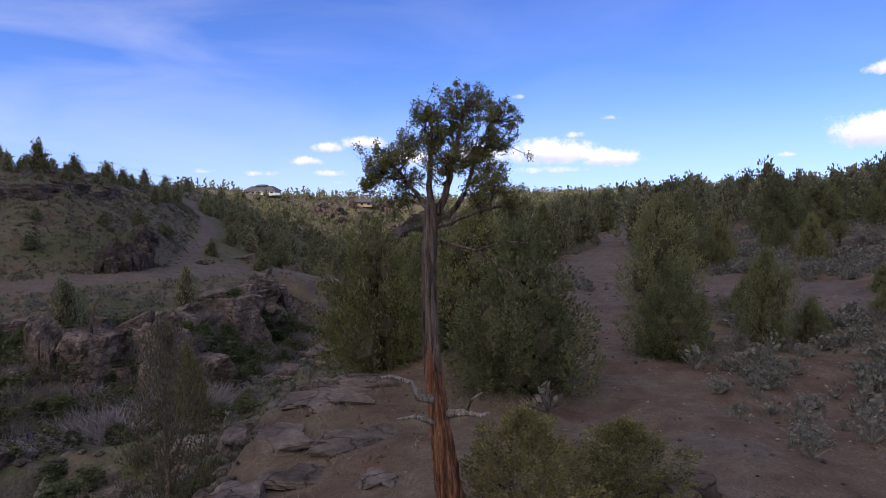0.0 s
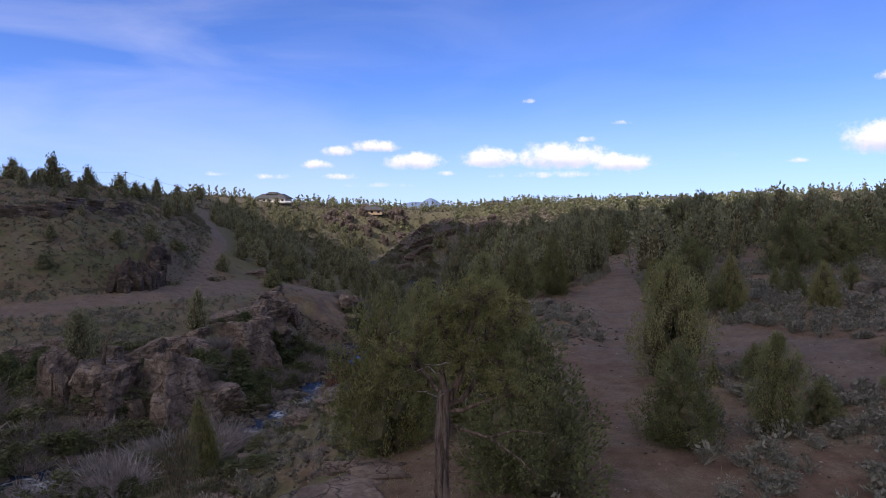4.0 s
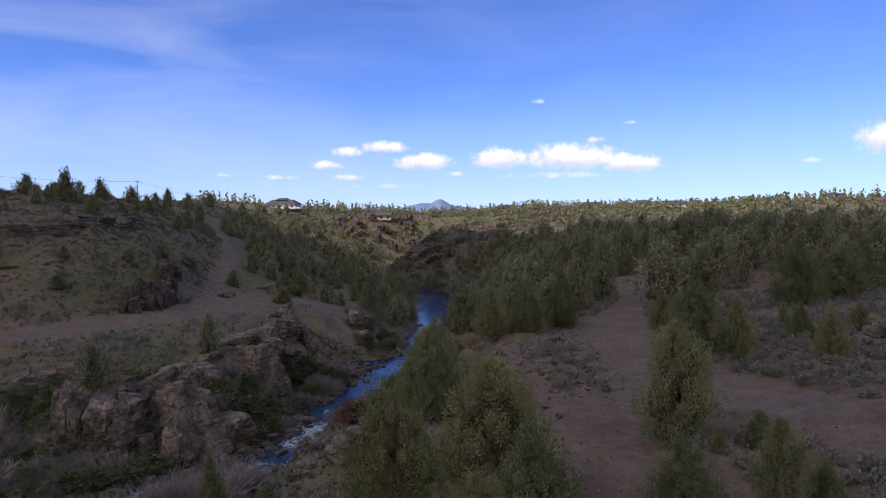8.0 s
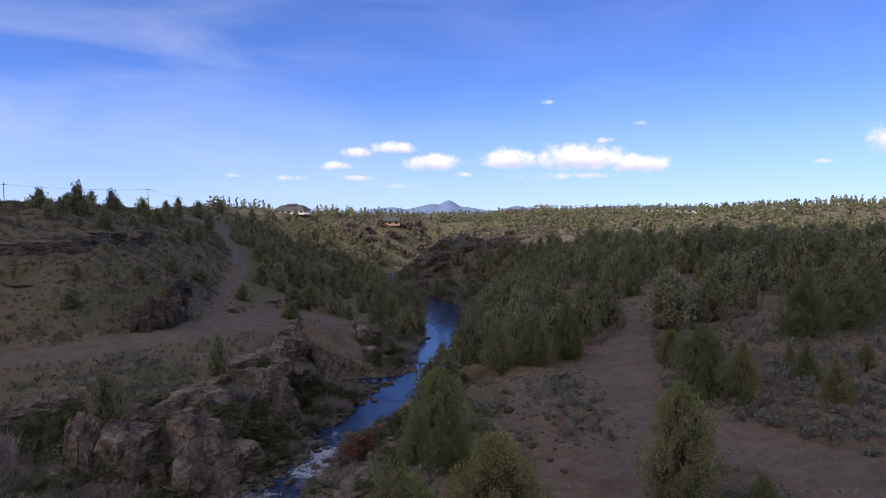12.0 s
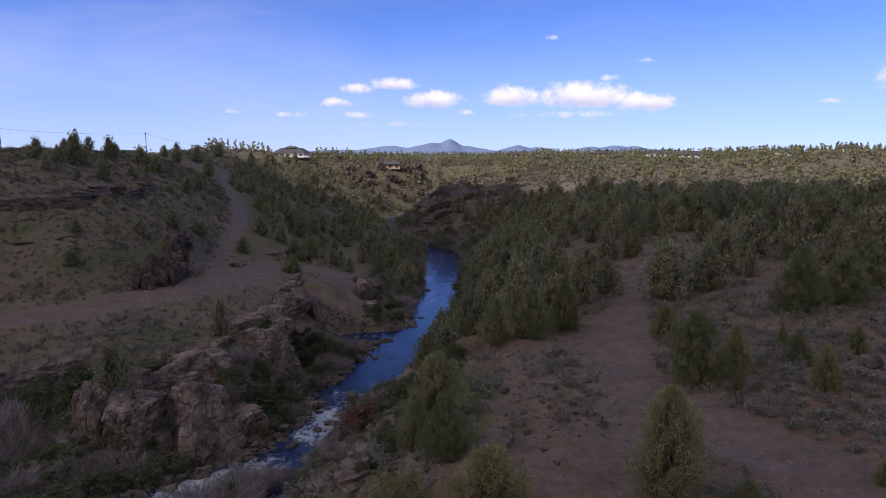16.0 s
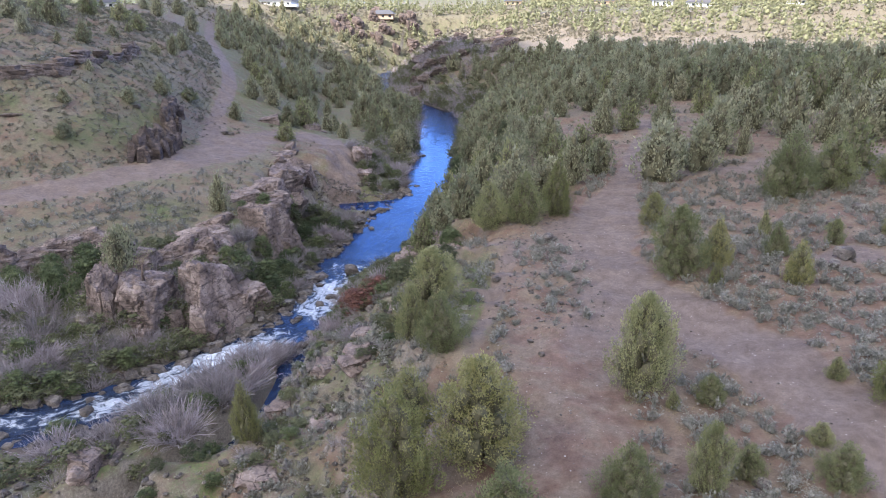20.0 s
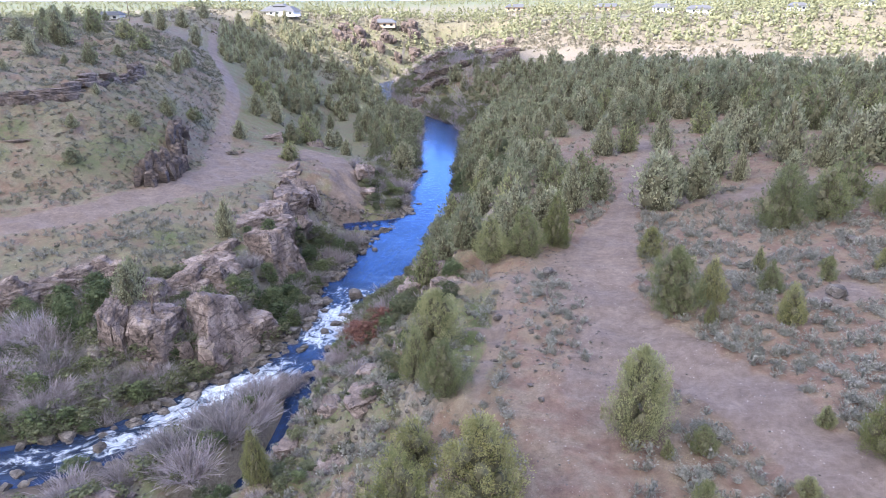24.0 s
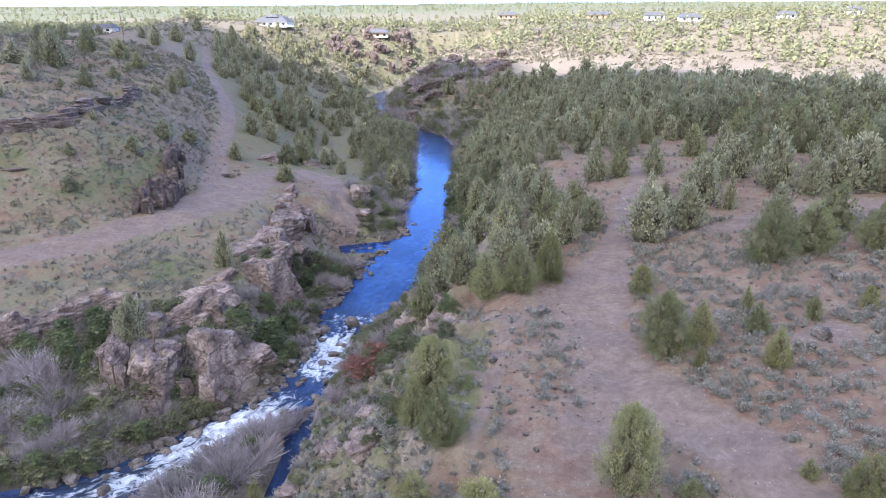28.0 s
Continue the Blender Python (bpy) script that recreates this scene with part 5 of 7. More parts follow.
def cut_rock(seed, planes, mat, layers, name):
    """A block bounded by the given planes (normal and reach), with small random ones to break its edges."""
    gen = np.random.default_rng(seed)
    v, f = ICO[5]
    d = v / np.linalg.norm(v, axis=1)[:, None]
    r = np.full(len(v), 9.0)
    for n, reach in [(p[:3], p[3]) for p in planes] + [(gen.normal(size=3), gen.uniform(1.0, 1.2)) for _ in range(3)]:
        c = d @ (np.array(n, float) / np.linalg.norm(n))
        r = np.minimum(r, np.where(c > 0.04, reach / np.maximum(c, 0.04), 9.0))
    main = mesh_from(name, worn_rock(d * np.minimum(r, 1.7)[:, None], seed, layers), f, mat, False)
    out = [main]
    for k in range(4):
        v, f = block(gen, 4, 11)
        a, size = gen.uniform(3.4, 6.0), gen.uniform(0.2, 0.36)
        v = worn_rock(v, seed + k, 0.6) * size * (1, 1, gen.uniform(0.6, 1.2)) + (0.86 * math.cos(a), 0.86 * math.sin(a), gen.uniform(-0.75, -0.3))
        out.append(mesh_from(name + "_chip", v, f, mat, False))
    return out


# a flat-topped block with an overhung front, a leaning wedge with a sharp ridge, an upright slab, a small cap block
FLAT_TOP = cut_rock(381, ((0.05, 0.1, 1, 0.84), (-0.12, -1, 0.02, 0.7), (-0.95, -0.3, 0.12, 0.78), (0.95, -0.3, -0.05, 0.8), (-0.45, -0.8, -0.5, 0.86), (0, 1, 0, 0.9), (0, 0, -1, 1.2), (0.5, -0.8, 0.35, 0.92), (-0.5, -0.3, 0.8, 0.98)), ROCK, 1.0, "flat_block")
WEDGE = cut_rock(382, ((-0.36, -0.76, 0.6, 0.5), (0.74, -0.3, 0.6, 0.52), (0.1, 0.3, 1, 0.92), (-1, 0.1, 0.12, 0.8), (0.3, 1, 0, 0.9), (0, 0, -1, 1.2)), ROCK, 0.9, "wedge_block")
UPRIGHT = cut_rock(383, ((-0.1, -1, 0.16, 0.55), (-1, 0, 0.16, 0.72), (1, -0.1, 0.2, 0.7), (0.3, -0.2, 1, 0.95), (0, 1, 0, 0.7), (0, 0, -1, 1.2)), ROCK, 0.9, "upright_slab")
CAPPED = cut_rock(384, ((-0.5, -0.8, 0.3, 0.7), (0.7, -0.6, 0.35, 0.72), (0, 0.1, 1, 0.8), (-1, 0.2, 0.2, 0.8), (0.2, 1, 0.1, 0.8), (0, 0, -1, 1.2)), ROCK, 0.9, "cap_block")
for x, y, base, w, d, h, turn, me in ((-32.0, 59.6, -12.4, 6.2, 8.0, 8.8, 6, FLAT_TOP), (-35.3, 58.0, -12.0, 3.2, 5.0, 8.4, -10, UPRIGHT), (-34.0, 56.8, -11.8, 1.5, 2.2, 6.6, 10, UPRIGHT), (-27.0, 63.0, -13.2, 6.8, 9.0, 9.4, -4, WEDGE), (-26.0, 58.6, -12.9, 2.7, 1.8, 5.0, 6, UPRIGHT), (-28.9, 59.2, -11.8, 2.2, 2.0, 4.0, 15, CAPPED), (-29.2, 65.0, -11.4, 3.0, 5.0, 6.8, 20, CAPPED), (-24.0, 66.8, -13.2, 4.6, 6.0, 4.8, -20, FLAT_TOP),
                                      (-28.0, 87.8, -13.8, 8.6, 8.0, 9.8, 20, CAPPED), (-29.8, 92.6, -12.6, 7.6, 8.0, 7.0, 10, FLAT_TOP)):
    boulder("rock_outcrop", x, y, base, w, d, h, turn, me, "massive weathered pinkish-brown rock block above the rapids", "rock blocks of the gorge")
OUTCROP = [heap_mesh(300 + k, ROCK, 5, 1.0, "outcrop", 5) for k in range(5)]
DARK_CROP = [heap_mesh(330 + k, BASALT, 3, 1.2, "dark_outcrop", 5) for k in range(3)]
LEDGES = [rock_mesh(340 + k, BASALT, 4, 12, 1.2, "ledge") for k in range(3)]
COBBLE = [rock_mesh(350 + k, STONE, 3, 14, 0.0, "cobble") for k in range(7)]
SLABS = [heap_mesh(370 + k, ROCK, 4, 1.2, "slab", 4) for k in range(4)]
# plan, foot, size, turn, shape
for x, y, base, w, d, h, turn, k in ((-30.6, 100.5, -11.0, 7.4, 10.0, 6.0, 10, 0), (-31.2, 112.0, -11.0, 6.2, 10.0, 5.6, -12, 1),
                                     (-34.6, 122.0, -9.6, 5.0, 6.0, 4.0, 30, 2), (-33.6, 83.6, -9.4, 6.0, 5.5, 3.2, 0, 3), (-31.0, 74.5, -10.5, 6.0, 7.0, 4.6, 60, 4), (-36.5, 67.5, -8.9, 7.0, 6.0, 4.0, 15, 0), (-32.4, 79.0, -10.4, 5.5, 5.0, 4.0, 70, 2), (-30.0, 84.4, -11.4, 5.0, 4.0, 3.8, 20, 1), (-38.5, 64.0, -10.4, 5.0, 4.0, 4.4, 50, 4), (-29.6, 95.6, -12.2, 7.0, 7.0, 6.4, 80, 2), (-30.4, 106.4, -11.2, 6.6, 8.0, 5.8, -30, 3), (-32.4, 117.2, -10.4, 5.6, 7.0, 4.8, 15, 4), (-31.4, 88.0, -11.4, 6.0, 5.0, 5.0, 45, 1), (-34.0, 72.0, -9.8, 6.4, 5.0, 4.2, 30, 3), (-28.6, 99.0, -13.4, 5.4, 6.0, 6.0, 40, 0), (-28.4, 104.0, -13.4, 5.0, 6.0, 5.4, -20, 4), (-33.0, 93.6, -9.4, 6.0, 6.0, 4.2, 55, 2), (-33.6, 104.6, -9.6, 5.0, 7.0, 3.8, 20, 1), (-29.0, 118.6, -11.6, 4.4, 6.0, 4.2, 65, 0), (-34.6, 128.6, -9.0, 4.4, 6.0, 3.2, 15, 3), (-33.8, 78.0, -9.6, 5.6, 5.0, 3.6, 40, 0), (-21.6, 141.0, -13.0, 3.6, 5.0, 4.4, 20, 4), (-19.6, 131.0, -14.6, 3.2, 5.0, 3.4, 10, 2)):
    boulder("rock_outcrop", x, y, base, w, d, h, turn, OUTCROP[k], "massive weathered pinkish-brown rock block above the rapids", "rock blocks of the gorge")
rim_gen = np.random.default_rng(35)
for k in range(17):
    q = 0.7 + k * 0.5
    x, y = float(by_row(q, [p[0] for p in BENCH_RIM])), float(by_row(q, [p[1] for p in BENCH_RIM]))
    ax, ay = float(by_row(q + 0.2, [p[0] for p in BENCH_RIM])) - x, float(by_row(q + 0.2, [p[1] for p in BENCH_RIM])) - y
    w = rim_gen.uniform(4.2, 6.0)
    boulder("rock_ledge", x, y, -9.9, w, w * 0.62, rim_gen.uniform(3.4, 4.6), math.degrees(math.atan2(ay, ax)) + rim_gen.normal(0, 9), OUTCROP[k % 5], "layered brown rock ledge at the rim of the bench", "ledges of the bench")
COLUMNS = [rock_mesh(360 + k, BASALT, 3, 10, 0.8, "column") for k in range(5)]
column_gen = np.random.default_rng(33)
WALL_LINE = ((-51.4, 104.0), (-50.4, 106.4), (-50.2, 109.6), (-50.6, 113.6), (-51.8, 118.0), (-53.4, 122.4), (-56.0, 130.0))
for group in range(3):
    q = 1.0 + 2.0 * group
    cx, cy = float(by_row(q, [p[0] for p in WALL_LINE])), float(by_row(q, [p[1] for p in WALL_LINE]))
    crop = root("dark_outcrop", pose(cx, cy, float(land(cx, cy)) - 0.4), "dark jointed basalt wall of upright columns beside the dirt road", "rock", "basalt outcrops")
    for k in range(20):
        r = min(5.99, max(0.0, q + (k / 19 - 0.5) * 2.1))
        row = column_gen.choice((0, 1, 2))
        x, y = float(by_row(r, [p[0] for p in WALL_LINE])) - 1.0 * row + column_gen.normal(0, 0.15), float(by_row(r, [p[1] for p in WALL_LINE])) + column_gen.normal(0, 0.2)
        tall = float(np.interp(r, (0, 0.8, 2, 4, 6), (2.2, 4.2, 4.6, 3.6, 2.8))) * (0.74 + 0.2 * row) * column_gen.uniform(0.8, 1.1)
        ob = part("rock_column", COLUMNS[column_gen.integers(5)], crop)
        ob.matrix_basis = Matrix.LocRotScale((x - cx, y - cy, float(land(x, y)) - float(land(cx, cy)) + 0.4 * tall + 0.3), Euler((column_gen.normal(0, 0.05), column_gen.normal(0, 0.05), column_gen.uniform(0, 6.28))), (column_gen.uniform(0.6, 1.05), column_gen.uniform(0.6, 1.0), tall * 0.62))
ledge_gen = np.random.default_rng(31)
LEDGE_ROCK = rock_material("ledge_rock", (0.06, 0.043, 0.033), (0.155, 0.115, 0.09), (0.25, 0.192, 0.152), 0.8)
BEDS = [rock_mesh(345 + k, LEDGE_ROCK, 4, 12, 1.2, "bed") for k in range(4)]
LEDGE_LINE = ((-112.0, 92.0), (-98.0, 100.0), (-87.0, 106.5), (-79.6, 111.6), (-75.7, 114.8), (-72.0, 119.8), (-71.6, 133.3), (-73.2, 148.0), (-75.5, 157.0))


def strata(line, count, layers, low, high, label, group):
    """Flat beds of rock one above the other, set back as they rise, along a line on the plan."""
    for k in range(count):
        q = (k + 0.5) / count * (len(line) - 1)
        x, y = float(by_row(q, [p[0] for p in line])), float(by_row(q, [p[1] for p in line]))
        bx, by = float(by_row(q + 0.2, [p[0] for p in line])) - float(by_row(q - 0.2, [p[0] for p in line])), float(by_row(q + 0.2, [p[1] for p in line])) - float(by_row(q - 0.2, [p[1] for p in line]))
        ln = math.hypot(bx, by)
        floor = float(land(x + by / ln * 0.8, y - bx / ln * 0.8))
        for n in range(layers):
            if ledge_gen.uniform() < 0.12 + 0.16 * n:
                continue
            h = ledge_gen.uniform(low, high)
            back = 0.45 * n + ledge_gen.normal(0, 0.22)
            boulder("hillside_ledge", x - by / ln * back, y + bx / ln * back, floor - 0.35 + 0.62 * n * (low + high) / 2, ledge_gen.uniform(2.2, 4.4), ledge_gen.uniform(1.4, 2.4), h, math.degrees(math.atan2(by, bx)) + ledge_gen.normal(0, 7), BEDS[ledge_gen.integers(4)], label, group)


strata(LEDGE_LINE, 52, 3, 0.9, 1.5, "flat bed of dark layered rock cropping out of the grassy hill", "hillside ledges")
strata(((-78, 103), (-72, 106), (-67, 111)), 6, 1, 0.4, 0.7, "low bed of pale rock in the hill grass", "hillside ledges")
for x, y, w, d, h, turn, k in ((-5.0, 22.4, 2.6, 2.2, 1.2, 15, 0), (-5.4, 18.6, 1.8, 3.0, 1.2, -10, 1), (-5.3, 15.2, 1.6, 2.8, 1.1, 5, 2), (-6.6, 20.6, 2.2, 2.2, 1.8, 40, 3), (-2.6, 24.8, 2.6, 1.8, 1.6, 30, 1), (-9.2, 25.6, 4.4, 3.4, 3.6, 20, 2), (-8.4, 18.6, 2.2, 2.0, 1.8, 60, 0), (-10.8, 21.0, 2.6, 2.2, 2.0, 10, 3), (-9.0, 15.0, 2.4, 2.0, 1.8, 30, 1), (-12.6, 18.0, 2.8, 2.4, 2.2, 75, 2), (-11.6, 31.4, 4.8, 3.6, 2.0, 15, 0), (-16.5, 29.6, 4.4, 3.6, 2.0, 60, 1), (-21.6, 31.0, 4.8, 3.8, 2.0, 20, 2), (-24.6, 35.0, 3.6, 3, 1.7, 80, 3), (-8.4, 36.8, 4, 5, 2.2, -20, 1),
                               (-6.6, 42.2, 4.4, 6, 2.4, 10, 2), (-9.6, 43.6, 4, 5, 2.2, 35, 3), (-4.4, 50.4, 4, 5, 2.6, 0, 0), (-7.4, 26.4, 5, 4, 2.0, 30, 3), (-4.6, 24.8, 4, 3, 1.0, 10, 0), (5.0, 11.4, 1.2, 1.0, 0.8, 15, 2),
                               (-1.0, 62.0, 4, 3, 2.4, 20, 1), (-4.0, 66.5, 4, 4, 3.2, 0, 2), (-1.6, 70.5, 4, 3.4, 2.6, 50, 3), (0.4, 84.0, 4, 4, 3, 20, 0), (2.8, 96.0, 4, 5, 3.4, 20, 1), (-44, 152, 6, 4, 3, 10, 2), (-36, 160, 5, 4, 3.2, 30, 3), (-22, 140, 4, 6, 4.5, 0, 0), (-7.4, 80.6, 5, 3, 2.0, 30, 1), (-5.0, 83.8, 4.4, 3, 2.0, 10, 0), (-2.6, 87.0, 4, 3, 2.4, 40, 3), (-10.5, 72.5, 3.6, 2.6, 1.6, 20, 2), (-9.0, 66.0, 3.4, 3, 2.0, 60, 0), (-7.0, 47.4, 3.6, 4, 1.9, 25, 1), (-12.4, 40.6, 3.6, 3, 1.8, 0, 2)):
    if -14 < x < -2 and y < 60:
        w, d, h = w * 0.62, d * 0.62, h * 0.5
    boulder("rock_slab", x, y, float(land(x, y)) - h * 0.3, w, d, h, turn, SLABS[k], "pale fractured rock slab on the gorge side", "slabs of the gorge side")
for x, y, w, d, h, turn, k in ((-3.2, 19.6, 3.2, 2.2, 0.5, 12, 0), (-2.0, 21.6, 2.6, 1.6, 0.45, -8, 1), (-1.4, 16.2, 2.6, 1.8, 0.3, 25, 2), (-2.6, 14.4, 2.2, 1.5, 0.3, -15, 3), (-3.8, 16.8, 1.6, 2.0, 0.45, 10, 1), (-0.9, 13.6, 1.5, 1.0, 0.22, 40, 0), (-3.9, 13.4, 1.5, 1.8, 0.5, 5, 2), (-3.6, 22.4, 2.0, 1.4, 0.6, 30, 3)):
    boulder("flat_stone", x, y, float(land(x, y)) - h * 0.38, w, d, h, turn, SLABS[k], "flat cracked pinkish sandstone slab flush with the soil", "flat stones by the old juniper")
crag_gen = np.random.default_rng(37)
for k in range(110):
    if k < 66:
        x = crag_gen.uniform(-78, 24)
        y = 404 + 0.25 * (x + 70) + crag_gen.choice((0, 14, 30)) + crag_gen.normal(0, 3)
    else:
        x, y = crag_gen.uniform(-20, 22), crag_gen.uniform(268, 332)
    w, h = crag_gen.uniform(4, 9), crag_gen.uniform(2.5, 6)
    if float(land(x, y)) > -16:
        boulder("canyon_crag", x, y, float(land(x, y)) - 1.4, w, w * crag_gen.uniform(0.5, 0.9), h * (1.5 if k < 66 else 1.0), crag_gen.uniform(-25, 25), DARK_CROP[k % 3] if k < 66 else LEDGES[k % 3], "dark brown broken crag on the far canyon wall", "crags of the far canyon")
# stones in and beside the river
stone_gen = np.random.default_rng(41)
for x, y, w in ((-20.1, 69.4, 2.0), (-14.6, 84.6, 2.2), (-9.2, 84.4, 3.4), (-6.4, 88.2, 3.0), (-11.6, 81.0, 2.4), (-8.0, 91.0, 2.6), (-13.0, 77.6, 1.6), (-15.4, 73.4, 1.5), (-21.4, 72.6, 1.4), (-22.6, 67.4, 1.5), (-23.4, 64.0, 1.3), (-20.9, 75.6, 1.5), (-4.6, 93.0, 2.6), (-17.6, 66.0, 1.1), (-16.2, 70.6, 1.3), (-18.9, 72.0, 1.0), (-13.2, 80.0, 1.5), (-15.0, 77.0, 1.2), (-10.6, 86.6, 2.0), (-12.6, 83.2, 1.6), (-8.4, 88.0, 2.2), (-7.4, 94.6, 2.0), (-9.4, 92.2, 1.5), (-19.6, 79.6, 1.4), (-20.2, 83.4, 1.6), (-4.8, 111.6, 1.4), (-3.8, 115.4, 1.2), (-5.8, 118.0, 1.0), (-3.0, 119.6, 1.6), (-2.4, 124.0, 1.4), (-14.6, 105.0, 1.2), (-17.0, 111.0, 1.4), (-21.6, 47.0, 1.2), (-30.6, 45.0, 1.3), (-35.4, 41.2, 1.2), (-24.0, 51.6, 1.0)):
    boulder("river_boulder", x, y, float(level_at(x, y)) - 0.5, w, w * 0.8, w * 0.75, stone_gen.uniform(0, 180), COBBLE[stone_gen.integers(7)], "rounded grey-brown boulder at the edge of the rapids", "river boulders", 0.05)
count = 0
while count < 200:
    s, side = stone_gen.uniform(2.0, 20), stone_gen.choice((-1, 1))
    cx, cy = by_row(s, [p[0] for p in RIVER]), by_row(s, [p[1] for p in RIVER])
    ax, ay = by_row(s + 0.1, [p[0] for p in RIVER]) - cx, by_row(s + 0.1, [p[1] for p in RIVER]) - cy
    off = side * (by_row(s, HALF) + stone_gen.normal(0.3, 0.9))
    x, y = float(cx + off * ay / math.hypot(ax, ay)), float(cy - off * ax / math.hypot(ax, ay))
    w = float(stone_gen.uniform(0.5, 1.5))
    boulder("river_stone", x, y, max(float(land(x, y)), float(level_at(x, y)) - 0.35) - 0.1, w, w * 0.8, w * 0.62, stone_gen.uniform(0, 180), COBBLE[stone_gen.integers(7)], "wet dark stone along the water's edge", "river stones", 0.05)
    count += 1
for x, y, w in ((9.0, 58.2, 1.5), (9.7, 58.8, 0.9), (3.8, 49.2, 0.9), (39.4, 61.2, 1.6), (31.8, 49.4, 1.8), (30.4, 48.2, 1.2), (3.2, 25.5, 1.2), (15.3, 24.6, 0.9), (14.9, 23.8, 0.6), (-48.0, 132.4, 1.6), (-47.0, 133.0, 1.2), (-48.8, 133.2, 1.0), (-59.7, 120.6, 1.4), (41.5, 58.5, 1.0), (44.5, 55.0, 1.2), (5.6, 38.4, 0.5), (6.2, 36.6, 0.5), (8.6, 44.6, 0.45), (34.6, 57.0, 1.0)):
    boulder("field_stone", x, y, float(land(x, y)) - 0.05, w, w * 0.7, w * 0.6, stone_gen.uniform(0, 180), COBBLE[stone_gen.integers(7)], "pale loose stone lying on dry ground", "field stones", 0.12)


PALE = plain_material("pale_stone", (0.3, 0.26, 0.23), 0.9, 0.3)


def pebbles():
    gen = np.random.default_rng(43)
    boxes = ((900, -2, 40, 8, 62, 0.03, 0.1), (1500, -2, 12, 40, 66, 0.03, 0.2), (700, -4, 14, 8, 40, 0.02, 0.09), (500, 24, 60, 44, 70, 0.05, 0.3), (700, -62, -25, 78, 140, 0.06, 0.16), (900, -30, -18, 114, 124, 0.1, 0.35), (500, -12, -2, 30, 60, 0.04, 0.25), (700, -95, -50, 95, 160, 0.1, 0.35), (500, -30, -12, 28, 48, 0.1, 0.45), (2200, -13, -1.5, 26, 60, 0.03, 0.32), (900, -16, -4.5, 11, 27, 0.06, 0.35), (900, -28, -13, 112, 124, 0.08, 0.3))
    pieces = []
    for n, x0, x1, y0, y1, lo, hi in boxes:
        x, y = gen.uniform(x0, x1, n), gen.uniform(y0, y1, n)
        pieces.append(lumps(np.stack([x, y, land(x, y) + lo * 0.3], 1), lo + (hi - lo) * gen.uniform(0, 1, n) ** 3, gen, 0.6))
    for n, side, lo, hi, y0, y1 in ((1900, -1, -0.5, 9, 30, 135), (1900, 1, -0.5, 14, 28, 135)):
        s = np.interp(gen.uniform(y0, y1, n), [p[1] for p in RIVER[:28]], range(28))
        cx, cy = by_row(s, [p[0] for p in RIVER]), by_row(s, [p[1] for p in RIVER])
        tx, ty = by_row(s + 0.1, [p[0] for p in RIVER]) - cx, by_row(s + 0.1, [p[1] for p in RIVER]) - cy
        off = side * (by_row(s, HALF) + lo + (hi - lo) * gen.uniform(0, 1, n) ** 1.6) / np.hypot(tx, ty)
        x, y = cx + off * ty, cy - off * tx
        bv, bf = ICO[1]
        size = 0.07 + 0.65 * gen.uniform(0, 1, n) ** 4
        v = np.einsum("nij,kj->nki", turned(n, gen), np.clip(bv * 1.6, -0.8, 0.8)) * gen.uniform(0.7, 1.2, (n, 1, 3)) * size[:, None, None]
        v[..., 2] *= 0.75
        pieces.append(((v + np.stack([x, y, land(x, y) + size * 0.15], 1)[:, None]).reshape(-1, 3), (np.arange(n)[:, None, None] * len(bv) + bf).reshape(-1, 3)))
    white = []
    for n, x0, x1, y0, y1 in ((1300, 2, 34, 10, 62), (300, -62, -40, 80, 130)):
        x, y = gen.uniform(x0, x1, n), gen.uniform(y0, y1, n)
        white.append(lumps(np.stack([x, y, land(x, y) + 0.01], 1), 0.015 + 0.045 * gen.uniform(0, 1, n) ** 2, gen, 0.6))
    tagged(new("pale_gravel", mesh_from("pale_gravel", *joined(*white), PALE, False)), "scattered whitish pebbles on the dirt trail", "gravel", "", "stuff")
    tagged(new("loose_pebbles", mesh_from("loose_pebbles", *joined(*pieces), STONE, False)), "loose pale gravel and small stones on the dirt", "gravel", "", "stuff")


pebbles()

# ---- shrubs ----


def blades(points, ways, widths, bend, gen):
    """Thin bent twigs or grass blades: three corners and a tip each."""
    n = len(points)
    side = np.cross(ways, gen.normal(size=(n, 3)))
    side /= np.linalg.norm(side, axis=1)[:, None]
    ln = np.linalg.norm(ways, axis=1)[:, None]
    mid = points + 0.55 * ways + bend * ln * gen.normal(0, 0.4, (n, 3))
    tip = points + ways + bend * ln * gen.normal(0, 0.6, (n, 3))
    w = np.asarray(widths)[:, None]
    v = np.stack([points - side * w, points + side * w, mid + side * w * 0.7, mid - side * w * 0.7, tip], 1)
    i = np.arange(n)[:, None] * 5
    return v.reshape(-1, 3), np.concatenate([i + (0, 1, 2), i + (0, 2, 3), i + (3, 2, 4)])


def willow_mesh(seed, mat, n=230, twigs=1100):
    gen = np.random.default_rng(seed)
    a, lean = gen.uniform(0, 6.28, n), gen.uniform(0.05, 1.0, n) ** 0.8
    way = np.stack([np.cos(a) * lean * 0.62, np.sin(a) * lean * 0.62, 0.95 - 0.45 * lean], 1) * gen.uniform(0.55, 1.05, (n, 1))
    foot = np.stack([np.cos(a) * 0.1, np.sin(a) * 0.1, np.zeros(n) - 0.05], 1)
    stems = blades(foot, way, gen.uniform(0.005, 0.009, n), 0.05, gen)
    k = gen.integers(0, n, twigs)
    at = foot[k] + way[k] * gen.uniform(0.35, 0.95, (twigs, 1))
    twig = blades(at, way[k] * 0.32 + gen.normal(0, 0.08, (twigs, 3)), gen.uniform(0.003, 0.006, twigs), 0.06, gen)
    return mesh_from("willow", *joined(stems, twig), mat, False)


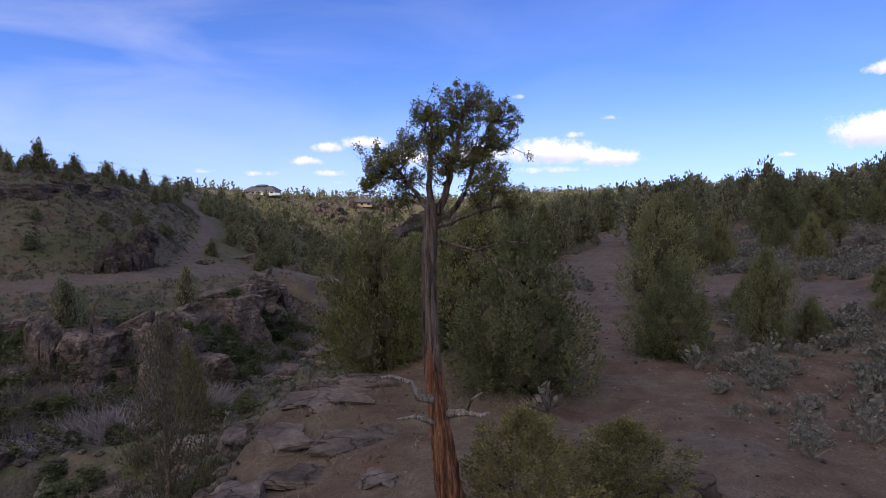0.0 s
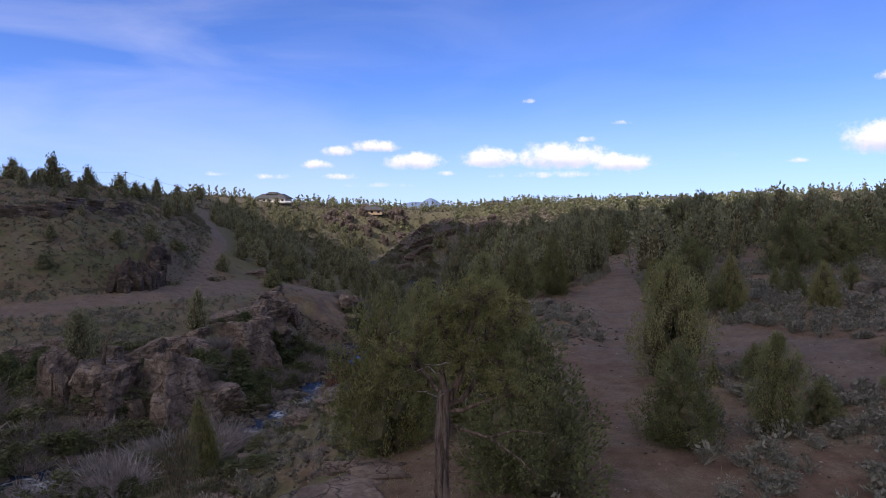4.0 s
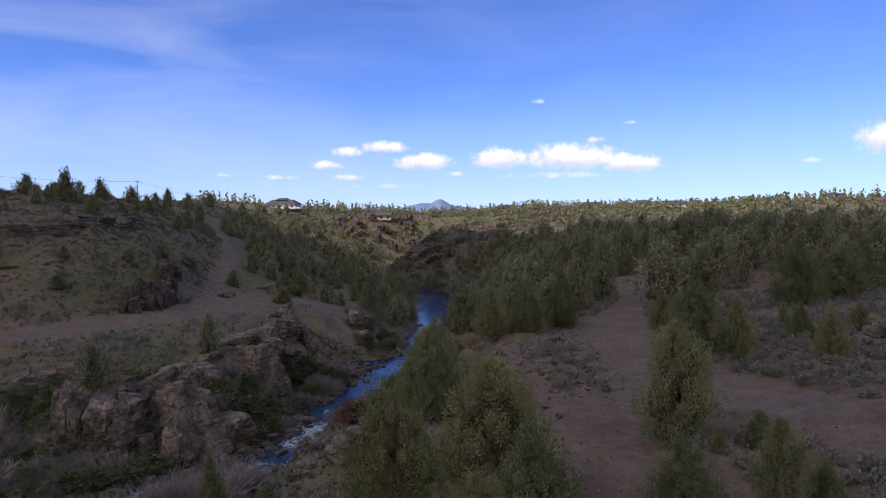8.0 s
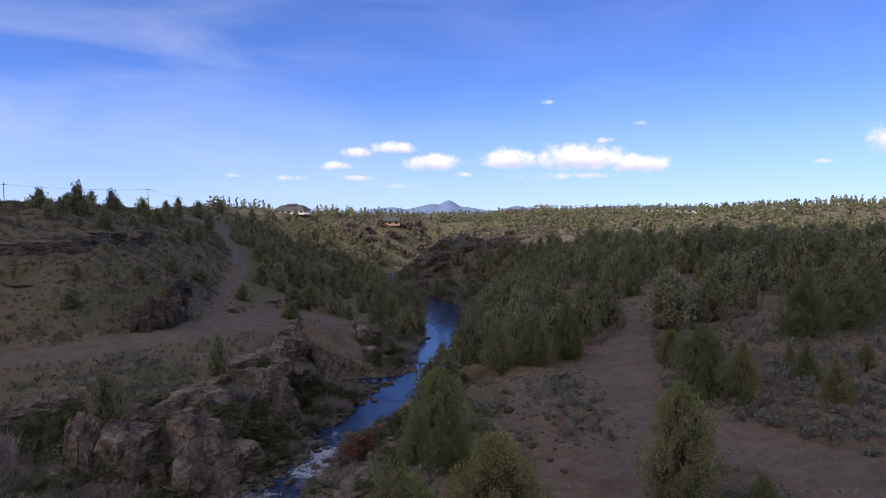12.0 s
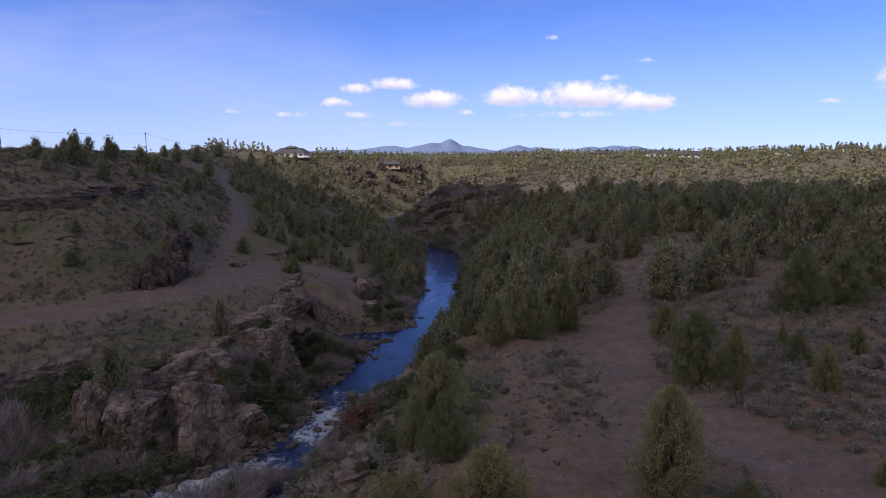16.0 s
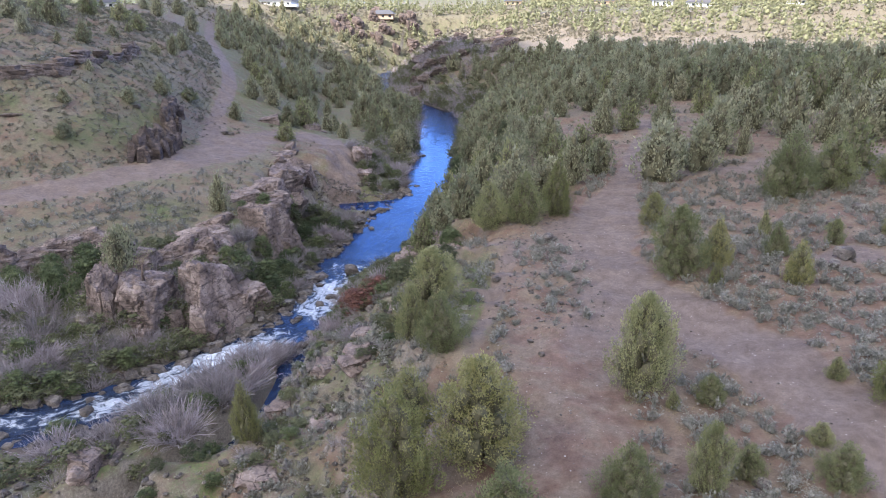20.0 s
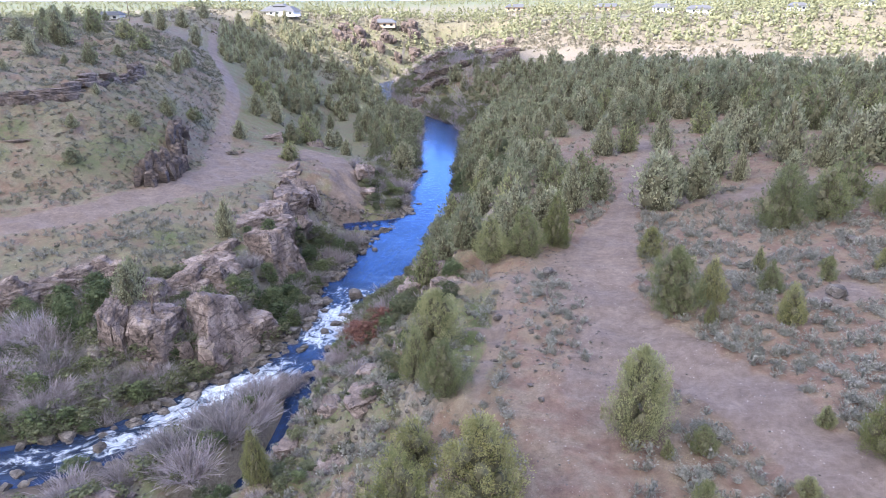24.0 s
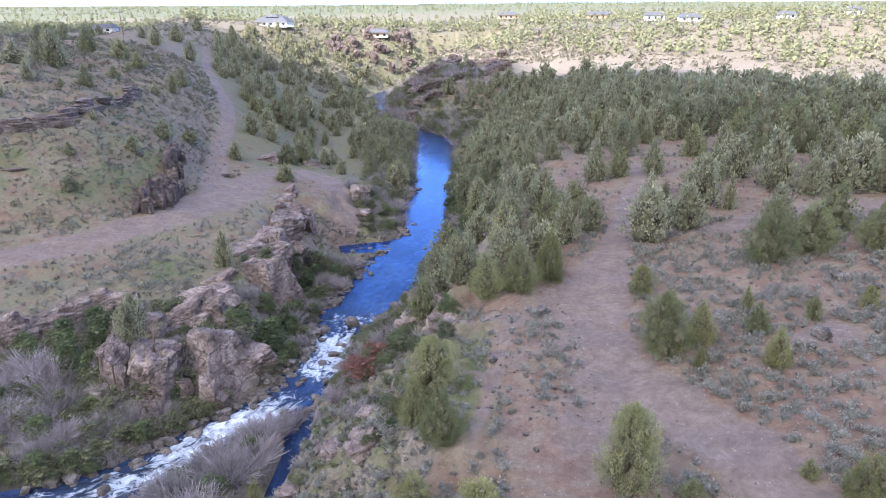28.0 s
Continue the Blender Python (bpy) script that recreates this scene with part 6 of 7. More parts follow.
def leafy_mesh(seed, mat, name, n=52, each=44, leaf=0.7):
    gen = np.random.default_rng(seed)
    u, a = gen.uniform(0, 1, n), gen.uniform(0, 6.28, n)
    r = 0.42 * np.sqrt(1 - (u * 0.92) ** 2) * gen.uniform(0.3, 1, n)
    p = np.stack([r * np.cos(a), r * np.sin(a), 0.1 + 0.75 * u], 1)
    size = gen.uniform(0.1, 0.19, n)
    way = gen.normal(size=(n, each, 3))
    way /= np.linalg.norm(way, axis=2)[..., None]
    q = (p[:, None] + way * size[:, None, None] * gen.uniform(0.5, 1.3, (n, each, 1))).reshape(-1, 3)
    return mesh_from(name, *joined(lumps(p, size * 0.42, gen), leaves(q, leaf * gen.uniform(0.034, 0.075, len(q)), gen)), mat, False)


def sage_mesh(seed):
    gen = np.random.default_rng(seed)
    n = 110
    a, lean = gen.uniform(0, 6.28, n), gen.uniform(0, 1, n)
    way = np.stack([np.cos(a) * lean * 0.5, np.sin(a) * lean * 0.5, 0.95 - 0.55 * lean ** 2], 1) * gen.uniform(0.6, 1.05, (n, 1))
    foot = np.stack([np.cos(a) * 0.12, np.sin(a) * 0.12, np.zeros(n) - 0.03], 1)
    tips = (foot + way * gen.uniform(0.55, 1.0, (n, 1)))
    return mesh_from("sage", *joined(blades(foot, way, gen.uniform(0.008, 0.015, n), 0.06, gen), lumps(np.concatenate([tips[:9] * 0.55, [(0, 0, 0.16)]]), np.append(gen.uniform(0.1, 0.17, 9), 0.27), gen), leaves(np.repeat(tips, 3, 0) + gen.normal(0, 0.07, (3 * n, 3)), gen.uniform(0.05, 0.11, 3 * n), gen)), SAGE, False)


WILLOWS = [willow_mesh(400 + k, WILLOW) for k in range(4)]
GREENS = [leafy_mesh(420 + k, GREEN, "green_shrub") for k in range(3)]
OLIVE = leaf_material("olive_undergrowth", (0.045, 0.05, 0.022), (0.085, 0.092, 0.042), (0.145, 0.146, 0.075), 3.0)
OLIVES = [leafy_mesh(430 + k, OLIVE, "olive_shrub") for k in range(3)]
RUSSETS = [leafy_mesh(440 + k, RUSSET, "russet_shrub") for k in range(2)]
SAGES = [sage_mesh(450 + k) for k in range(5)]
shrub_gen = np.random.default_rng(51)


FAR_SHRUBS = {}


def shrub(name, meshes, x, y, h, w, label, group):
    if y > 150:
        FAR_SHRUBS.setdefault(name, []).append((x, y, h, w))
        return None
    if -15 < x < -5 and 28 < y < 56 and name != "russet_shrub":
        h, w = h * 0.55, w * 0.8
    ob = new(name, meshes[shrub_gen.integers(len(meshes))])
    ob.matrix_basis = Matrix.LocRotScale((x, y, float(land(x, y)) - 0.04), Euler((0, 0, shrub_gen.uniform(0, 6.28))), (w, w, h))
    return tagged(ob, label, "shrub", group)


WILLOW_TAG = ("bare_willow", WILLOWS, "bare grey willow thicket with fine twigs by the water", "willows along the river")
GREEN_TAG = ("green_shrub", GREENS, "leafy bright green shrub on the river bank", "green shrubs")
OLIVE_TAG = ("olive_shrub", OLIVES, "rounded olive shrub on the gorge side", "olive shrubs")
for x, y, h, w in ((-22.0, 46.6, 2.6, 4.4), (-17.8, 54.8, 2.2, 3.4), (-19.6, 52.8, 2.4, 3.6), (-16.6, 57.4, 2.0, 2.8), (-24.6, 44.0, 2.2, 4.0), (-20.6, 48.6, 3.2, 4.6), (-21.5, 46.5, 3.4, 5.0), (-18.6, 44.0, 3.2, 5.0), (-22.5, 42.0, 3.2, 5.0), (-18.0, 50.5, 3.0, 4.4), (-19.4, 50.6, 2.4, 3.6), (-25.0, 39.5, 2.8, 4.6), (-20.0, 39.0, 3.0, 5.0), (-17.4, 47.4, 3.0, 4.2), (-24.0, 43.5, 2.2, 3.8),
                   (-28.5, 37.5, 2.4, 4.0), (-17.2, 54.6, 2.2, 3.0), (-43.4, 58.9, 4.4, 5.6), (-46.4, 60.6, 4.0, 5.0), (-40.0, 55.0, 3.4, 5.0), (-38.2, 50.6, 2.8, 5.0), (-34.2, 52.6, 2.6, 4.4), (-31.4, 55.4, 2.4, 3.4), (-30.0, 57.6, 2.0, 3.0), (-44.5, 52.6, 3.2, 5.0), (-49.6, 57.0, 3.8, 5.0)):
    shrub(WILLOW_TAG[0], WILLOWS, x, y, h, w, WILLOW_TAG[2], WILLOW_TAG[3])
for x, y, h, w in ((-12.2, 20.0, 2.2, 2.4), (-10.6, 16.6, 1.8, 2.2), (-13.6, 23.2, 2.2, 2.6), (-15.5, 26.0, 2.0, 2.6), (-23.8, 75.2, 3.6, 4.2), (-25.4, 71.6, 3.8, 3.8), (-24.6, 78.4, 3.0, 3.4), (-26.0, 81.0, 3.0, 3.4), (-22.8, 80.5, 2.2, 3.0), (-41.8, 60.8, 5.0, 3.6), (-43.6, 63.6, 4.6, 3.4), (-39.2, 60.2, 4.2, 3.0), (-31.2, 58.8, 2.4, 3.2), (-19.8, 42.4, 2.2, 2.6),
                   (-33.0, 47.6, 1.2, 2.2), (-18.4, 48.4, 2.2, 2.6), (-22.4, 43.6, 2.2, 2.8), (-19.2, 51.8, 1.8, 2.2), (-30.6, 41.6, 1.8, 3.0), (-29.6, 58.6, 2.0, 2.4), (-43.0, 70.0, 3.6, 4.0), (-45.4, 73.0, 3.2, 3.8), (-41.6, 66.4, 3.8, 4.0), (-47.4, 69.4, 3.0, 3.6), (-50.4, 66.6, 2.6, 3.4), (-48.0, 63.6, 3.4, 3.4), (-37.0, 55.4, 2.2, 2.8), (-46.6, 55.6, 2.4, 3.0)):
    shrub(GREEN_TAG[0], GREENS, x, y, h, w, GREEN_TAG[2], GREEN_TAG[3])
for x, y, h, w in ((-8.8, 57.6, 3.0, 4.2), (-10.0, 60.4, 3.0, 4.0), (-7.6, 61.6, 2.8, 3.6), (-10.8, 63.4, 2.6, 3.4), (-9.0, 64.6, 2.4, 3.2), (6, 118, 3, 4), (7, 112, 3, 4)):
    shrub("russet_shrub", RUSSETS, x, y, h, w, "russet-red leafless shrub on the bank", "russet shrubs")


def bank_left(lo, hi):
    return lambda x, y: (np.abs(along(BENCH_RIM, x, y)[0]) > 2.6) & (lambda d, s: (-d - by_row(s, HALF) > lo) & (-d - by_row(s, HALF) < hi) & off_ways(x, y, 0.6))(*along(RIVER, x, y))


def bank_right(lo, hi):
    return lambda x, y: (lambda d, s: (d - by_row(s, HALF) > lo) & (d - by_row(s, HALF) < hi) & off_ways(x, y, 1.0))(*along(RIVER, x, y))


for count, box, keep, gap, low, high, choices in (
        (130, (-66, -28, 40, 68), bank_left(1.2, 17), 0.5, 1.0, 2.8, (WILLOW_TAG, OLIVE_TAG, WILLOW_TAG, WILLOW_TAG, GREEN_TAG, WILLOW_TAG)),
        (40, (-34, -18, 66, 92), bank_left(1.2, 9), 0.6, 1.2, 3.0, (GREEN_TAG, OLIVE_TAG, GREEN_TAG, WILLOW_TAG)),
        (80, (-36, -10, 86, 175), bank_left(0.8, 12), 0.7, 1.4, 3.4, (OLIVE_TAG, WILLOW_TAG, GREEN_TAG)),
        (150, (-18, 12, 56, 180), bank_right(0.8, 13), 0.7, 1.4, 3.2, (OLIVE_TAG, WILLOW_TAG, OLIVE_TAG, GREEN_TAG)),
        (40, (-16, -4.6, 11, 27), lambda x, y: along(NEAR_RIM, x, y)[0] < -0.8, 0.5, 0.6, 1.7, (OLIVE_TAG, GREEN_TAG, WILLOW_TAG)),
        (120, (-19, 0, 26, 64), bank_right(1.2, 19), 0.5, 0.7, 2.0, (GREEN_TAG, OLIVE_TAG, OLIVE_TAG, WILLOW_TAG)),
        (44, (-36, -8, 308, 356), bank_right(0.4, 16), 1.0, 2.6, 4.6, (WILLOW_TAG, WILLOW_TAG, OLIVE_TAG)),
        (46, (-30, -8, 165, 260), bank_left(0.2, 6), 0.9, 3.0, 5.0, (WILLOW_TAG, OLIVE_TAG)),
        (50, (-12, 14, 150, 260), bank_right(0.2, 6), 0.9, 2.6, 4.6, (WILLOW_TAG, OLIVE_TAG)),
        (44, (-36, 2, 230, 292), lambda x, y: bank_right(0.2, 8)(x, y) | bank_left(0.2, 5)(x, y), 1.4, 1.6, 3.2, (WILLOW_TAG, WILLOW_TAG, OLIVE_TAG)),
        (230, (-60, 40, 228, 335), lambda x, y: bank_right(0.8, 30)(x, y) | bank_left(1, 8)(x, y), 1.1, 2.6, 4.8, (WILLOW_TAG, WILLOW_TAG, OLIVE_TAG))):
    for x, y in scatter(count, box, shrub_gen, keep, gap):
        name, meshes, label, group = choices[shrub_gen.integers(len(choices))]
        h = shrub_gen.uniform(low, high)
        shrub(name, meshes, x, y, h, h * shrub_gen.uniform(1.0, 1.5), label, group)
for count, box, keep, gap in ((175, (14, 48, 33, 58), lambda x, y: off_ways(x, y, 0.5), 0.38), (24, (5.5, 13, 40, 60), lambda x, y: np.hypot((x - 8.6) / 2.6, (y - 50) / 8) < 1, 0.3), (22, (13, 24, 22, 34), lambda x, y: off_ways(x, y, 0.4), 0.4),
                              (22, (5, 17, 9, 22), lambda x, y: off_ways(x, y, -0.6), 0.4), (24, (10, 30, 62, 76), lambda x, y: off_ways(x, y, 0.3), 0.5), (16, (-3, 5, 30, 46), lambda x, y: off_ways(x, y, 0.4), 0.4)):
    for x, y in scatter(count, box, shrub_gen, keep, gap):
        h = shrub_gen.uniform(0.4, 0.9)
        shrub("sagebrush", SAGES, x, y, h, h * shrub_gen.uniform(1.2, 1.9), "low grey-green sagebrush on bare soil", "sagebrush")


def shapes_of(me):
    v, f = np.empty(len(me.vertices) * 3, np.float32), np.empty(len(me.loops), np.int32)
    me.vertices.foreach_get("co", v), me.loops.foreach_get("vertex_index", f)
    return v.reshape(-1, 3), f.reshape(-1, 3)


def joined_shrubs(name, meshes, rows, mat, label, gen):
    shapes, pieces = [shapes_of(m) for m in meshes], []
    for x, y, h, w in rows:
        v, f = shapes[gen.integers(len(shapes))]
        a = gen.uniform(0, 6.28)
        c, q = math.cos(a) * w, math.sin(a) * w
        pieces.append((np.stack([v[:, 0] * c - v[:, 1] * q + x, v[:, 0] * q + v[:, 1] * c + y, v[:, 2] * h + float(land(x, y)) - 0.04], 1), f))
    tagged(new(name, mesh_from(name, *joined(*pieces), mat, False)), label, "scrub", "", "stuff")


def thickets():
    gen = np.random.default_rng(71)
    bare, leafy = FAR_SHRUBS.get("bare_willow", []), FAR_SHRUBS.get("olive_shrub", []) + FAR_SHRUBS.get("green_shrub", [])
    for n, box, keep in ((800, (-72, -24, 30, 76), bank_left(0.6, 29)), (150, (-24, -1, 22, 66), bank_right(0.6, 24)), (110, (-32, -6, 12, 36), lambda x, y: along(NEAR_RIM, x, y)[0] < -1.5), (50, (-32, -14, 66, 130), bank_left(0.5, 8)), (120, (-30, 20, 150, 300), lambda x, y: bank_right(1, 26)(x, y) | bank_left(1, 14)(x, y)), (110, (-36, 12, 205, 312), bank_right(0.3, 15)), (90, (-30, -8, 128, 215), bank_left(0.2, 7)), (60, (-36, -8, 215, 300), bank_left(0.2, 9))):
        for x, y in scatter(n, box, gen, keep, 0.4):
            h = gen.uniform(0.7, 2.2) * (1.5 if y > 150 else 1.0) * (0.4 if x > -20 and y < 66 else 1.0)
            (bare if gen.uniform() < (0.33 if x < -24 and y < 70 else 0.5) else leafy).append((x, y, h, h * gen.uniform(1.2, 1.8)))
    joined_shrubs("bare_thicket", [willow_mesh(480 + k, WILLOW, 70, 170) for k in range(3)], bare, WILLOW, "thin grey bare brush filling the river banks", gen)
    joined_shrubs("leafy_thicket", [leafy_mesh(490 + k, OLIVE, "leafy", 18, 16, 1.5) for k in range(3)], leafy, OLIVE, "dull olive undergrowth along the river banks", gen)


thickets()


def low_growth():
    """Bunch grass and small scrub, joined."""
    gen = np.random.default_rng(61)
    tufts, scrub = [], []
    for n, box, keep in ((4200, (-4, 40, 6, 75), lambda x, y: off_ways(x, y, 0.1)), (3600, (-14, 4, 14, 66), lambda x, y: off_ways(x, y, 0.1) & (land(x, y) > -10.5)), (1800, (-100, -28, 74, 170), lambda x, y: off_ways(x, y, 0.2) & (land(x, y) > -9))):
        x, y = gen.uniform(box[0], box[1], n), gen.uniform(box[2], box[3], n)
        ok = keep(x, y) & (rough_field(x, y, 7, 2, 9) > -0.3)
        x, y = np.repeat(x[ok], 7), np.repeat(y[ok], 7)
        x, y = x + gen.normal(0, 0.08, len(x)), y + gen.normal(0, 0.08, len(x))
        way = np.stack([gen.normal(0, 0.09, len(x)), gen.normal(0, 0.09, len(x)), gen.uniform(0.08, 0.24, len(x))], 1)
        tufts.append(blades(np.stack([x, y, land(x, y) - 0.02], 1), way, np.full(len(x), 0.009), 0.1, gen))
    tagged(new("bunch_grass", mesh_from("bunch_grass", *joined(*tufts), DRY_GRASS, False)), "dry straw-coloured bunch grass tufts on the soil", "grass", "", "stuff")
    for n, box, keep in ((12000, (-150, -50, 78, 240), lambda x, y: (along(HILL_FOOT, x, y)[0] < 6) & off_ways(x, y, 0.4)), (700, (-75, -28, 70, 150), lambda x, y: off_ways(x, y, 0.5) & (land(x, y) > -8)), (900, (2, 90, 62, 140), lambda x, y: off_ways(x, y, 0.5)), (2600, (-20, 160, 110, 300), lambda x, y: wood_right(x, y)), (1300, (-110, -12, 148, 330), lambda x, y: wood_left(x, y))):
        x, y = gen.uniform(box[0], box[1], n), gen.uniform(box[2], box[3], n)
        ok = keep(x, y)
        x, y = x[ok], y[ok]
        size = (0.16 + 0.5 * gen.uniform(0, 1, len(x)) ** 2.2) * (1 + 0.4 * smooth(y, 100, 200))
        p = np.stack([x, y, land(x, y) + size * 0.4], 1)
        q = np.repeat(p, 20, 0) + gen.normal(0, 0.42, (20 * len(p), 3)) * np.repeat(size, 20)[:, None]
        scrub.append(leaves(q, np.repeat(size, 20) * 0.55, gen))
    tagged(new("low_scrub", mesh_from("low_scrub", *joined(*scrub), HILL_SCRUB, False)), "low dusty grey-green scrub dotted over the slopes", "scrub", "", "stuff")


def pale_scrub():
    """Grey-green brush over the hillside and the bench, joined."""
    gen = np.random.default_rng(65)
    pieces = []
    for n, box, keep in ((5200, (-135, -50, 82, 200), lambda x, y: (along(HILL_FOOT, x, y)[0] < 4) & off_ways(x, y, 0.5) & (rough_field(x, y, 14, 2, 29) > -0.4)), (700, (-72, -30, 72, 118), lambda x, y: off_ways(x, y, 0.6) & (land(x, y) > -8) & (rough_field(x, y, 9, 2, 30) > 0.0)), (160, (-50, -36, 78, 90), lambda x, y: off_ways(x, y, 0.4))):
        x, y = gen.uniform(box[0], box[1], n), gen.uniform(box[2], box[3], n)
        ok = keep(x, y)
        x, y = x[ok], y[ok]
        size = 0.2 + 0.55 * gen.uniform(0, 1, len(x)) ** 2
        p = np.repeat(np.stack([x, y, land(x, y) + size * 0.3], 1), 22, 0)
        wide = np.repeat(size, 22)
        pieces.append(leaves(p + gen.normal(0, 1, p.shape) * wide[:, None] * (0.5, 0.5, 0.28), wide * gen.uniform(0.3, 0.6, len(wide)), gen))
    tagged(new("pale_scrub", mesh_from("pale_scrub", *joined(*pieces), SAGE, False)), "pale grey-green brush dotted over hillside and bench", "scrub", "", "stuff")


pale_scrub()


def small_sage():
    gen = np.random.default_rng(63)
    pieces = []
    for n, box, keep in ((3900, (15, 62, 33, 84), lambda x, y: off_ways(x, y, 0.3) & (rough_field(x, y, 9, 2, 40) > -0.4)), (300, (9, 26, 24, 46), lambda x, y: off_ways(x, y, 0.2) & (rough_field(x, y, 6, 2, 40) > -0.25)), (90, (4.5, 13, 40, 62), lambda x, y: np.hypot((x - 8.4) / 3.2, (y - 50) / 10) < 1), (200, (11, 30, 14, 36), lambda x, y: off_ways(x, y, 0.2)),
                         (160, (3, 20, 8, 24), lambda x, y: off_ways(x, y, -0.3)), (900, (-14, 4, 26, 62), lambda x, y: off_ways(x, y, 0.3) & (land(x, y) > level_at(x, y) + 1.2)), (500, (0, 80, 66, 150), lambda x, y: off_ways(x, y, 0.4)), (420, (-62, -28, 70, 104), lambda x, y: off_ways(x, y, 0.6) & (land(x, y) > -8))):
        x, y = gen.uniform(box[0], box[1], n), gen.uniform(box[2], box[3], n)
        ok = keep(x, y)
        x, y = x[ok], y[ok]
        h = gen.uniform(0.25, 0.9, len(x))
        k = 26
        a, lean = gen.uniform(0, 6.28, (len(x), k)), gen.uniform(0, 1, (len(x), k))
        way = np.stack([np.cos(a) * lean * 0.9, np.sin(a) * lean * 0.9, 1 - 0.6 * lean * lean], 2) * h[:, None, None] * gen.uniform(0.6, 1.1, (len(x), k, 1))
        foot = np.stack([x, y, land(x, y) - 0.02], 1)[:, None] + way * 0.1
        pieces.append(blades(foot.reshape(-1, 3), way.reshape(-1, 3), np.repeat(h * 0.028, k), 0.08, gen))
        tip = (foot + way * 0.8).reshape(-1, 3)
        pieces.append(leaves(tip + gen.normal(0, 0.03, tip.shape), np.repeat(h * 0.27, k), gen))
    tagged(new("small_sage", mesh_from("small_sage", *joined(*pieces), SAGE, False)), "small grey-green sage bushes scattered over bare soil", "scrub", "", "stuff")


small_sage()
HILL_SCRUB = leaf_material("hill_scrub", (0.045, 0.044, 0.026), (0.085, 0.083, 0.05), (0.15, 0.145, 0.095), 0.5)
DRY_GRASS = leaf_material("dry_grass", (0.12, 0.1, 0.05), (0.2, 0.165, 0.085), (0.3, 0.25, 0.14))
low_growth()

# ---- far things: houses, poles, mountains, the cloud overhead ----
WHITE_WALL = plain_material("white_siding", (0.62, 0.6, 0.56), 0.7, 0.12)
TAN_WALL = plain_material("tan_siding", (0.42, 0.3, 0.2), 0.8, 0.2)
GREY_ROOF = plain_material("grey_shingles", (0.075, 0.075, 0.08), 0.8, 0.3)
GLASS = plain_material("dark_glass", (0.03, 0.035, 0.04), 0.1, 0.2)
POLE_WOOD = plain_material("pole_wood", (0.16, 0.12, 0.09), 0.9, 0.3)
WIRE = plain_material("wire", (0.05, 0.05, 0.05), 0.6, 0.1)
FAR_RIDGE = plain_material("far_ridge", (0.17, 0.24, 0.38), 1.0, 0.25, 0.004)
CLOUD, cloud_nodes, cloud_shader = material("cloud", 1.0)
thin = cloud_nodes.nodes.new("ShaderNodeBsdfTranslucent")
thin.inputs["Color"].default_value = (0.92, 0.9, 0.86, 1)
clear = cloud_nodes.nodes.new("ShaderNodeBsdfTransparent")
veil = cloud_nodes.nodes.new("ShaderNodeMixShader")
veil.inputs[0].default_value = 0.035
cloud_nodes.links.new(thin.outputs[0], veil.inputs[1]), cloud_nodes.links.new(clear.outputs[0], veil.inputs[2])
cloud_nodes.links.new(veil.outputs[0], cloud_nodes.nodes["Material Output"].inputs["Surface"])


def box_mesh(name, x0, x1, y0, y1, z0, z1, mat, inset=0.0):
    """A block; inset draws its top in, as a hipped roof."""
    bm = bmesh.new()
    k = inset
    low = [bm.verts.new(p) for p in ((x0, y0, z0), (x1, y0, z0), (x1, y1, z0), (x0, y1, z0))]
    top = [bm.verts.new(p) for p in ((x0 + k, y0 + k, z1), (x1 - k, y0 + k, z1), (x1 - k, y1 - k, z1), (x0 + k, y1 - k, z1))]
    bm.faces.new(low[::-1]), bm.faces.new(top)
    for i in range(4):
        bm.faces.new((low[i], low[(i + 1) % 4], top[(i + 1) % 4], top[i]))
    if not inset:
        bmesh.ops.bevel(bm, geom=bm.edges[:], offset=0.03, segments=1, affect="EDGES")
    me = bpy.data.meshes.new(name)
    bm.to_mesh(me)
    bm.free()
    me.materials.append(mat)
    return me


def house(x, y, w, d, h, wall, label, turn=0.0, z=None):
    z = float(land(x, y)) if z is None else z
    ob = root("house", pose(x, y, z - 0.3, 0, 0, turn), label, "house", "houses on the plateau")
    part("wall", box_mesh("house_wall", -w / 2, w / 2, -d / 2, d / 2, 0, h, wall), ob)
    part("roof", box_mesh("house_roof", -w / 2 - 1, w / 2 + 1, -d / 2 - 1, d / 2 + 1, h + 0.004, h + 0.28 * d, GREY_ROOF, 0.42 * d), ob, "low grey hipped roof")
    n = max(2, int(w / 4))
    for k in range(n):
        cx = -w / 2 + (k + 0.5) * w / n
        part("window", box_mesh("house_window", cx - 0.8, cx + 0.8, -d / 2 - 0.06, -d / 2 + 0.05, h * 0.35, h * 0.8, GLASS), ob)
    return ob


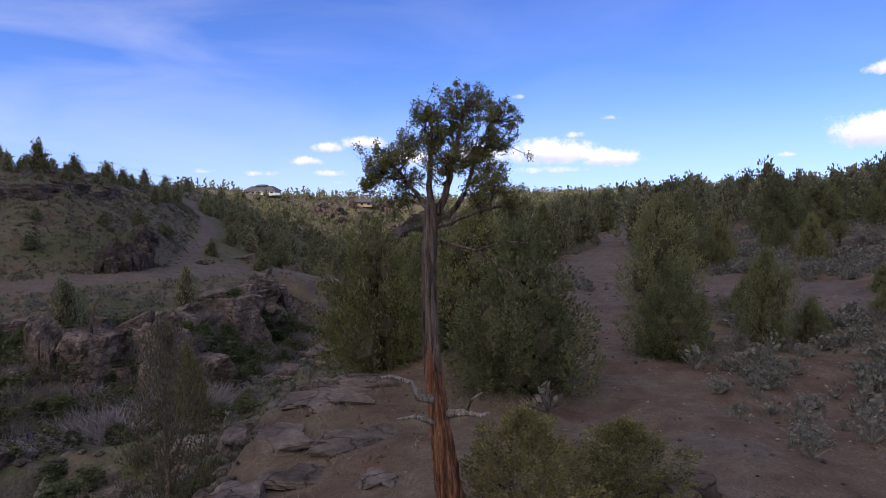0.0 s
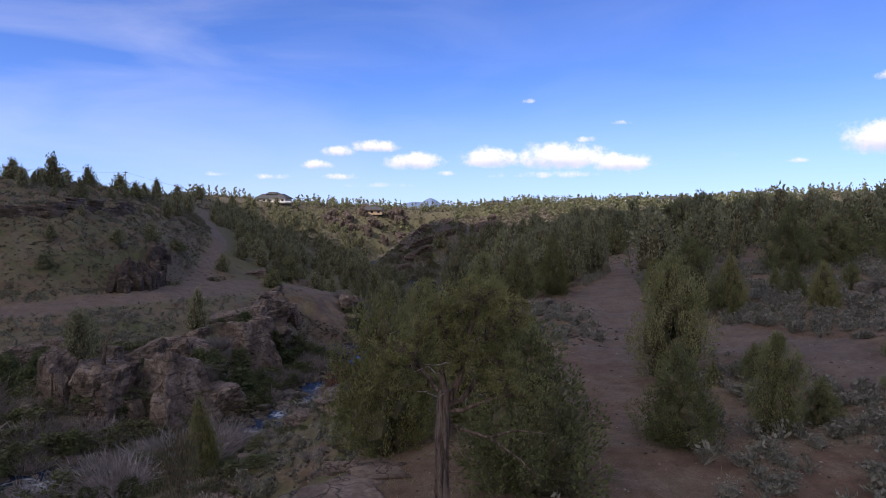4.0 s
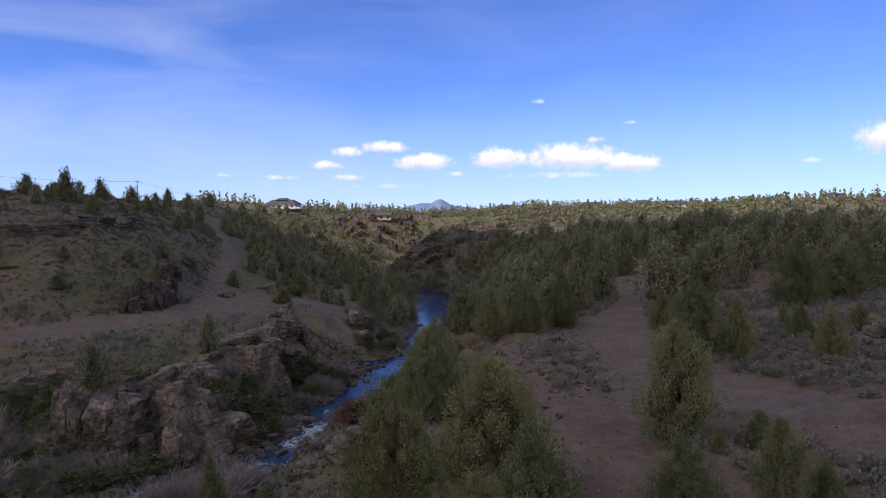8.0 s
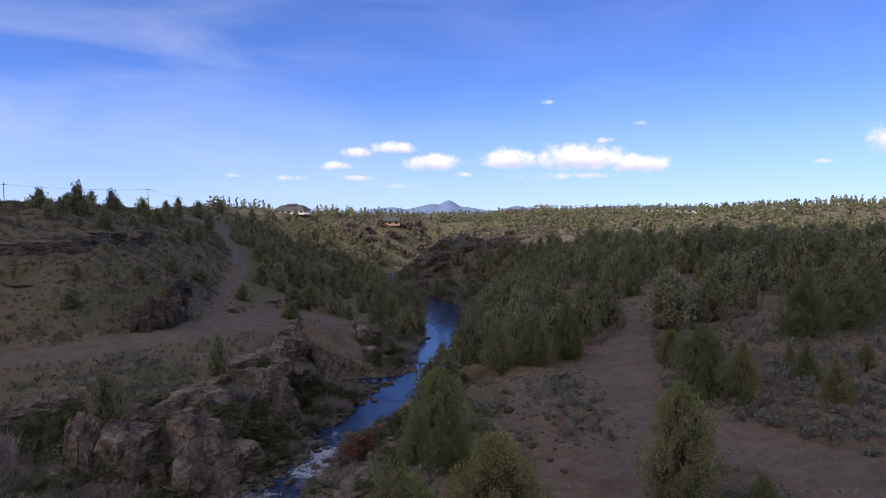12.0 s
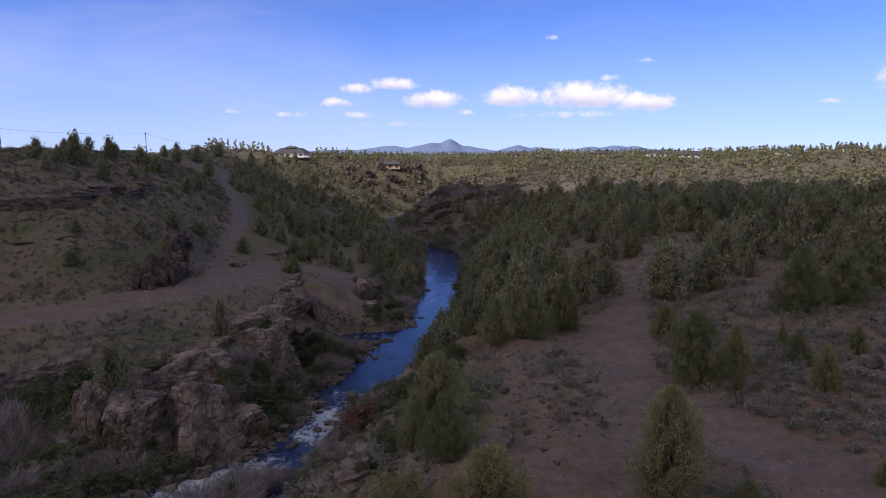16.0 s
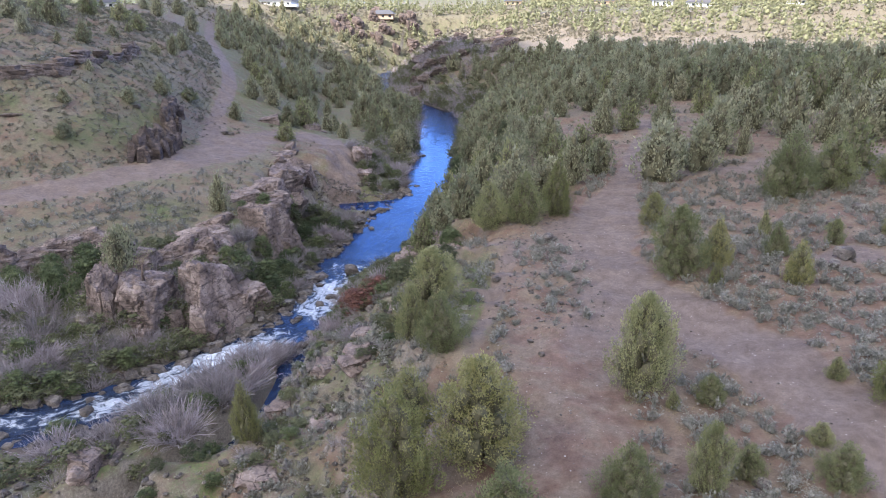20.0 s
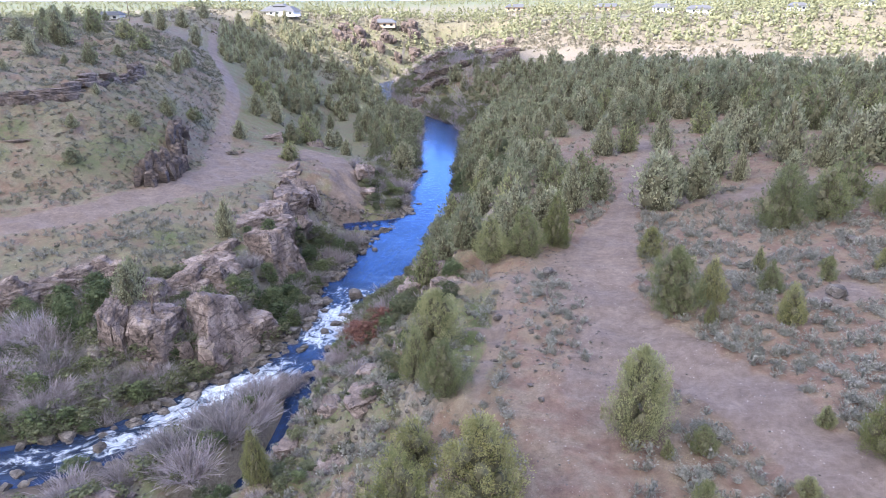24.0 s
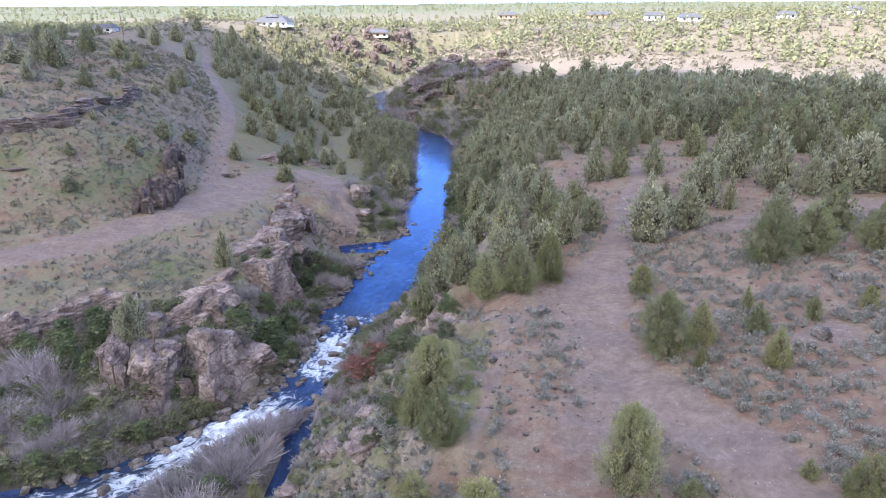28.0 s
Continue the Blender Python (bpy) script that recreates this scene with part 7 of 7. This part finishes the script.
home = house(-111, 418, 20, 11, 3.0, WHITE_WALL, "wide pale house with broad hipped grey roof on the rim", -8)
part("upper_storey", box_mesh("upper_storey", -3, 3, -2.4, 2.4, 4.6, 5.9, WHITE_WALL), home)
part("upper_roof", box_mesh("upper_roof", -4, 4, -3.4, 3.4, 5.904, 7.1, GREY_ROOF, 1.8), home)
part("deck", box_mesh("deck", -12, 15, -9.5, -6.6, 0.4, 1.2, WHITE_WALL), home, "white terrace wall in front")
for x, y, w, d, h, wall, label in ((141, 507, 13, 8, 4.2, WHITE_WALL, "small white house among junipers"), (160, 486, 15, 8, 3.4, WHITE_WALL, "long white single-storey house among junipers"), (262, 470, 10, 8, 3.8, WHITE_WALL, "white cottage among sunlit junipers"),
                                   (112, 560, 18, 9, 3.8, TAN_WALL, "red-brown house among far junipers"), (44, 620, 18, 9, 3.6, TAN_WALL, "brown house on the far rim"), (22, 640, 12, 8, 3.4, WHITE_WALL, "pale house on the far rim"), (-8, 600, 10, 7, 3.6, WHITE_WALL, "pale house on the far rim"),
                                   (-51, 441, 13, 8, 3.2, TAN_WALL, "tan house with dark roof above the canyon"), (216, 465, 10, 7, 3.4, WHITE_WALL, "white cottage among sunlit junipers"), (-177, 344, 11, 6, 2.4, WHITE_WALL, "long white barn behind the hilltop")):
    house(x, y, w, d, h, wall, label)
ends = []
for x, y in ((-172, 240), (-133, 272), (-111, 330)):
    z = float(land(x, y))
    ob = root("utility_pole", pose(x, y, z), "slim wooden utility pole on the hilltop", "pole", "utility poles")
    part("post", mesh_from("post", *tube(((0, 0, -0.5), (0, 0, 5), (0, 0, 9.5)), (0.16, 0.14, 0.11), 8), POLE_WOOD), ob)
    part("crossarm", box_mesh("crossarm", -1.1, 1.1, -0.07, 0.07, 8.7, 8.88, POLE_WOOD), ob)
    ends.append((x, y, z + 8.9))
for (ax, ay, az), (bx, by, bz) in zip(ends, ends[1:]):
    k = np.linspace(0, 1, 13)[:, None]
    pts = np.array((ax, ay, az)) * (1 - k) + np.array((bx, by, bz)) * k
    pts[:, 2] -= 4 * 0.8 * (k * (1 - k)).ravel()
    tagged(new("power_line", mesh_from("power_line", *tube(pts, np.full(13, 0.035), 5), WIRE)), "thin dark sagging power line between poles", "cable", "power lines")


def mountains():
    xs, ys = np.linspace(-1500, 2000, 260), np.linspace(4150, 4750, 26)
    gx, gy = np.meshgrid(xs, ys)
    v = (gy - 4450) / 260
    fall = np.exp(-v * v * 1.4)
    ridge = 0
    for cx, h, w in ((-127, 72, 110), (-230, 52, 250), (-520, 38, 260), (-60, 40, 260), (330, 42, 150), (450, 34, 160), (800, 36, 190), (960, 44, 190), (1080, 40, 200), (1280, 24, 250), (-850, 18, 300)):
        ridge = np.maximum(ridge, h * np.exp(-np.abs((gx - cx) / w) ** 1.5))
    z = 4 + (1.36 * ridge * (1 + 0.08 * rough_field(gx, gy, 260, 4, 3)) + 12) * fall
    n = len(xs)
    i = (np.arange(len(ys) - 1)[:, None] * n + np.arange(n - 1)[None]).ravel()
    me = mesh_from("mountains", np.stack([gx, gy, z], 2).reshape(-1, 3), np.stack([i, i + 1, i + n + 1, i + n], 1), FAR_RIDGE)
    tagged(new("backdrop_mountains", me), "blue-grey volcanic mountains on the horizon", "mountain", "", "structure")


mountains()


def shading_cloud():
    """A broad sheet of cloud behind the viewer, between the sun and the near valley; some light comes through it."""
    lift = 950.0
    back = SUN_FROM * (lift / SUN_FROM.z)
    u, w = np.meshgrid(np.linspace(-1500, 1500, 90), np.linspace(-1300, 0, 50))
    front = 22 * rough_field(u, u * 0, 320, 3, 4) + 26 * smooth(-u, 60, 135)
    ahead, across = np.array((0.57, 0.82)), np.array((0.82, -0.57))
    gx = across[0] * u + ahead[0] * (w + front) + 22
    gy = across[1] * u + ahead[1] * (w + front) + 274
    z = lift + 40 * rough_field(gx, gy, 300, 4, 13)
    i = (np.arange(49)[:, None] * 90 + np.arange(89)[None]).ravel()
    me = mesh_from("backdrop_cloud", np.stack([gx + back.x, gy + back.y, z], 2).reshape(-1, 3), np.stack([i, i + 1, i + 91, i + 90], 1), CLOUD)
    tagged(new("backdrop_cloud", me), "broad grey-bottomed cloud high above the valley", "cloud", "", "structure")


shading_cloud()
